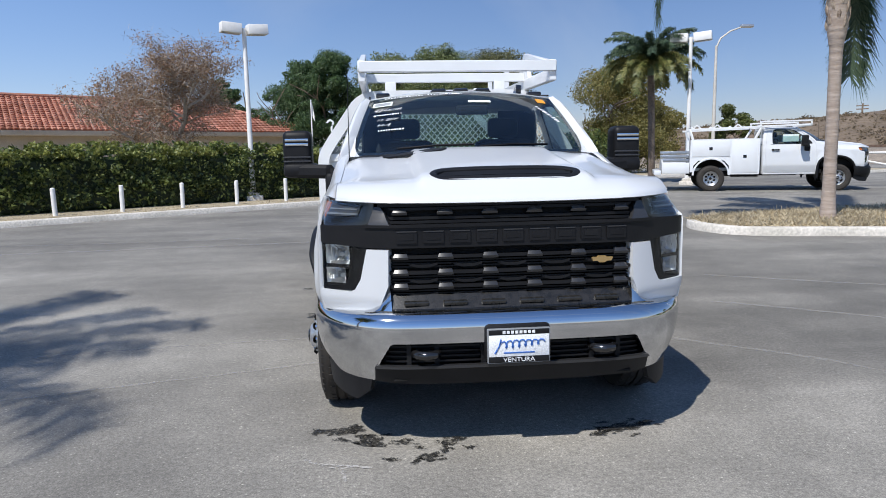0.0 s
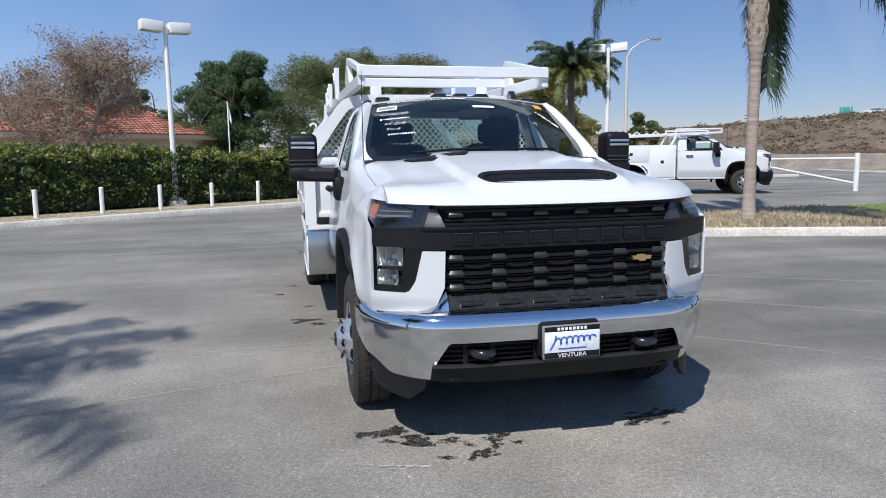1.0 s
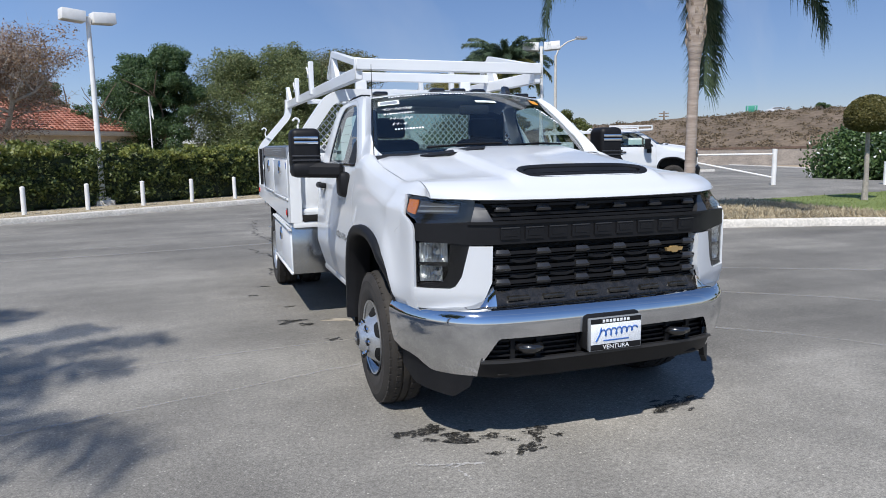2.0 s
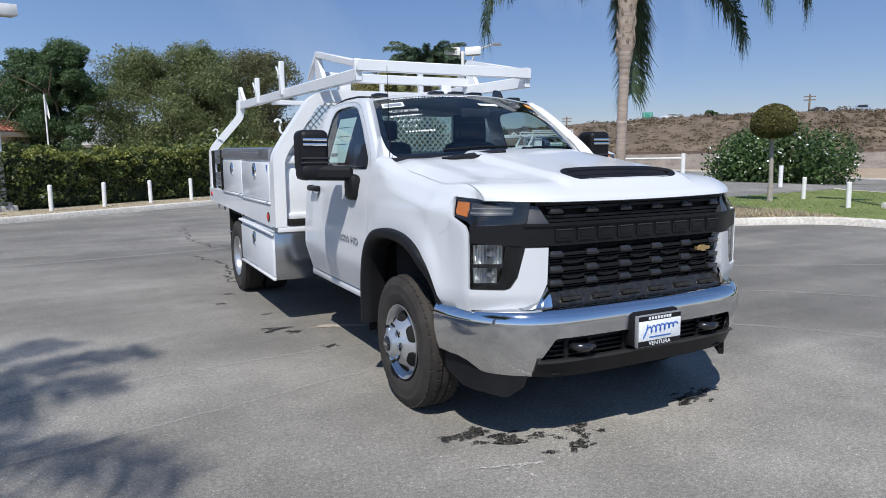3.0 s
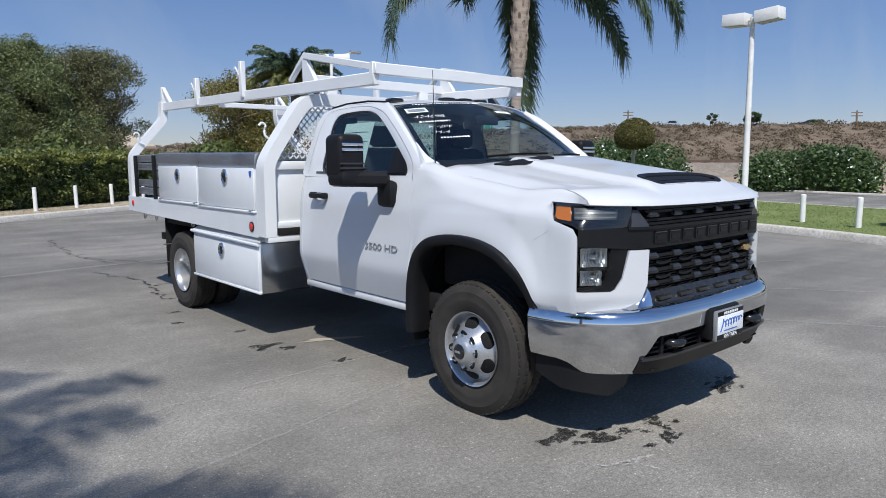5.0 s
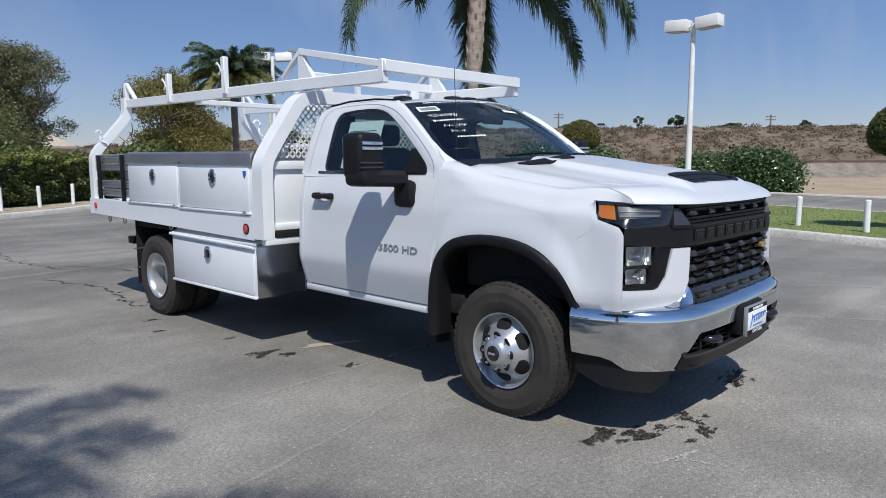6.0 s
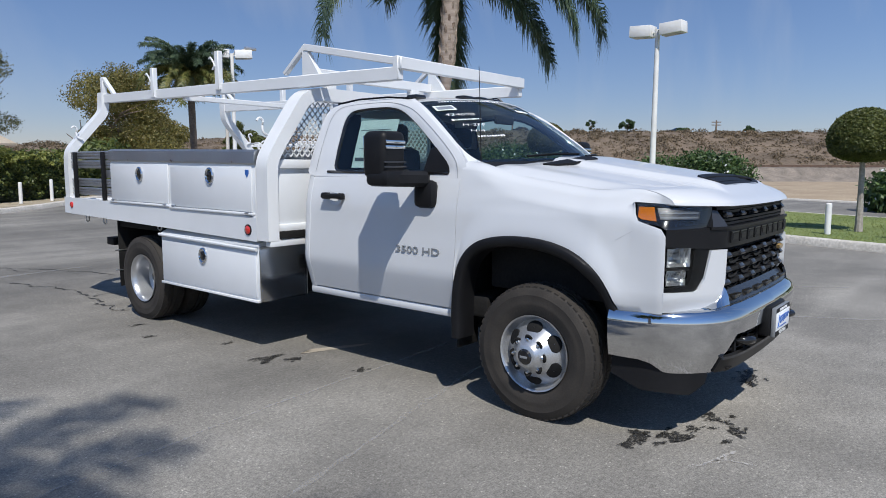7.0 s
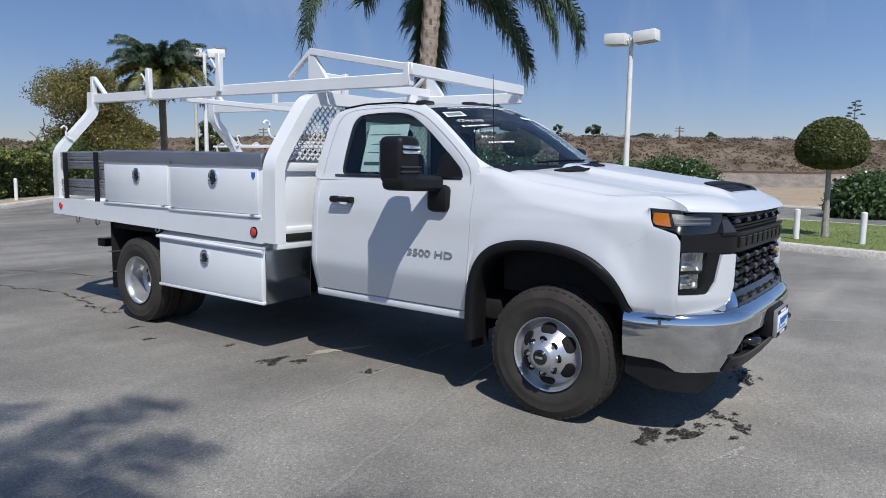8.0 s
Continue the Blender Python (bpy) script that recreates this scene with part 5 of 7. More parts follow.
    for s in (-1, 1):
        bm = bmesh.new()
        tube(bm, [(s * .385, -.90, .535), (s * .385, -.955, .54), (s * .40, -.985, .54), (s * .44, -1.0, .54), (s * .48, -.985, .54), (s * .495, -.955, .54), (s * .495, -.90, .535)], .022, 10)
        part("tow_hook", bm, M_GLOSSBLACK, truck, "black steel tow hook")
    vl = lambda z: lerp_table([(.28, -.10), (.40, -.055), (.48, -.02)], z)
    part("valance", wrap(BUMPER, [(-.70, .475), (-.42, .472), (-.40, .462), (.40, .462), (.42, .472), (.70, .475), (.72, .392), (.60, .380), (.3, .374), (-.3, .374), (-.60, .380), (-.72, .392)], 0, .03, vl), M_BANDGREY, truck, "black plastic valance")
    part("valance_lip", wrap(BUMPER, [(-.69, .482), (.69, .482), (.70, .468), (-.70, .468)], -.012, .03), M_BRIDGE, truck)
    part("undertray", boxed(-.60, .60, -.925, -.78, .392, .404, .004), M_INNER, truck)
    for s in (-1, 1):
        part("air_dam", wrap(BUMPER, [(.74, .395), (.905, .395), (.935, .405), (.965, .455), (.99, .475), (1.019, .48), (1.019, .36), (.985, .29), (.84, .270), (.76, .33)], -.07, .03, mirror=s), M_BLACK, truck, "black lower corner air dam")
    # chassis
    for s in (-1, 1):
        part("frame_rail", boxed(s * .38, s * .48, -.75, wb + .9, .58, .76, .01), M_INNER, truck)
        wheel(truck, s * .905, .042, s, False, "front_wheel")
        wheel(truck, s * 1.065, wb, s, True, "rear_outer_wheel")
        wheel(truck, s * .79, wb, s, True, "rear_inner_wheel")
    part("axle", tube(bmesh.new(), [(-.8, .042, .40), (.8, .042, .40)], .06, 10), M_INNER, truck)
    part("rear_axle", tube(bmesh.new(), [(-.9, wb, .40), (.9, wb, .40)], .09, 10), M_INNER, truck)
    part("fuel_tank", boxed(-.36, .36, 1.0, wb - .92, .45, .70, .05), M_INNER, truck)
    return ws


def letters(name, verts, faces, mat, parent, label=""):
    """Each letter of a line of writing as a part of its own."""
    root = list(range(len(verts)))
    def find(a):
        while root[a] != a:
            root[a] = root[root[a]]
            a = root[a]
        return a
    for f in faces:
        for a in f[1:]:
            root[find(a)] = find(f[0])
    groups = {}
    for f in faces:
        groups.setdefault(find(f[0]), []).append(f)
    for fs in groups.values():
        used = sorted({a for f in fs for a in f})
        at = {a: k for k, a in enumerate(used)}
        raw(name, [verts[a] for a in used], [tuple(at[a] for a in f) for f in fs], mat, parent, label)


def on_glass(name, body, size, u0, v0, mat, parent, slant=0.0, turn=0.0):
    vs, fs = text_points(body, size, 0.0, .30, -.016)
    out = []
    for x, y, _ in vs:
        x, y = x * math.cos(turn) - y * math.sin(turn), x * math.sin(turn) + y * math.cos(turn)
        u, v = u0 + x / .72, v0 + (y + x * slant) / .92
        out.append(windshield(u, v) + Vector((0, -.004, .005)))
    letters(name, out, fs, mat, parent)


def scribble(name, u0, v0, w, h, n, parent, seed, turn=0.0):
    """A line of writing that cannot be read, as plain bars."""
    rnd = random.Random(seed)
    bm = bmesh.new()
    for k in range(n):
        a = (k + .5) / n - .5
        bw = w / n * rnd.uniform(.16, .44)
        hh = h * (.6 + .4 * rnd.random()) / 2
        q = []
        for dx, dy in ((-bw, -hh), (bw, -hh), (bw, hh), (-bw, hh)):
            x, y = a * w + dx, dy
            x, y = x * math.cos(turn) - y * math.sin(turn), x * math.sin(turn) + y * math.cos(turn)
            q.append(bm.verts.new(windshield(u0 + x / .72, v0 + y / .92) + Vector((0, -.004, .005))))
        bm.faces.new(q)
    return part(name, bm, M_MARKER, parent)


def glass_card(name, u0, u1, v0, v1, mat, parent, label, lift=.004):
    bm = bmesh.new()
    patch(bm, [[windshield(u0 + (u1 - u0) * j / 4, v0 + (v1 - v0) * k / 3) + Vector((0, -lift, lift)) for j in range(5)] for k in range(4)])
    return part(name, bm, mat, parent, label)


def latch(parent, x, y, z, s):
    bm = lathe(bmesh.new(), [(s * .0, .055), (s * .006, .054), (s * .010, .046), (s * .004, .040), (s * .003, .001)], 24)
    bmesh.ops.transform(bm, matrix=Matrix.Translation((x, y, z)) @ Matrix.Diagonal((1.6, 1.12, 1.28, 1)), verts=bm.verts[:])
    l = part("latch", bm, M_CHROME, parent, "chrome paddle latch")
    bm2 = boxed(x + s * .003, x + s * .018, y - .020, y + .020, z - .036, z + .036, .007)
    m = part("latch_knob", bm2, M_GLOSSBLACK, parent)
    return l

def main_truck():
    T = thing("pickup_truck", "white flatbed work truck with a ladder rack, parked", "truck")
    ws = make_cab(T, True)
    # marks on the windshield
    on_glass("marking", "424698", .066, -.775, .705, M_MARKER, ws, -.06)
    on_glass("marking", "H-2PF", .056, -.755, .520, M_MARKER, ws, -.10)
    on_glass("marking", "H-4", .056, -.775, .430, M_MARKER, ws, -.10)
    scribble("illegible_mark", -.42, .958, .60, .022, 26, ws, 1)
    scribble("illegible_mark", -.755, .615, .20, .026, 11, ws, 2)
    scribble("illegible_mark", -.70, .345, .17, .024, 10, ws, 3)
    scribble("illegible_mark", .80, .60, .28, .034, 10, ws, 4, -1.15)
    card = glass_card("notice_card", -.935, -.735, .795, .885, M_PAPER, ws, "small white printed card")
    glass_card("print", -.915, -.755, .812, .868, M_LAMPGREY, card, "", .0045).data.materials[0] = M_STEEL
    glass_card("orange_sticker", .78, .88, .83, .92, M_ORANGE, ws, "orange sticker")
    glass_card("mirror_tag", .02, .25, .755, .80, M_PAPER, ws, "small pale tag")
    # sheet in the side window
    door = [o for o in T.children if o.name.startswith("door") and "lining" not in o.name and o.data.vertices[0].co.x < 0][0]
    bm = bmesh.new()
    patch(bm, [[Vector((-(lerp_table(GREEN, z) - .026), y, z)) for y in (1.30, 1.68)] for z in (1.46, 1.60, 1.80)])
    sheet = part("window_sheet", bm, M_PAPER, door, "printed price sheet")
    for k, (z, a, b) in enumerate(((1.66, 1.33, 1.62), (1.52, 1.50, 1.66), (1.60, 1.36, 1.64), (1.73, 1.36, 1.66))):
        h = .012 if k == 1 else .002
        bm = bmesh.new()
        patch(bm, [[Vector((-(lerp_table(GREEN, q) - .0235), y, q)) for y in (a, b)] for q in (z - h, z + h)])
        part("print_bar", bm, M_INK, sheet)
    # lettering on the door
    vs, fs = text_points("3500 HD", .064, .004)
    letters("lettering", [(-(side_x(.925 + y) + .003 + z), .945 - x * 1.62, .925 + y) for x, y, z in vs], [f[::-1] for f in fs], M_GREY_EMBLEM, door, "dark grey raised lettering")
    # licence plate placard
    P = part("plate_frame", boxed(-.153, .153, -1.045, -1.020, .500, .670, .006), M_GREY_EMBLEM, T, "slim dealer plate frame")
    part("plate_bracket", boxed(-.160, .160, -1.022, -.93, .50, .685, .02), M_BLACK, T)
    part("plate_card", boxed(-.146, .146, -1.0485, -1.0445, .535, .640, .001), M_MARKER, P, "white and blue dealer card")
    for z0, z1 in ((.505, .534), (.641, .666)):
        part("frame_band", boxed(-.147, .147, -1.0470, -1.0445, z0, z1, .001), M_BLACK, P)
    # flowing blue ornament in place of the trade name
    pts = [(-.118, -1.0495, .552), (-.098, -1.0495, .585), (-.088, -1.0495, .622)]
    for k in range(46):
        t = k / 45
        pts.append((-.085 + .20 * t - .010 * math.cos(13 * math.pi * t), -1.0495, .592 + .012 * t + (.017 + .004 * math.sin(5 * t)) * math.sin(13 * math.pi * t)))
    part("script_ornament", tube(bmesh.new(), pts, .0038, 6), M_BLUE, P, "flowing blue ornament")
    part("print_bar", boxed(-.075, .075, -1.0505, -1.048, .550, .557, .001), M_BLUE, P)
    for k in range(8):
        part("print_bar", boxed(-.080 + .0205 * k, -.066 + .0205 * k, -1.0485, -1.046, .646, .661, .001), M_MARKER, P)
    vs, fs = text_points("VENTURA", .030, .001)
    letters("lettering", [(x * 1.15, -1.0475 - z, .5185 + y) for x, y, z in vs], fs, M_MARKER, P, "white lettering")

    # flat bed
    R = lambda y: .013 * (y - 2.3)
    part("bed_deck", boxed(-1.15, 1.15, 2.30, 5.85, .93, 1.02, .01), M_BOX, T, "white steel bed deck")
    for s in (-1, 1):
        bm = bmesh.new()
        vs = []
        for y, z0, z1 in ((2.416, .888, 1.078), (5.90, .955, 1.125)):
            for x in (1.14, 1.21):
                vs.append([bm.verts.new((s * x, y, z)) for z in (z0, z1)])
        a, b, c, d = vs
        for f in ((b[0], d[0], d[1], b[1]), (a[0], c[0], c[1], a[1]), (a[1], b[1], d[1], c[1]), (a[0], b[0], d[0], c[0]), (a[0], b[0], b[1], a[1]), (c[0], d[0], d[1], c[1])):
            bm.faces.new(f)
        rail = part("bed_rail", bm, M_BOX, T, "white bed side rail")
        part("marker_lamp", lathe(bmesh.new(), [(s * 1.21, .034), (s * 1.218, .033), (s * 1.224, .022), (s * 1.226, .001)], 20, centre=(0, 2.525, .975)), M_RED, rail, "round red marker lamp")
        part("lamp_grommet", lathe(bmesh.new(), [(s * 1.209, .044), (s * 1.216, .043), (s * 1.217, .034)], 20, centre=(0, 2.525, .975)), M_BLACK, rail)
        part("marker_lamp", lathe(bmesh.new(), [(s * 1.21, .034), (s * 1.218, .033), (s * 1.224, .022), (s * 1.226, .001)], 20, centre=(0, 5.72, 1.045)), M_RED, rail, "round red marker lamp")
        # upper tool box
        bm = boxed(s * .72, s * 1.195, 2.44, 4.82, 1.075, 1.49, .006)
        bx = part("tool_box", bm, M_BOX, T, "white steel tool box with a tread plate lid")
        for v in bx.data.vertices:
            v.co.z += R(v.co.y)
        for y0, y1 in ((2.475, 3.665), (3.715, 4.795)):
            d = part("box_door", boxed(s * 1.195, s * 1.208, y0, y1, 1.105 + R((y0 + y1) / 2), 1.455 + R((y0 + y1) / 2), .004), M_BOX, bx, "white drop-down box door")
            part("drip_rail", boxed(s * 1.19, s * 1.222, y0 - .02, y1 + .02, 1.080 + R((y0 + y1) / 2), 1.100 + R((y0 + y1) / 2), .006), M_BOX, bx)
            latch(d, s * 1.208, 3.04 if y0 < 3 else 4.21, 1.37 + R(3.6), s)
            for yy in (y0 + .05, y1 - .05):
                part("hinge", tube(bmesh.new(), [(s * 1.215, yy - .025, 1.100 + R(yy)), (s * 1.215, yy + .025, 1.100 + R(yy))], .010, 8), M_ALU, d)
        part("badge", prism(bmesh.new(), [(2.50, 0), (2.545, 0), (2.545, .03), (2.5225, .06), (2.50, .03)], 0, .003, Matrix(((0, 0, s, s * 1.2085), (1, 0, 0, 0), (0, -1, 0, 1.44), (0, 0, 0, 1)))), M_BLUE, bx, "small blue shield badge")
        bm = bmesh.new()
        vs = [[bm.verts.new((s * x, y, z + R(y))) for x, z in ((1.205, 1.478), (1.212, 1.49), (1.206, 1.575), (1.17, 1.592), (.73, 1.592), (.73, 1.478))] for y in (2.43, 4.83)]
        for k in range(6):
            q = (k + 1) % 6
            bm.faces.new((vs[0][k], vs[0][q], vs[1][q], vs[1][k]))
        bm.faces.new(vs[0])
        bm.faces.new(vs[1][::-1])
        lid = part("box_lid", bm, M_TREAD, bx, "tread plate box lid", 25)
        bm = bmesh.new()
        diamonds(bm, Vector((s * 1.2095, 2.44, 1.495)), Vector((0, 1, .013)).normalized(), Vector((-s * .06, 0, 1)).normalized(), 118, 4, .020, Vector((s, 0, .06)).normalized(), .0036)
        part("tread_relief", bm, M_TREAD, lid, clean=False)
        # lower tool box
        bm = bmesh.new()
        lb = part("under_box", boxed(s * .72, s * 1.19, 2.42, 3.90, .41, .845, .006), M_BOX, T, "white underbody tool box with tread plate front")
        part("box_door", boxed(s * 1.19, s * 1.204, 2.45, 3.87, .445, .80, .004), M_BOX, lb, "white underbody box door")
        latch(lb, s * 1.204, 3.19, .715, s)
        bm = bmesh.new()
        tube(bm, [(s * 1.21, 2.43, .825), (s * 1.21, 3.90, .850)], .014, 8)
        part("drip_rail", bm, M_BOX, lb)
        part("bottom_lip", boxed(s * 1.185, s * 1.212, 2.425, 3.895, .405, .425, .004), M_RACK, lb)
        part("top_cover", prism(bmesh.new(), [(s * 1.20, .845), (s * 1.20, .86), (s * 1.12, .90), (s * .72, .90), (s * .72, .845)], 2.42, 3.90, Matrix(((1, 0, 0, 0), (0, 0, 1, 0), (0, 1, 0, 0), (0, 0, 0, 1)))), M_BOX, lb)
        tp = part("tread_front", boxed(s * .74, s * 1.192, 2.405, 2.419, .412, .85, .002), M_POLISHED, lb, "bright tread plate panel")
        bm = bmesh.new()
        diamonds(bm, Vector((min(s * .75, s * 1.19), 2.404, .42)), Vector((1, 0, 0)), Vector((0, 0, 1)), 18, 17, .0245, Vector((0, -1, 0)), .0015)
        part("tread_relief", bm, M_POLISHED, tp, clean=False)
        # stake side at the tail
        st = part("stake_post", boxed(s * 1.165, s * 1.20, 5.62, 5.66, 1.10, 1.60, .003), M_BLACK, T)
        part("stake_post", boxed(s * 1.165, s * 1.20, 4.98, 5.02, 1.06, 1.60, .003), M_BLACK, T)
        for k in range(5):
            z = 1.155 + .093 * k
            if k == 2:
                part("stake_slat", boxed(s * 1.15, s * 1.165, 4.83, 5.0, z, z + .08, .003), M_SLAT, T)
            else:
                sl = boxed(s * 1.15, s * 1.160, 4.83, 5.78, z, z + .082, .003)
                for q in (.004, .030, .056):
                    box(sl, s * 1.158, s * 1.168, 4.83, 5.78, z + q, z + q + .020, .004)
                part("stake_slat", sl, M_SLAT, T, "bare aluminium stake-side slat")
        for y in (5.45, 5.05, 3.96):
            bm = tube(bmesh.new(), [(s * 1.17, y - .03, .95), (s * 1.17, y - .03, .89), (s * 1.17, y, .875), (s * 1.17, y + .03, .89), (s * 1.17, y + .03, .95)], .007, 6)
            part("tie_ring", bm, M_ALU, T)
        part("rear_step_bracket", boxed(s * .90, s * 1.03, 5.20, 5.35, .63, .71, .008), M_BLACK, T)
        # mud guard behind the wheels
        part("mud_flap", boxed(s * .70, s * 1.16, 4.80, 4.815, .26, .95, .003), M_INNER, T, "black rubber mud flap")
        part("wheel_well", boxed(s * .70, s * 1.14, 3.90, 4.80, .86, .93, .01), M_INNER, T)
        for z in (.42, .62):
            part("flap_stay", boxed(s * 1.0, s * 1.20, 4.795, 4.805, z, z + .012, .002), M_ALU, T)
        # headboard post, leaning in at the top
        bm = bmesh.new()
        pts = smooth_line([(1.16, .90), (1.16, 1.40), (1.155, 1.50), (1.10, 1.60), (.88, 1.91), (.82, 1.99), (.72, 2.035), (.55, 2.04), (0, 2.04)], 2)
        rows = []
        for k, p in enumerate(pts):
            a, b = pts[max(0, k - 1)], pts[min(len(pts) - 1, k + 1)]
            t = (b - a) / np.linalg.norm(b - a)
            n = np.array((t[1], -t[0]))
            w = .050
            rows.append([Vector((s * (p[0] + n[0] * w * i), 2.34 + .072 * j, p[1] + n[1] * w * i)) for i, j in ((-1, -1), (1, -1), (1, 1), (-1, 1), (-1, -1))])
        patch(bm, rows)
        bmesh.ops.remove_doubles(bm, verts=bm.verts[:], dist=1e-5)
        part("headboard_post", bm, M_RACK, T, "white bent headboard post", 40)
        # rear rack post
        bm = bmesh.new()
        pts = smooth_line([(1.16, 1.0), (1.16, 1.50), (1.155, 1.60), (1.10, 1.68), (.86, 1.95), (.79, 2.03), (.77, 2.10), (.765, 2.26)], 2)
        rows = []
        for k, p in enumerate(pts):
            a, b = pts[max(0, k - 1)], pts[min(len(pts) - 1, k + 1)]
            t = (b - a) / np.linalg.norm(b - a)
            n = np.array((t[1], -t[0]))
            rows.append([Vector((s * (p[0] + n[0] * .042 * i), 5.83 + .052 * j, p[1] + n[1] * .042 * i)) for i, j in ((-1, -1), (1, -1), (1, 1), (-1, 1), (-1, -1))])
        patch(bm, rows)
        bmesh.ops.remove_doubles(bm, verts=bm.verts[:], dist=1e-5)
        part("rear_post", bm, M_RACK, T, "white bent rear rack post", 40)
        bm = bmesh.new()
        beam(bm, (s * .76, 5.82, 2.16), (s * .76, 5.82, 2.43), .05, .055, (0, 1, 0))
        beam(bm, (s * .76, 5.80, 2.42), (s * .76, 5.56, 2.22), .045, .035)
        part("end_stop", bm, M_RACK, T)
        # side rail of the rack
        part("rack_rail", beam(bmesh.new(), (s * .76, 5.84, 2.195), (s * .76, 1.32, 2.115), .055, .095), M_RACK, T, "white rack side rail")
        part("upper_rail", beam(bmesh.new(), (s * .76, 2.34, 2.395), (s * .76, 1.32, 2.195), .05, .055), M_RACK, T)
        part("rack_strut", beam(bmesh.new(), (s * .76, 2.33, 2.41), (s * .76, 2.60, 2.21), .045, .035), M_RACK, T)
        bm = bmesh.new()
        vs = [bm.verts.new((s * .78, y, z)) for y, z in ((2.335, 2.405), (2.36, 2.40), (2.36, 2.17), (2.16, 2.17))]
        bm.faces.new(vs)
        shell(bm, lambda c: Vector((-s * .04, 0, 0)))
        part("rack_gusset", bm, M_RACK, T)
        part("front_upright", beam(bmesh.new(), (s * .76, 1.345, 2.07), (s * .76, 1.345, 2.235), .06, .055, (0, 1, 0)), M_RACK, T)
        for y, z in ((4.66, 2.43), (3.51, 2.48)):
            st = part("rack_stop", beam(bmesh.new(), (s * .79, y, 2.14), (s * .79, y, z), .05, .06, (0, 1, 0)), M_RACK, T, "white rack stop post")
            bm = tube(bmesh.new(), [(s * .82, y + .05, z - .16), (s * .82, y + .02, z - .13), (s * .82, y + .035, z - .09), (s * .82, y + .08, z - .05), (s * .82, y + .10, z - .06)], .009, 6)
            part("rope_hook", bm, M_RACK, st)
        for px, py, pz in ((1.04, 5.76, 1.74), (1.03, 2.46, 1.70)):
            bm = tube(bmesh.new(), smooth_line([(s * px, py, pz), (s * (px + .055), py + .01, pz + .02), (s * (px + .060), py + .02, pz + .075), (s * (px + .035), py + .03, pz + .12), (s * (px + .075), py + .03, pz + .145), (s * (px + .10), py + .03, pz + .115)], 2).tolist(), .010, 6)
            part("rope_hook", bm, M_RACK, T)
        # headboard lower panel
        part("headboard_panel", boxed(s * .55, s * 1.13, 2.325, 2.345, .95, 1.47, .004), M_BOX, T)
        for z0, z1 in ((1.45, 1.52), (.94, 1.0)):
            part("headboard_rail", boxed(s * .30, s * 1.13, 2.30, 2.37, z0, z1, .006), M_RACK, T)
        part("headboard_slot", boxed(s * .80, s * 1.10, 2.262, 2.30, .912, .968, .002), M_INNER, T)
        part("body_bracket", boxed(s * .80, s * 1.19, 2.27, 2.33, .855, .908, .004), M_RACK, T)
    inside = lambda x, z: z > 1.52 and z < 2.0 and abs(x) < lerp_table([(1.50, 1.10), (1.60, 1.05), (1.91, .83), (1.99, .76), (2.0, .70)], z)
    bm = bmesh.new()
    expanded_mesh(bm, inside, -1.1, 1.1, 1.48, 2.04, .028, .031, .0046, 2.335)
    part("headboard_mesh", bm, M_RACK, T, "white expanded metal screen", clean=False)
    part("front_bar", beam(bmesh.new(), (-.785, 1.32, 2.185), (.785, 1.32, 2.185), .055, .085), M_RACK, T, "white front crossbar of the rack")
    part("rack_crossbar", beam(bmesh.new(), (-.74, 2.34, 2.205), (.74, 2.34, 2.205), .05, .08), M_RACK, T)
    for y in (4.2, 5.75):
        part("rack_crossbar", beam(bmesh.new(), (-.74, y, 2.10 + .015 * (y - 3)), (.74, y, 2.10 + .015 * (y - 3)), .05, .05), M_RACK, T) if y < 5 else None
    for x in (-.52, .50):
        part("rack_stub", boxed(x - .05, x + .05, 2.31, 2.37, 2.07, 2.17, .004), M_RACK, T)
    part("tail_beam", boxed(-1.15, 1.15, 5.80, 5.90, .93, 1.10, .01), M_BOX, T)
    part("hitch", boxed(-.25, .25, 5.6, 5.95, .55, .72, .02), M_INNER, T)
    return T


main_truck()

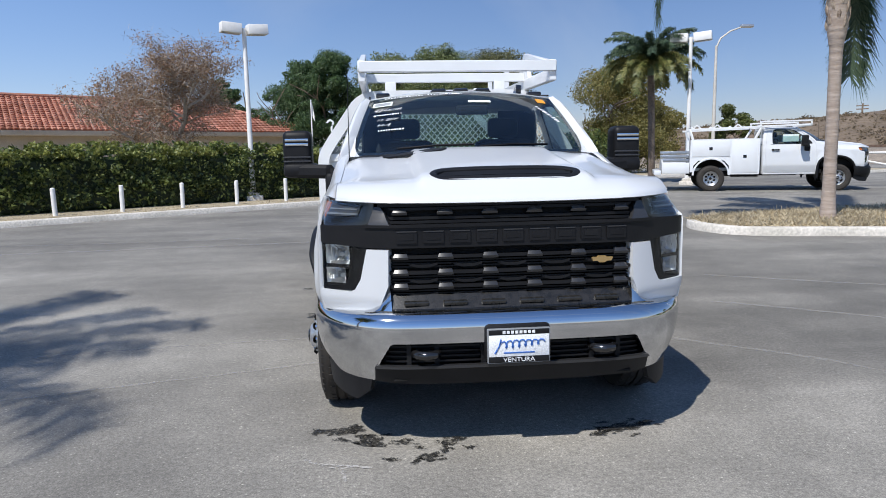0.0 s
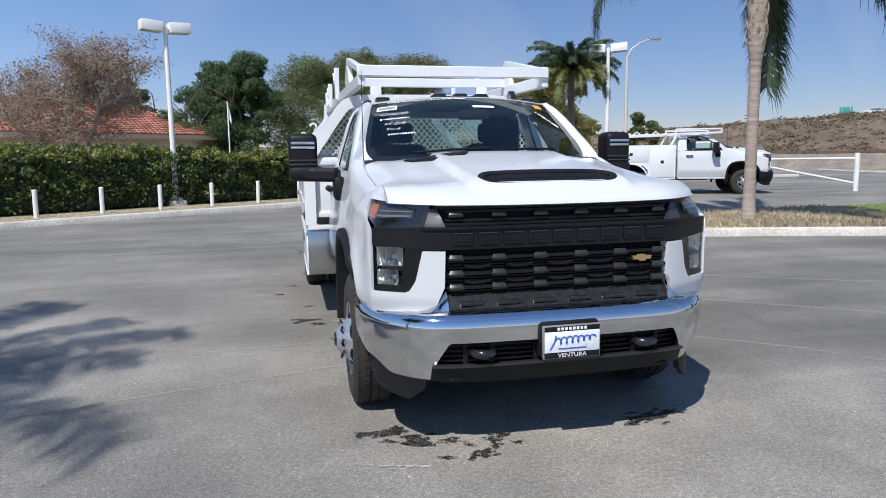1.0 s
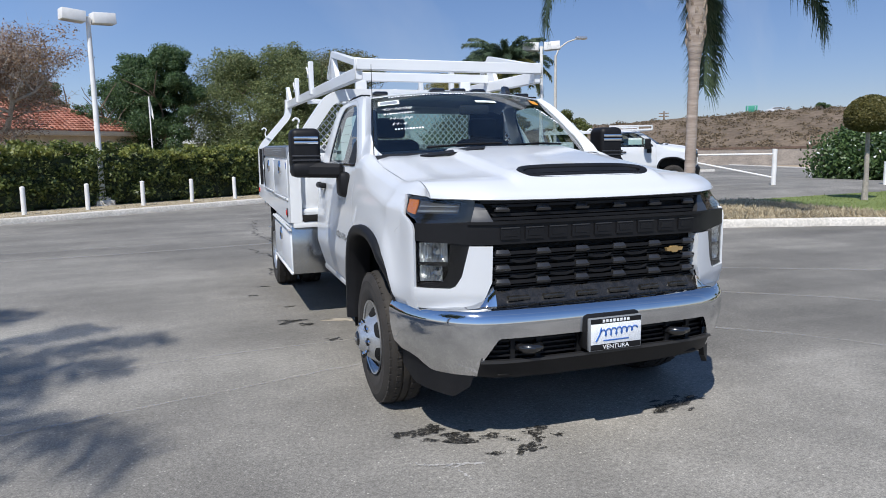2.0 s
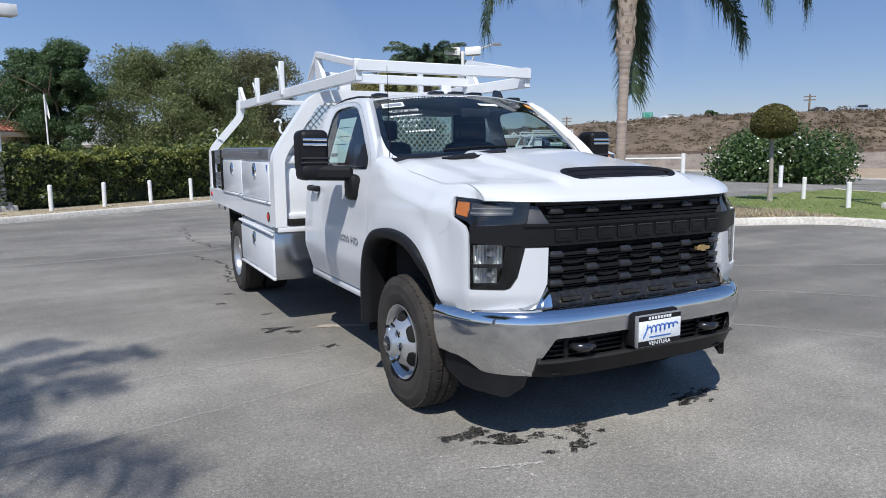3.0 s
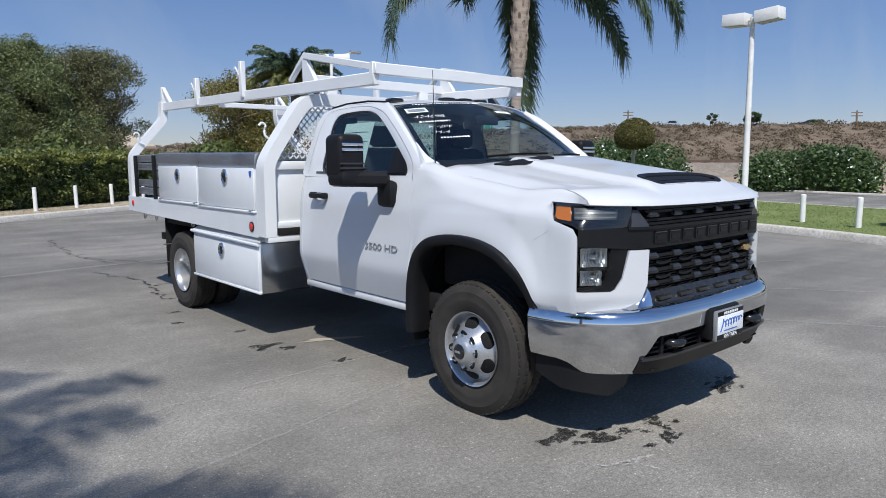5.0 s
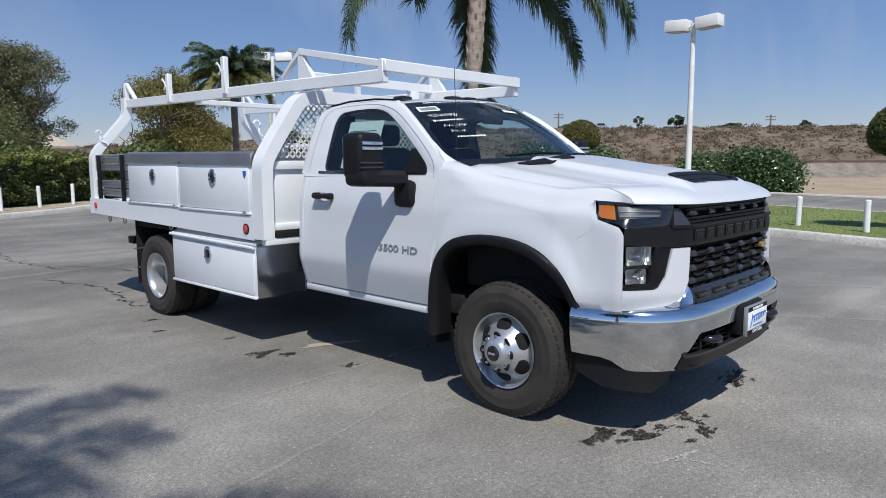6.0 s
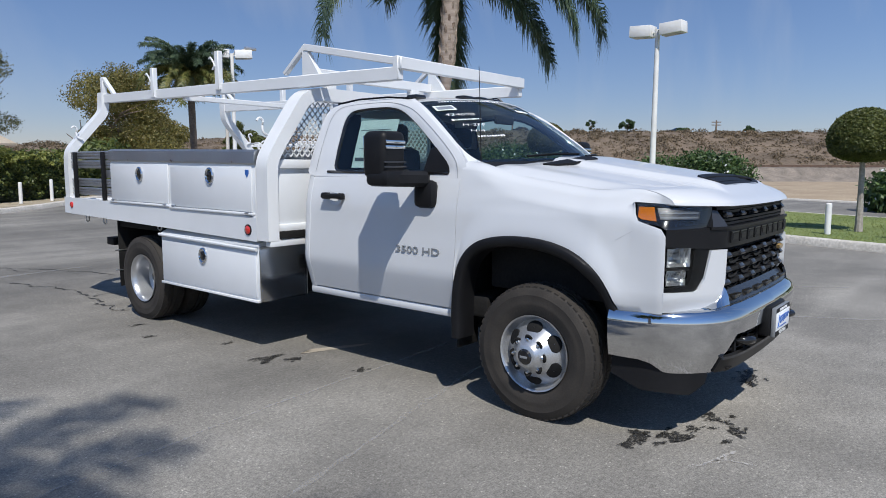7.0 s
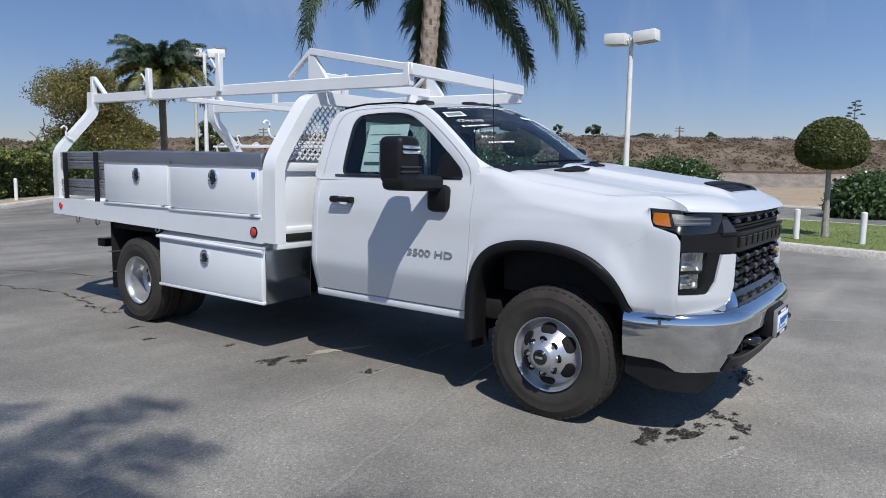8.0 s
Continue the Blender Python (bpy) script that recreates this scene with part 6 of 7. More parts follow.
def second_truck(m):
    T = thing("utility_truck", "white service-body utility truck with a ladder rack, parked", "truck", m)
    wb = 3.62
    make_cab(T, False, wb)
    for s in (-1, 1):
        # compartments either side of the wheel
        bm = bmesh.new()
        prof = [(2.22, .52), (2.22, 1.62), (4.24, 1.62), (4.24, .60), (wb + .54, .60), (wb + .52, .80), (wb + .38, .95), (wb, 1.0), (wb - .38, .95), (wb - .52, .80), (wb - .54, .52)]
        vs = [[bm.verts.new((s * x, y, z)) for y, z in prof] for x in (.62, 1.09)]
        bm.faces.new(vs[0])
        bm.faces.new(vs[1][::-1])
        n = len(prof)
        for k in range(n):
            bm.faces.new((vs[0][k], vs[0][(k + 1) % n], vs[1][(k + 1) % n], vs[1][k]))
        c = part("side_compartment", bm, M_BOX, T, "white side compartment of the service body")
        for y0, y1, z0, z1 in ((2.27, 3.02, .57, 1.57), (3.08, 4.19, 1.08, 1.57)):
            d = part("compartment_door", boxed(s * 1.09, s * 1.104, y0, y1, z0, z1, .006), M_BOX, c)
            part("latch", boxed(s * 1.104, s * 1.114, (y0 + y1) / 2 - .05, (y0 + y1) / 2 + .05, (z0 + z1) / 2 - .04, (z0 + z1) / 2 + .05, .004), M_GLOSSBLACK, d)
        bm = bmesh.new()
        rows = []
        for k in range(13):
            t = math.pi * k / 12
            rows.append([Vector((s * x, wb + q * math.cos(t), .50 + q * math.sin(t) * .98)) for x, q in ((1.09, .50), (1.115, .51), (1.115, .55), (1.09, .56))])
        patch(bm, rows)
        part("wheel_arch", bm, M_BOX, c, "", 50)
        part("tail_compartment", boxed(s * .62, s * 1.07, 4.25, 5.08, .56, .90, .01), M_BOX, T, "low white compartment at the tail")
        for k in range(3):
            part("tail_slat", boxed(s * 1.02, s * 1.05, 4.28, 5.06, .92 + .12 * k, 1.02 + .12 * k, .004), M_ALU, T)
        for y in (2.36, 4.16):
            part("rack_post", beam(bmesh.new(), (s * 1.02, y, 1.60), (s * .92, y - (.18 if y < 3 else -.1), 1.93), .06, .06), M_RACK, T)
        part("rack_rail", beam(bmesh.new(), (s * .92, 4.36, 1.925), (s * .92, .75, 2.00), .05, .06), M_RACK, T)
        part("rack_upper_rail", beam(bmesh.new(), (s * .92, 2.2, 2.12), (s * .92, .75, 2.12), .05, .05), M_RACK, T)
        for y in (2.2, .78):
            part("rack_riser", beam(bmesh.new(), (s * .92, y, 1.97), (s * .92, y, 2.14), .05, .05, (0, 1, 0)), M_RACK, T)
        for y in (3.9, 3.3, 2.7):
            for q in (0, .30):
                part("rack_stop", beam(bmesh.new(), (s * .92, y + q, 1.93), (s * .92, y + .15, 2.06), .03, .04), M_RACK, T)
    for s in (-1, 1):
        part("wheel_well", boxed(s * .56, s * .615, wb - .62, wb + .62, .45, 1.10, .01), M_INNER, T)
        part("wheel_well", boxed(s * .60, s * 1.08, wb - .52, wb + .52, .985, .998), M_INNER, T)
        part("skirt", boxed(s * .70, s * 1.02, 2.24, wb - .60, .44, .53, .01), M_INNER, T)
        part("window_card", boxed(s * .846, s * .850, 1.10, 1.55, 1.50, 1.72), M_PAPER, T, "pale card in the side window")
    part("bed_floor", boxed(-.62, .62, 2.25, 5.08, .62, .72, .01), M_BOX, T)
    part("tailgate", boxed(-.62, .62, 5.04, 5.08, .62, 1.0, .01), M_BOX, T)
    part("step_bumper", boxed(-1.05, 1.05, 5.10, 5.32, .52, .66, .02), M_BOX, T)
    for y in (.8, 2.25, 4.2):
        part("rack_crossbar", beam(bmesh.new(), (-.92, y, 1.985), (.92, y, 1.985), .05, .05), M_RACK, T)
    part("bulkhead", boxed(-1.0, 1.0, 2.19, 2.22, .62, 1.45, .01), M_BOX, T)
    return T


second_truck(pose(13.45, 16.29, RISE_LOT, 0, 0, 69.5))

# ---- plants ----
def leaf_cloud(rng, centres, radii, count, size, up=0.35, aspect=0.55, hollow=0.55, fuzz=.10):
    """Leaf blades scattered through ellipsoid clumps, thicker towards the skin."""
    c = np.asarray(centres, float)
    r = np.asarray(radii, float)
    w = (r[:, 0] * r[:, 1] * r[:, 2]) ** (2 / 3)
    pick = rng.choice(len(c), count, p=w / w.sum())
    d = rng.normal(size=(count, 3))
    d /= np.linalg.norm(d, axis=1)[:, None]
    rad = hollow + (1 - hollow) * rng.random(count) ** .6
    rad *= 1 + fuzz * rng.normal(size=count)
    p = c[pick] + d * r[pick] * rad[:, None]
    n = d * .7 + rng.normal(size=(count, 3)) * .7 + np.array((0, 0, up))
    n /= np.linalg.norm(n, axis=1)[:, None]
    t = np.cross(n, rng.normal(size=(count, 3)))
    t /= np.linalg.norm(t, axis=1)[:, None]
    b = np.cross(n, t)
    s = size * (.6 + .8 * rng.random(count))[:, None]
    v = np.stack((p - t * s, p + b * s * aspect - t * s * .1, p + t * s, p - b * s * aspect - t * s * .1), 1).reshape(-1, 3)
    f = np.arange(count * 4).reshape(-1, 4)
    return v, f


def cloud_part(name, v, f, mat, parent, label="", kind=""):
    me = bpy.data.meshes.new(name)
    me.from_pydata(v.tolist(), [], f.tolist())
    me.materials.append(mat)
    ob = new(name, me)
    ob.parent = parent
    return tagged(ob, label, kind=kind)


def limbs(bm, rng, base, height, radius, spread, levels, twigs, lean=(0, 0)):
    """A tapered trunk that forks into limbs; returns the limb ends."""
    ends = []
    def grow(p, d, length, r, level):
        pts, rad = [p.copy()], [r]
        q = p.copy()
        for k in range(4):
            d = (d + Vector(rng.normal(size=3).tolist()) * .16 + Vector((0, 0, .05))).normalized()
            q = q + d * length / 4
            pts.append(q.copy())
            rad.append(r * (1 - .13 * (k + 1)))
        tube(bm, pts, rad, 7 if level == 0 else 5, False)
        if level >= levels:
            ends.append(q)
            return
        for k in range(twigs):
            a = 2 * math.pi * (k + rng.random()) / twigs
            out = Vector((math.cos(a), math.sin(a), 0))
            nd = (d * .55 + out * spread + Vector((0, 0, .25))).normalized()
            start = pts[rng.integers(2, 5)]
            grow(start, nd, length * rng.uniform(.62, .85), r * .52, level + 1)
        ends.append(q)
    grow(Vector(base), Vector((lean[0], lean[1], 1)).normalized(), height * .42, radius, 0)
    return ends


def tree(x, y, height, width, mat, label, seed, leaves=7000, size=.16, base=.13, trunk=.22, clear=.25, clumps=26, hollow=.35, category="tree", sparse=False, shape=1.0):
    rng = np.random.default_rng(seed)
    T = thing("tree", label, category, Matrix.Translation((x, y, base)), "trees round the lot")
    bm = bmesh.new()
    ends = limbs(bm, rng, (0, 0, -.1), height * (.92 if sparse else 1), trunk, .75 if not sparse else 1.15, 2 if not sparse else 4, 4)
    part("trunk", bm, M_GREYBARK if sparse else M_BARK, T, "brown branching trunk")
    cs, rs = [], []
    h0 = height * clear
    for k in range(clumps):
        a = rng.random() * 2 * math.pi
        f = rng.random() ** .8
        z = h0 + (height - h0) * (.08 + .84 * f)
        lim = math.sin(math.pi * min(1, .18 + .74 * f) ** shape)
        q = width / 2 * lim * math.sqrt(rng.random()) * .86
        r = width * rng.uniform(.10, .19)
        cs.append((q * math.cos(a), q * math.sin(a), z))
        rs.append((r, r, r * rng.uniform(.6, .85)))
    if sparse:
        cs = [tuple(e) for e in ends]
        rs = [(.46, .46, .36)] * len(cs)
    else:
        # small outlying sprigs break up the outline
        for k in range(clumps * 3):
            j = rng.integers(clumps)
            d = rng.normal(size=3)
            d /= np.linalg.norm(d)
            r = rs[j][0] * rng.uniform(.28, .5)
            cs.append(tuple(np.array(cs[j]) + d * np.array(rs[j]) * rng.uniform(.75, 1.1)))
            rs.append((r, r, r * .8))
    v, f = leaf_cloud(rng, cs, rs, int(leaves * (1 if sparse else 2.6)), size * (1 if sparse else .62), hollow=hollow)
    cloud_part("crown", v, f, mat, T, "uneven leafy crown")
    if sparse:
        # web of fine bare twigs
        e = np.array([tuple(q) for q in ends])
        a = e[rng.integers(len(e), size=6000)] + rng.normal(size=(6000, 3)) * .22
        d = rng.normal(size=(6000, 3)) * (.24, .24, .20) + (0, 0, -.03)
        w = rng.normal(size=(6000, 3))
        w = np.cross(d, w)
        w *= .007 / np.linalg.norm(w, axis=1)[:, None]
        v = np.stack((a - w, a + w, a + d), 1).reshape(-1, 3)
        cloud_part("twig_web", v, np.arange(18000).reshape(-1, 3), M_GREYBARK, T, "fine bare twigs", "stuff")
    return T


def frond(rng, length, droop, leaflets, leaf_len, hang, width=.017):
    """One feather frond rising from the origin along +x and drooping; hang: how far its leaflets fall."""
    vs, fs = [], []
    pts = []
    p, ang = np.array((0., 0., 0.)), droop[0]
    n = 18
    for k in range(n + 1):
        pts.append(p.copy())
        ang -= droop[1] / n * (1 + 1.2 * k / n) * .62
        p = p + np.array((math.cos(ang), 0, math.sin(ang))) * length / n
    pts = np.array(pts)
    for k in range(n):
        w0, w1 = .028 * (1 - k / n) + .006, .028 * (1 - (k + 1) / n) + .006
        i = len(vs)
        vs += [pts[k] + (0, -w0, 0), pts[k] + (0, w0, 0), pts[k + 1] + (0, w1, 0), pts[k + 1] + (0, -w1, 0)]
        fs.append((i, i + 1, i + 2, i + 3))
    for k in range(leaflets):
        f = .10 + .90 * k / leaflets
        q = f * n
        i0 = min(int(q), n - 1)
        c = pts[i0] + (pts[i0 + 1] - pts[i0]) * (q - i0)
        t = (pts[i0 + 1] - pts[i0]) / np.linalg.norm(pts[i0 + 1] - pts[i0])
        ll = leaf_len * (math.sin(math.pi * (.15 + .62 * f)) ** .6) * rng.uniform(.75, 1.1)
        for s in (-1, 1):
            d = np.array((0, s * 1.0, .0)) * rng.uniform(.4, 1.0) + t * rng.uniform(.35, .9) + np.array((0, 0, rng.uniform(-.5, .7)))
            d /= np.linalg.norm(d)
            m = c + d * ll * .45 + np.array((0, 0, -hang * ll * .12))
            e = m + d * ll * .30 + np.array((0, 0, -hang * ll * .48)) + rng.normal(size=3) * .03
            w = t * width
            i = len(vs)
            vs += [c - w * .7, c + w * .7, m + w, m - w, e]
            fs += [(i, i + 1, i + 2, i + 3), (i + 3, i + 2, i + 4)]
    return np.array(vs), fs


def palm(x, y, base, top, height, label, seed, fronds=22, length=2.8, mat=None, r0=.24, r1=.16, hang=1.0, low=(), dry=.75, bark=None, open_side=None, bend0=1.75, leaflet=.66, leaflets=150, fall=1.45, width=.017):
    """top: where the trunk ends, apart from its foot."""
    rng = np.random.default_rng(seed)
    P = thing("palm_tree", label, "palm", Matrix.Translation((x, y, base)), "palms")
    bm = bmesh.new()
    n = 120
    rings = []
    for k in range(n + 1):
        f = k / n
        r = r0 + (r1 - r0) * (smoothstep(.56, .66, f) if low else smoothstep(.35, .75, f)) + .05 * math.exp(-f * 14)
        r *= 1 + (.022 if k % 3 == 0 else -.006)
        c = Vector((top[0] * f ** 1.2, top[1] * f ** 1.2, height * f))
        rings.append((c, r))
    tube(bm, [c for c, _ in rings], [r for _, r in rings], 18)
    part("trunk", bm, bark or M_PALMBARK, P, "grey-brown ringed palm trunk", 60)
    c = Vector((top[0], top[1], height))
    bm = tube(bmesh.new(), [c + Vector((0, 0, -.25)), c + Vector((0, 0, .1)), c + Vector((0, 0, .7)), c + Vector((0, 0, 1.1))], [r1 * .95, r1 * 1.15, r1 * .75, .05], 14)
    part("crown_shaft", bm, M_PALM, P, "green crown shaft")
    if low:
        # stubs of old fronds round the top of the trunk
        for k in range(64):
            az, z = k * 2.4, height - 1.95 + .030 * k
            a = Vector((top[0] * (z / height) ** 1.2, top[1] * (z / height) ** 1.2, z))
            o = Vector((math.cos(az), math.sin(az), 0))
            q = r1 * .92
            bm = tube(bmesh.new(), [a + o * q * .85, a + o * (q + .012) + Vector((0, 0, .08)), a + o * (q + .012 + .03 * rng.random()) + Vector((0, 0, .17 + .08 * rng.random()))], [.05, .042, .014], 6)
            part("frond_stub", bm, M_STUB, P)
    for k in range(fronds + len(low)):
        f = min(1, k / fronds)
        az = k * 2.39996 + rng.uniform(-.2, .2)
        rise = 1.2 - (.8 if low else fall) * f + rng.uniform(-.1, .1)
        bend, ll = bend0 + .5 * f, length * rng.uniform(.85, 1.1)
        if k >= fronds:
            az, rise, bend, ll = low[k - fronds]
            az = radians(az)
        elif open_side is not None and rise < .95 and math.cos(az - radians(open_side)) > .80:
            continue
        v, fs = frond(rng, ll, (rise, bend), leaflets, leaflet * length / 2.8, hang, width)
        m = Matrix.Translation(c + Vector((0, 0, .35 - .3 * f))) @ Matrix.Rotation(az, 4, "Z") @ Matrix.Rotation(rng.uniform(-.12, .12), 4, "X")
        mm = np.array(m)
        v = v @ mm[:3, :3].T + mm[:3, 3]
        raw("frond", v.tolist(), fs, mat if (mat and f > dry) else M_PALM, P)
    return P


def topiary(x, y, base, z, rx, rz, seed, label, mat=M_TOPIARY):
    rng = np.random.default_rng(seed)
    T = thing("topiary_tree", label, "topiary", Matrix.Translation((x, y, base)), "clipped topiary trees")
    part("trunk", tube(bmesh.new(), [(0, 0, -.05), (.02, .01, .6), (-.01, .02, z - base - rz * .6)], [.085, .06, .05], 9), M_GREYBARK, T, "thin grey trunk")
    v, f = leaf_cloud(rng, [(0, 0, z - base)], [(rx, rx, rz)], 30000, .030, hollow=.95, fuzz=.018)
    low_z = z - base - rz * .42
    v[:, 2] = np.where(v[:, 2] < low_z, low_z + (v[:, 2] - low_z) * .55, v[:, 2])
    cloud_part("crown", v, f, mat, T, "tightly clipped round crown")
    # added ellipsoid inside the crown, coloured dark as the shade behind its leaves
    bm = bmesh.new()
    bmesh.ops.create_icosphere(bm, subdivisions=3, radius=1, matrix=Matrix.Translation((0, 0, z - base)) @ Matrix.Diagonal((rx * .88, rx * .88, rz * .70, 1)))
    part("shade_core", bm, M_SHADECORE, T)
    return T


def bush(x, y, w, d, h, mat, seed, label, leaves=6000, size=.09, base=.0, turn=0.0, name="bush", flowers=0):
    rng = np.random.default_rng(seed)
    B = thing(name, label, "bush", pose(x, y, base, 0, 0, turn), "bushes round the lot")
    n = max(6, int(w * d * 1.2))
    cs, rs = [], []
    for k in range(n):
        a, b = rng.uniform(-.42, .42), rng.uniform(-.36, .36)
        hh = h * (1 - .8 * (a * a + b * b)) * rng.uniform(.75, 1.0)
        r = rng.uniform(.28, .42) * min(w, d, h * 1.4)
        cs.append((a * w, b * d, max(hh - r * .8, r * .5)))
        rs.append((r, r, r * .9))
        cs.append((a * w, b * d, r * .5))
        rs.append((r, r, r * .7))
    v, f = leaf_cloud(rng, cs, rs, leaves, size, hollow=.6)
    v[:, 2] = np.maximum(v[:, 2], .01)
    cloud_part("foliage", v, f, mat, B, "dense leaves")
    if flowers:
        v, f = leaf_cloud(rng, cs, [(a * 1.04, b * 1.04, c * 1.04) for a, b, c in rs], flowers, size * .8, hollow=.97)
        v[:, 2] = np.maximum(v[:, 2], .01)
        cloud_part("blossom", v, f, M_MARKER, B, "small white blossoms", "stuff")
    bm = bmesh.new()
    for k in range(6):
        tube(bm, [(rng.uniform(-.2, .2), rng.uniform(-.2, .2), -.02), (rng.uniform(-.3, .3) * w, rng.uniform(-.3, .3) * d, h * .6)], [.03, .012], 5)
    part("stems", bm, M_BARK, B)
    return B


# hedge along the kerb
rng = np.random.default_rng(11)
H = thing("hedge", "clipped green hedge running along the bed", "hedge")
HX = Vector((.819, .574, 0))
HYN = Vector((-.574, .819, 0))
H0 = Vector((-9.1, 13.75, .13)) + HYN * 1.15
cs, rs = [], []
L = np.arange(-22, 21.5, .62)
for a in L:
    for lv, z in ((.40, .35), (.42, .8), (.42, 1.25)):
        for dpt in (.35, 1.15):
            q = H0 + HX * (a + rng.uniform(-.2, .2)) + HYN * (dpt + rng.uniform(-.1, .1))
            zz = z + rng.uniform(-.08, .08) + .06 * math.sin(a * .5)
            cs.append((q.x, q.y, .13 + zz))
            rs.append((.46, .46, .45))
for a in np.arange(-22, 21.3, .17):
    # loose sprigs over the top and down the face
    q = H0 + HX * (a + rng.uniform(-.1, .1)) + HYN * rng.uniform(-.05, 1.2)
    cs.append((q.x, q.y, 1.74 + rng.uniform(-.10, .13) + .06 * math.sin(a * .5)))
    rs.append((.22, .22, .15))
    q = H0 + HX * (a + rng.uniform(-.1, .1)) + HYN * rng.uniform(-.16, .0)
    cs.append((q.x, q.y, rng.uniform(.35, 1.65)))
    rs.append((.20, .16, .15))
v, f = leaf_cloud(rng, cs, rs, 150000, .055, hollow=.70)
cloud_part("foliage", v, f, M_HEDGE, H, "glossy hedge leaves")
# paler leaves along the top paint the sun falling on the hedge
cs, rs = [], []
for a in np.arange(-22, 21.3, .11):
    q = H0 + HX * (a + rng.uniform(-.1, .1)) + HYN * (rng.uniform(-.22, .95) if rng.random() < .75 else -.18)
    cs.append((q.x, q.y, 1.80 + rng.uniform(-.16, .12) + .06 * math.sin(a * .5) - (.25 * rng.random() if (q - H0).dot(HYN) < -.1 else 0)))
    rs.append((.20, .20, .10))
v, f = leaf_cloud(rng, cs, rs, 26000, .052, hollow=.3)
cloud_part("sunlit_top_leaves", v, f, M_HEDGELIT, H, "paler leaves on the clipped top, sunlight put into their colour")
# added solid core; its dark colour paints the shade within the hedge
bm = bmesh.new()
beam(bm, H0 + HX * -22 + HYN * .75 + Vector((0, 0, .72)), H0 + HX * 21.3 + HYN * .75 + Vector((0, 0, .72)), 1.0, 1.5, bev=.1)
part("shade_core", bm, M_SHADECORE, H, "solid dark green core, inner shade put into its colour")

# dry straw and leaf litter
def litter(name, inside, n, x0, x1, y0, y1, z, mat, size, seed, label, category):
    rng = np.random.default_rng(seed)
    pts = []
    while len(pts) < n:
        x, y = rng.uniform(x0, x1), rng.uniform(y0, y1)
        if inside(x, y):
            pts.append((x, y, z))
    p = np.array(pts)
    c = len(p)
    d = rng.normal(size=(c, 3)) * (1, 1, .35) + (0, 0, .45)
    d /= np.linalg.norm(d, axis=1)[:, None]
    s = size * rng.uniform(.5, 1.3, c)[:, None]
    w = np.cross(d, rng.normal(size=(c, 3)))
    w /= np.linalg.norm(w, axis=1)[:, None]
    w *= s * .10
    v = np.stack((p - w, p + w, p + d * s), 1).reshape(-1, 3)
    ob = cloud_part(name, v, np.arange(c * 3).reshape(-1, 3), mat, None)
    return tagged(ob, label, category, kind="stuff")


mulch_poly = [q for q in inset if q[1] > 4.6] + [(11.3, 6.5), (11.6, 10.55), (11, 10.5)]
lawn_poly = [(11.3, 6.5), (11.08, 4.78)] + [q for q in inset if -6 < q[1] < 4.6] + [(15.6, -4), (16.95, .4), (19.1, 6.5), (20.9, 11.5), (16, 11.0), (11.6, 10.55)]
litter("dry_grass", in_poly(mulch_poly), 26000, 5, 12, 4.5, 11, .13, M_STRAW, .13, 3, "dry straw-coloured grass tufts round the palm", "dry grass")
litter("lawn_grass", in_poly(lawn_poly), 40000, 8, 21, -6, 11.6, .135, M_GRASS, .06, 4, "short green grass blades of the lawn", "grass")
litter("bed_litter", lambda x, y: LEFT(x) + .2 < y < LEFT(x) + 2.2, 9000, -14, 12, 8, 30, .125, M_STRAW, .07, 5, "dry leaf litter in front of the hedge", "litter")
# scrub over the hillside
rng = np.random.default_rng(8)
cs, rs = [], []
for k in range(5200):
    d = 78 + 21 * rng.random()
    a = rng.uniform(-75, 95)
    z = float(np.interp(d, [77, 80, 83, 86, 89, 92, 94.5, 97, 100], [.9, 1.6, 2.6, 3.6, 4.6, 5.6, 6.3, 6.75, 6.9]))
    q = hill_at(d, a, z * hill_fac(a))
    r = rng.uniform(.15, .42) if rng.random() < .9 else rng.uniform(.5, .95)
    cs.append(tuple(q))
    rs.append((r * 1.3, r * 1.3, r * .7))
v, f = leaf_cloud(rng, cs, rs, 130000, .13, hollow=.4)
tagged(cloud_part("hillside_scrub", v, f, M_SCRUB, None), "dry brown scrub on the embankment", "scrub", kind="stuff")

# trees behind the hedge
tree(-8.7, 21.5, 6.3, 8.4, M_REDLEAF, "sparse bronze-leaved tree with bare twigs behind the hedge", 21, 34000, .036, trunk=.19, clear=.30, clumps=60, hollow=.1, sparse=True)
tree(-5.5, 39.5, 7.4, 5.4, M_DARKLEAF, "dense dark green round tree", 22, 36000, .082, trunk=.13, clumps=50, clear=.04)
tree(-3.4, 38.0, 8.0, 4.2, M_DARKLEAF, "tall dark green conical tree", 23, 28000, .082, trunk=.13, clumps=34, clear=.05, shape=.7)
tree(.3, 40.0, 7.7, 8.0, M_OLIVE, "olive-green broad leafy tree", 24, 34000, .085, trunk=.13, clumps=50, clear=.04)
tree(3.4, 38.0, 7.6, 7.2, M_OLIVE, "olive-green broad tree with thin gaps", 25, 34000, .085, trunk=.13, clumps=46, clear=.04)
tree(6.2, 39.0, 7.9, 7.6, M_BROWNOLIVE, "olive-green tall rounded tree", 26, 34000, .085, trunk=.13, clumps=48, clear=.04)
tree(-10.5, 42.0, 6.6, 3.4, M_DARKLEAF, "dark green tree behind the tiled roof", 27, 5000, .16, clear=.1)
tree(12.2, 33.0, 5.9, 7.0, M_RUSSET, "low russet and green tree", 28, 24000, .085, clumps=44, clear=.08, trunk=.16)
tree(14.9, 34.5, 4.4, 3.8, M_RUSSET, "low russet and green tree", 29, 11000, .085, clumps=26, clear=.05, trunk=.14)
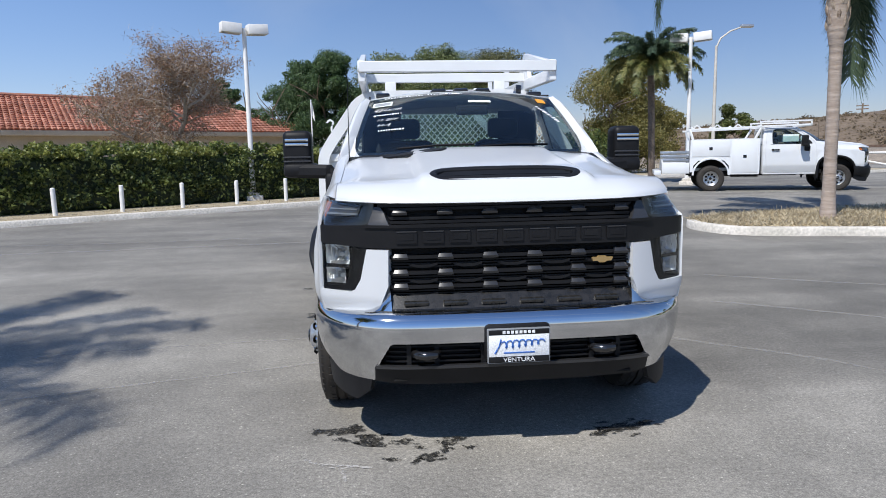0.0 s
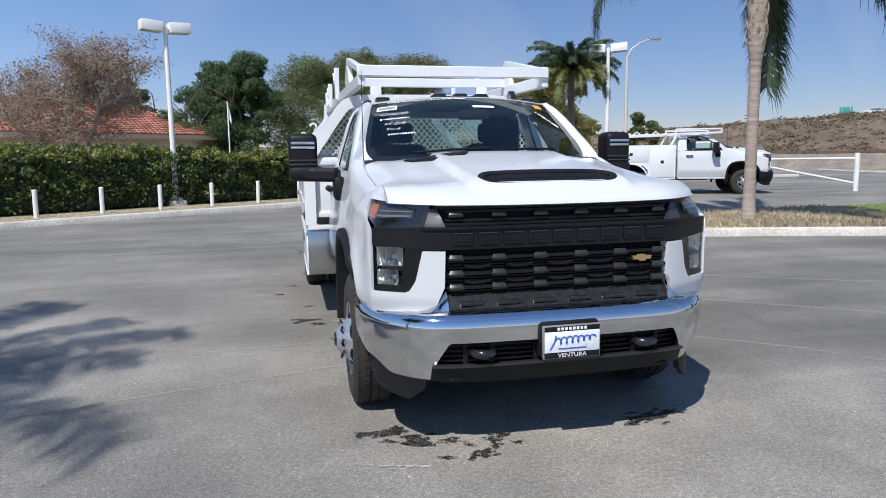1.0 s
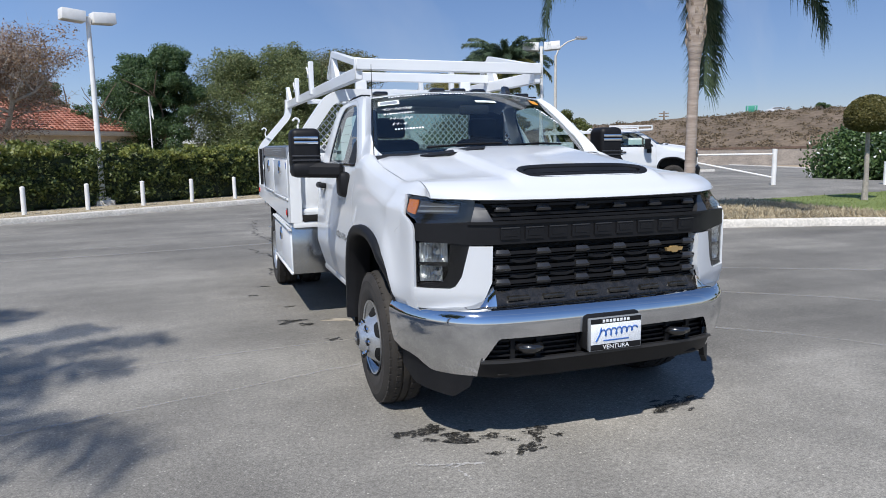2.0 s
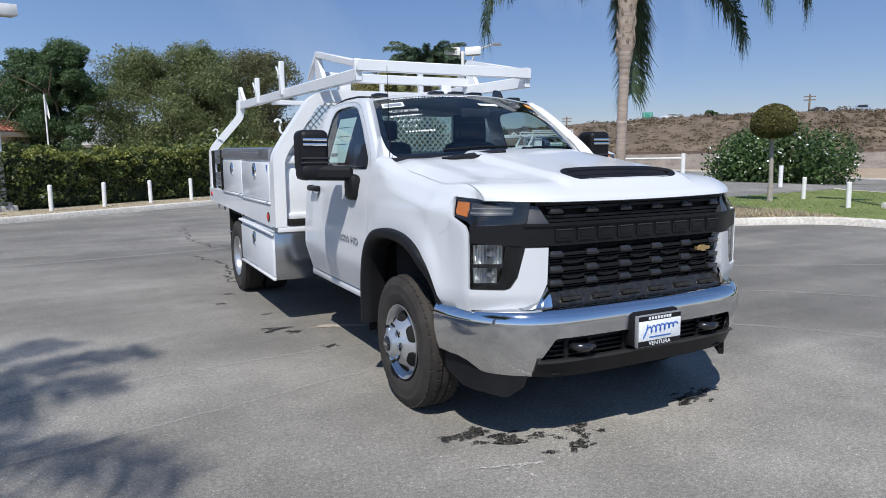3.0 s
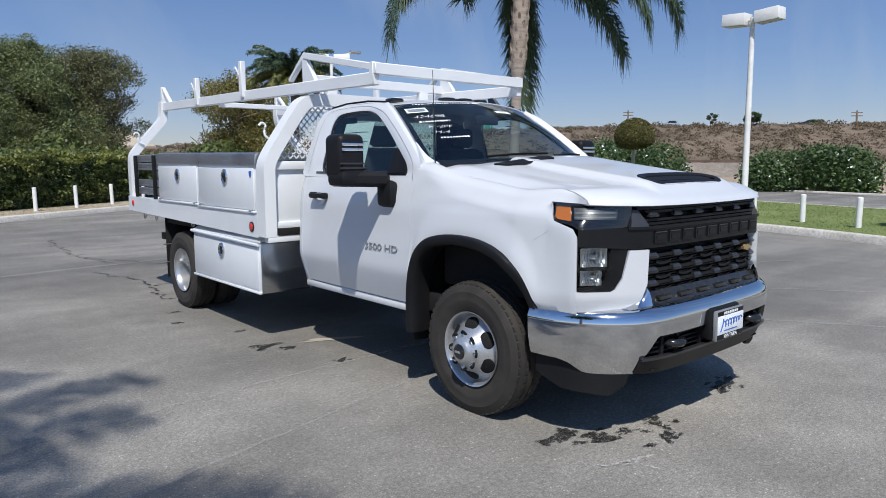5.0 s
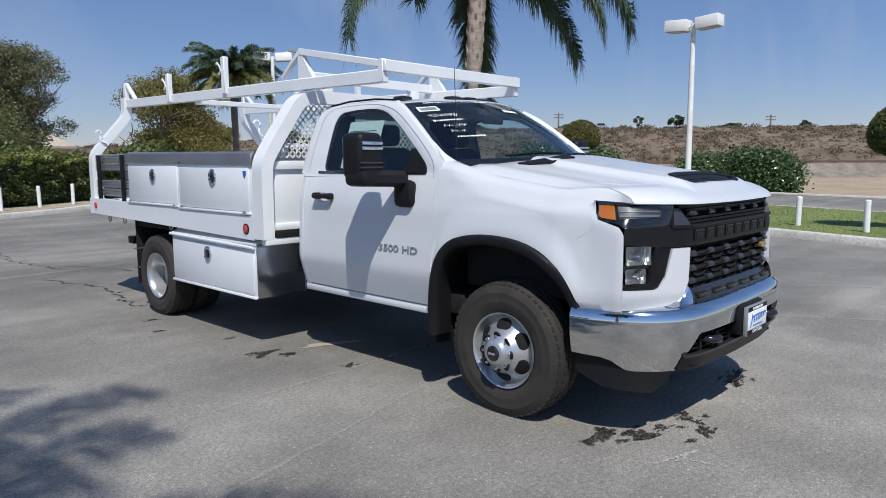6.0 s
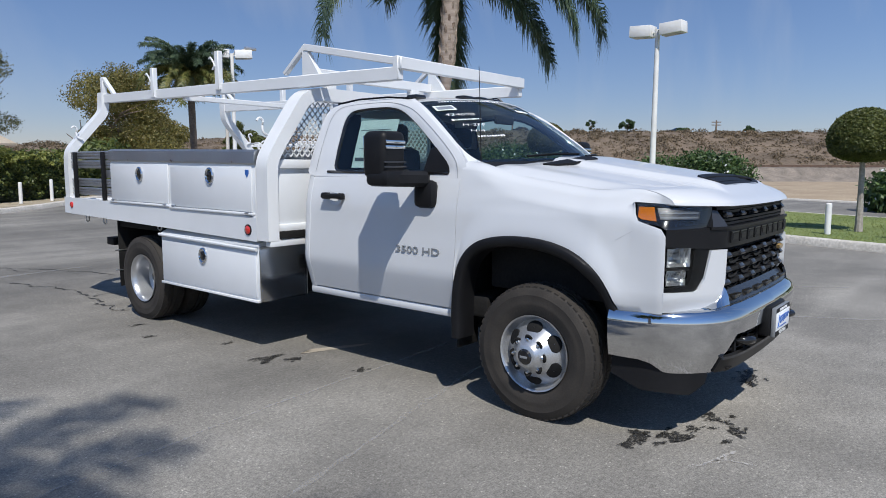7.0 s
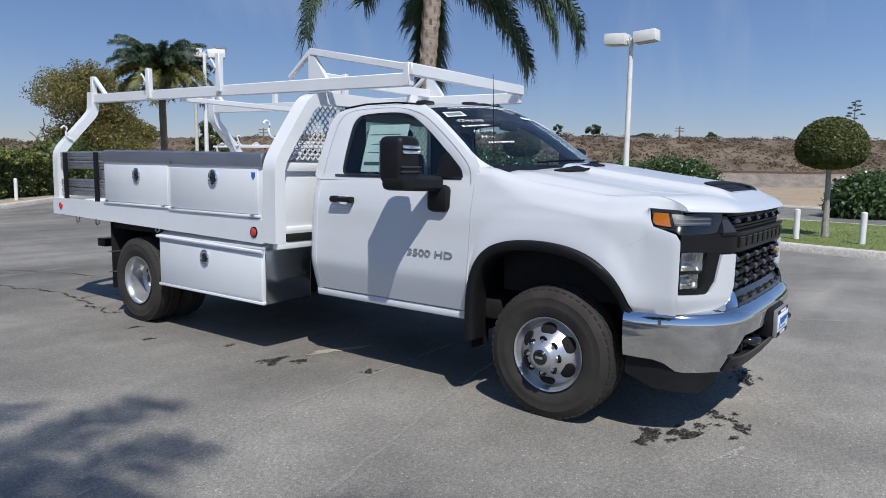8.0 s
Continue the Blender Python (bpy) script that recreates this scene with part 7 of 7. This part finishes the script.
bush(9.2, 29.0, 6.0, 2.6, 2.6, M_HEDGE, 30, "loose green shrub beyond the hedge", 7000, .10, .13, 30)
bush(2.5, 27.5, 7.0, 2.6, 2.7, M_HEDGE, 46, "loose green shrub beyond the hedge", 7000, .10, .13, 30)
tree(17.4, 29.7, 3.7, 2.4, M_TOPIARY, "round clipped green tree", 31, 6000, .08, clumps=16, clear=.35, trunk=.08)
palm(7.9, 8.2, .13, (-.70, -.95), 5.35, "tall queen palm with drooping fronds on the island", 41, 18, 3.4, None, .108, .165, low=[(30, -.80, .75, 3.1), (-38, -.15, 1.2, 3.0), (-44, .55, 2.1, 4.2), (165, .42, 2.1, 4.05), (52, -.5, 1.1, 2.2), (-62, .30, 1.75, 3.3)], open_side=-128, bend0=1.25, leaflet=.56, leaflets=300)
palm(10.1, 22.3, .10, (-.2, -.2), 4.5, "short bushy palm beyond the lot", 42, 56, 2.0, M_PALMDRY, .125, .13, .55, dry=.50, bark=M_DARKTRUNK, bend0=1.30, leaflet=.46, leaflets=190, fall=.95)
palm(-9.25, -3.85, .0, (.2, .2), 7.6, "tall queen palm beside the lot", 43, 62, 3.6, M_PALMDRY, .22, .15, leaflet=.46, width=.014)
topiary(14.0, 9.0, .14, 2.24, .57, .52, 51, "small clipped ball tree on the lawn, browning", M_DRYTOPIARY)
topiary(12.0, .3, .14, 2.03, .68, .62, 52, "wide clipped ball tree on the lawn")
bush(26.1, 17.7, 4.7, 3.2, 2.9, M_OLEANDER, 61, "green oleander with white blossoms", 26000, .085, -.02, -60, "oleander", 500)
bush(31.2, 10.8, 5.8, 3.2, 2.4, M_OLEANDER, 62, "green oleander beyond the street", 22000, .085, -.02, -70, "oleander", 200)
bush(22.8, .3, 3.0, 2.6, 1.7, M_OLEANDER, 63, "dark green oleander beside the street", 16000, .08, -.02, -70, "oleander", 60)
bush(31.2, -6.0, 5.0, 3.0, 2.4, M_OLEANDER, 64, "dark green oleander beside the street", 14000, .085, -.02, -70, "oleander", 60)
for k, (d, a, h, w) in enumerate(((97, -19.4, 2.3, 1.6), (97, -24.6, 2.0, 2.7), (99, -42.6, 1.3, 1.8), (98, -33, .9, 2.2), (98, 3, .9, 2.0))):
    q = hill_at(d, a, 6.5 * hill_fac(a))
    tree(q.x, q.y, h, w, M_DARKLEAF, "small dark tree on the embankment", 70 + k, 1500, .14, base=q.z, trunk=.10, clumps=9, clear=.2)
# flowering agave stalk on the bank
q = hill_at(97, -63, 6.6 * hill_fac(-63))
A = thing("agave_stalk", "tall dried agave flower stalk", "agave", Matrix.Translation(q))
part("stem", tube(bmesh.new(), [(0, 0, -.4), (.05, 0, 3.2), (0, 0, 6.0)], [.10, .07, .03], 8), M_BARK, A)
rng = np.random.default_rng(90)
for k in range(11):
    az, z = k * 2.4, 3.2 + .26 * k
    e = Vector((math.cos(az), math.sin(az), .25)) * (1.15 - .075 * k)
    b = part("flower_branch", tube(bmesh.new(), [(0, 0, z), tuple(Vector((0, 0, z)) + e)], [.03, .02], 5), M_BARK, A)
    v, f = leaf_cloud(rng, [tuple(Vector((0, 0, z)) + e)], [(.34, .34, .13)], 160, .06)
    cloud_part("flower_cluster", v, f, M_DARKLEAF, b)

# ---- posts, lamps, buildings ----
def bollard(x, y, base=.14, h=.74):
    P = thing("bollard", "white painted pipe bollard with a domed cap", "bollard", pose(x, y, base, random.Random(int(x * 100)).uniform(-1.2, 1.2), random.Random(int(y * 100)).uniform(-1.2, 1.2), 0), "white bollards")
    part("pipe", lathe(bmesh.new(), [(-.06, .058), (h - .03, .058)], 16, "z"), M_POST, P)
    part("cap", lathe(bmesh.new(), [(h - .03, .060), (h - .012, .055), (h, .03), (h + .004, .001)], 16, "z"), M_POST, P)
    return P


for k in range(-9, 12):
    x = -8.89 + 1.315 * (k)
    bollard(x, 13.75 + .71 * (x + 9.1), .14 + grade(x, 13.75 + .71 * (x + 9.1)), .70)
for x, y in ((10.95, .68), (10.77, -.5), (11.65, 2.1), (12.2, 3.4), (12.75, 4.75), (13.45, 6.44), (15.5, 9.05), (10.0, -3.2), (9.2, -6.0)):
    bollard(x, y, .14, .62)


def lot_lamp(x, y, base, h, turn, label, heads=2):
    P = thing("lot_lamp", label, "lamp post", pose(x, y, base, 0, 0, turn), "parking lot lamps")
    ft = part("footing", box(boxed(-.26, .26, -.26, .26, -.12, .14, .03), -.17, .17, -.17, .17, .13, .24, .02), M_CONCRETE, P, "concrete footing")
    part("pole", tube(bmesh.new(), [(0, 0, .2), (0, 0, h * .5), (0, 0, h - .05)], [.085, .075, .062], 14), M_POST, P, "white tapered pole")
    part("arm", boxed(-.46, .46, -.025, .025, h - .14, h - .09, .01), M_POST, P)
    for s in (-1, 1):
        hd = part("lamp_head", boxed(s * .42, s * 1.04, -.20, .20, h - .25, h + .05, .012, m=Matrix.Rotation(s * -.06, 4, "Y")), M_POST, P, "white box lamp head")
        part("diffuser", boxed(s * .47, s * .99, -.15, .15, h - .262, h - .248, .004, m=Matrix.Rotation(s * -.06, 4, "Y")), M_STEEL, hd)
    return P


lot_lamp(-4.78, 18.45, .15, 5.42, 25, "white twin-head lot lamp on a concrete footing by the hedge")
lot_lamp(14.1, 5.65, .14, 5.05, -92, "white twin-head lot lamp on the lawn")
lot_lamp(10.85, 20.75, grade(10.85, 20.75), 5.45, -30, "white twin-head lot lamp behind the truck")
P = thing("street_lamp", "tall grey cobra-head street lamp", "street lamp", pose(16.0, 29.1, .12))
part("pole", tube(bmesh.new(), [(0, 0, 0), (0, 0, 4), (0, 0, 6.4)], [.10, .08, .06], 12), M_CONCRETE, P)
part("arm", tube(bmesh.new(), [(0, 0, 6.3), (.2, 0, 6.75), (.7, 0, 7.1), (1.3, 0, 7.3)], [.05, .045, .04, .035], 8), M_CONCRETE, P)
part("lamp_head", boxed(1.2, 1.85, -.13, .13, 7.26, 7.42, .05), M_STEEL, P)


def roof_building(name, label, m, L, D, eave, ridge, hip, mat_roof, tiles, over=.5):
    """Hip or gable roofed block along x, front face at y = 0."""
    B = thing(name, label, "building", m)
    part("wall", boxed(0, L, 0, D, -.1, eave - .05, .02), M_STUCCO, B, "beige stucco wall")
    part("fascia", boxed(-over, L + over, -over, D + over, eave - .25, eave, .02), M_STUCCO, B, "beige eaves board")
    zr = ridge - eave
    a = (-over, -over), (L + over, -over), (L + over, D + over), (-over, D + over)
    r0, r1 = (hip, D / 2), (L - hip, D / 2)
    bm = bmesh.new()
    v = [bm.verts.new((*p, eave)) for p in a] + [bm.verts.new((*r0, ridge)), bm.verts.new((*r1, ridge))]
    for f in ((0, 1, 5, 4), (2, 3, 4, 5), (1, 2, 5), (3, 0, 4), (0, 3, 2, 1)):
        bm.faces.new([v[k] for k in f])
    rf = part("roof", bm, mat_roof, B, "clay tile roof" if tiles else "pale roof")
    if tiles:
        # barrel tiles in courses on the slope seen and on the near end
        vs, fs = [], []
        def course(o, ax, ay, n, wfun, rows):
            step = .33
            for j in range(rows):
                lo, hi = wfun(j / rows)
                i = lo
                while i < hi:
                    c0 = o + ax * i + ay * (j * step - .02)
                    c1 = o + ax * i + ay * (j * step + step + .02)
                    q = len(vs)
                    for c, lift in ((c0, .075), (c1, .035)):
                        for t in range(5):
                            an = math.pi * t / 4
                            vs.append(c + ax * (.12 * math.cos(an)) + n * (lift * math.sin(an) + .02 + (.03 if lift > .05 else 0)))
                    for t in range(4):
                        fs.append((q + t, q + t + 1, q + t + 6, q + t + 5))
                    fs.append((q, q + 1, q + 2, q + 3, q + 4))
                    i += .26
        run = Vector((0, D / 2 + over, zr))
        ln = run.length
        ay = run.normalized()
        ax = Vector((1, 0, 0))
        n = ax.cross(ay)
        rows = int(ln / .33)
        course(Vector((-over, -over, eave)), ax, ay, n, lambda f: ((hip + over) * f, L + 2 * over - (hip + over) * f), rows)
        run = Vector((-(hip + over), 0, zr))
        ay2 = run.normalized()
        ax2 = Vector((0, 1, 0))
        n2 = ax2.cross(ay2)
        course(Vector((L + over, -over, eave)), ax2, ay2, n2, lambda f: ((D / 2 + over) * f, D + 2 * over - (D / 2 + over) * f), int(run.length / .33))
        ob = raw("roof_tiles", [tuple(p) for p in vs], fs, mat_roof, rf, "red clay barrel tiles")
        tagged(ob, kind="stuff")
        bm = bmesh.new()
        tube(bm, [(hip, D / 2, ridge + .06), (L - hip, D / 2, ridge + .06)], .12, 8)
        tube(bm, [(L - hip, D / 2, ridge + .06), (L + over, -over, eave + .06)], .12, 8)
        part("ridge_tiles", bm, mat_roof, B)
    return B


ang = math.degrees(math.atan2(9.8, 12.2))
roof_building("tiled_building", "low beige building with a red clay tile roof", pose(-23.0, 24.6, .1, 0, 0, ang), 22.9, 9.0, 2.85, 4.75, 4.5, M_TILE, True)
roof_building("tiled_wing", "beige wing with a red clay tile roof", pose(-33.5, 22.0, .1, 0, 0, ang), 17.0, 9.0, 3.1, 5.2, 1.5, M_TILE, True)
roof_building("shed", "pale beige gabled building behind the trees", pose(8.5, 62, 0, 0, 0, 20), 10.0, 8.0, 3.2, 5.2, 0.2, M_STUCCO, False)

# pipe gate at the lot's exit
G = thing("pipe_gate", "white steel pipe gate, closed", "gate", Matrix.Translation((0, 0, .16)), "")
for x, y in ((17.3, 15.3), (14.2, 17.6)):
    part("post", tube(bmesh.new(), [(x, y, -.10), (x, y, 1.30)], .085, 12), M_POST, G)
for z0, z1 in ((1.12, 1.12), (.28, 1.10)):
    part("rail", tube(bmesh.new(), [(17.3, 15.3, z0), (14.2, 17.6, z1)], .035, 8), M_POST, G)
part("post", tube(bmesh.new(), [(20.6, 13.6, -.16), (20.6, 13.6, .8)], .08, 12), M_POST, G)

# utility poles and cars on the freeway
for d, a, h in ((108, -9.4, 2.9), (108, -41.5, 2.3), (108, 24.5, 1.9)):
    q = hill_at(d, a, 6.85 * hill_fac(a))
    P = thing("utility_pole", "distant wooden utility pole with crossarms", "utility pole", Matrix.Translation(q), "utility poles")
    part("pole", tube(bmesh.new(), [(0, 0, -.5), (0, 0, h)], [.16, .11], 8), M_BARK, P)
    for z in (h - .3, h - .75):
        part("crossarm", beam(bmesh.new(), HT * -.75 + Vector((0, 0, z)), HT * .75 + Vector((0, 0, z)), .12, .14), M_BARK, P)


def far_car(a, d, mat, label, van=False):
    C = thing("car", label, "car", Matrix.Translation(hill_at(d, a, 6.86 * hill_fac(a))) @ Matrix.Rotation(math.atan2(HT.y, HT.x), 4, "Z") @ Matrix.Scale(.5, 4), "cars on the freeway")
    h = 1.8 if van else 1.45
    prof = [(-2.3, .35), (-2.35, .8), (-2.2, 1.0), (-1.9 if van else -1.5, h - .08), (-.2, h), (.6, h - .1), (1.2, .98), (2.2, .82), (2.35, .5), (2.3, .35)]
    bm = bmesh.new()
    vs = [[bm.verts.new((x, y * (1 if z < 1.0 else .86), z)) for x, z in prof] for y in (-.9, .9)]
    bm.faces.new(vs[0])
    bm.faces.new(vs[1][::-1])
    n = len(prof)
    for k in range(n):
        bm.faces.new((vs[0][k], vs[0][(k + 1) % n], vs[1][(k + 1) % n], vs[1][k]))
    part("body", bm, mat, C)
    for s in (-1, 1):
        bm = bmesh.new()
        vs = [bm.verts.new((x, s * .87, z)) for x, z in ((-1.7, 1.02), (-1.45, h - .16), (.35, h - .16), (.95, 1.02))]
        bm.faces.new(vs)
        shell(bm, lambda c: Vector((0, -s * .05, 0)))
        part("window", bm, M_GLOSSBLACK, C)
        for x in (-1.4, 1.45):
            part("wheel", lathe(bmesh.new(), [(s * .70, .001), (s * .70, .33), (s * .90, .33), (s * .91, .001)], 16, "y", (x, 0, .33)), M_RUBBER, C)


far_car(8.4, 101, M_WHITE, "white pickup on the freeway", False)
far_car(-9.8, 101, M_GLOSSBLACK, "black sedan on the freeway")
far_car(-14.5, 101, M_STEEL, "silver minivan on the freeway", True)
far_car(-33, 101, M_GLOSSBLACK, "dark sedan on the freeway")

# flagpole behind the hedge
F = thing("flagpole", "thin white pole with a small pale pennant behind the hedge", "flagpole", Matrix.Translation((-4.3, 34.0, .1)))
part("pole", tube(bmesh.new(), [(0, 0, 0), (0, 0, 4.45)], .035, 8), M_POST, F)
bm = bmesh.new()
patch(bm, [[Vector((.02, 0, 4.4)), Vector((.10, .06, 4.0)), Vector((.16, .02, 3.55))], [Vector((.03, .01, 3.6)), Vector((.09, .05, 3.45)), Vector((.15, .03, 3.3))]])
shell(bm, lambda c: Vector((0, .008, 0)))
part("pennant", bm, M_POST, F)
# green road sign beside the freeway
S = thing("road_sign", "green freeway sign on two posts", "road sign", Matrix.Translation(hill_at(99.5, 11.2, 6.8 * hill_fac(11.2))) @ Matrix.Rotation(math.atan2(HT.y, HT.x), 4, "Z"))
part("panel", boxed(-.72, .72, -.03, .03, .25, 1.15, .02), M_SIGNGREEN, S, "green reflective panel")
for x in (-.45, .45):
    part("post", boxed(x - .05, x + .05, .03, .12, -.6, 1.1, .01), M_STEEL, S)

# stains, cracks, scuffs
k = 0
for x, y, r, st in ((-.91, -.56, .11, 1.3), (-.74, -.72, .10, 1.2), (-.44, -.94, .065, 1.2), (-.30, -.77, .07, 1.3), (-.55, -.74, .05, 1.4), (-.62, -.95, .035, 1.3), (-.22, -.86, .03, 1.0), (.63, -.71, .12, 1.6), (.50, -.76, .05, 1.5), (.78, -.66, .05, 1.4), (-.34, -.86, .03, 1.2), (-.48, -.83, .025, 1.1),
                    (-1.24, 2.25, .10, 1.5), (-1.12, 2.10, .06, 1.3), (-1.5, 3.6, .05, 1.2), (-1.35, 4.1, .05, 1.3), (-1.0, 1.5, .045, 1.4), (-1.2, 2.9, .04, 1.6)):
    for j in range(9):
        rnd = random.Random(k)
        k += 1
        q = r * (1.0 if j == 0 else rnd.uniform(.15, .45))
        o = 0 if j == 0 else r * 1.5
        blot("oil_stain", x + o * rnd.uniform(-1, 1), y + o * .6 * rnd.uniform(-1, 1), q * .68, k, M_OIL, "dark oily stain on the asphalt", st, .004 + .0003 * (k % 9), rnd.uniform(-.4, .4))
crack([(-.8, 12.6), (-1.05, 11.3), (-1.0, 9.8), (-.93, 9.0), (-.86, 8.3)], .020, 1, jit=.11)
crack([(-1.25, 7.5), (-1.06, 6.6), (-.94, 5.9), (-1.14, 5.4), (-1.12, 4.8)], .020, 2, jit=.09)
crack([(-1.0, 9.0), (-.72, 8.7), (-.38, 8.0), (-.1, 7.2)], .012, 3, jit=.07)
crack([(-.94, 5.9), (-.6, 5.75), (-.3, 5.5)], .010, 4, jit=.05)
worn = ("worn_line", "pale worn line on the asphalt", .012)
for k, (pts, w) in enumerate((([(-3.9, .05), (-2.6, .34), (-1.9, .52), (-.85, .80), (.1, 1.0)], .022), ([(-3.4, 1.2), (-2.3, 1.36), (-.9, 1.45), (0, 1.5)], .016),
                              ([(-9.5, 7.3), (-6.9, 7.5), (-4.3, 7.7), (-2.0, 7.95), (0, 8.2)], .07), ([(-8.5, 8.7), (-5, 8.6), (-2.5, 8.9)], .05),
                              ([(1.6, 1.0), (2.6, .2), (3.4, -1.2)], .03), ([(2.6, 2.2), (4.2, 1.0), (5.2, -.6)], .04), ([(3.2, 3.6), (5.2, 2.4), (7.0, 1.4)], .05))):
    crack(pts, w, 20 + k, M_WORN, *worn)
for k, (pts, w) in enumerate((([(-1.06, -.90), (-.98, -.96), (-.86, -.985), (-.72, -1.03)], .010), ([(-.90, -.97), (-.86, -1.05), (-.84, -1.17)], .007), ([(-1.0, -.93), (-.90, -1.02), (-.80, -1.00)], .006))):
    crack(pts, w, 40 + k, M_SCUFF, "scuff", "pale scuff on the asphalt", .006)
# stretched pale tan blot, broken up by noise
blot("tan_patch", -.74, 2.11, .105, 47, M_TAN, "pale tan patch on the asphalt", 1.9, .0042, -.35)
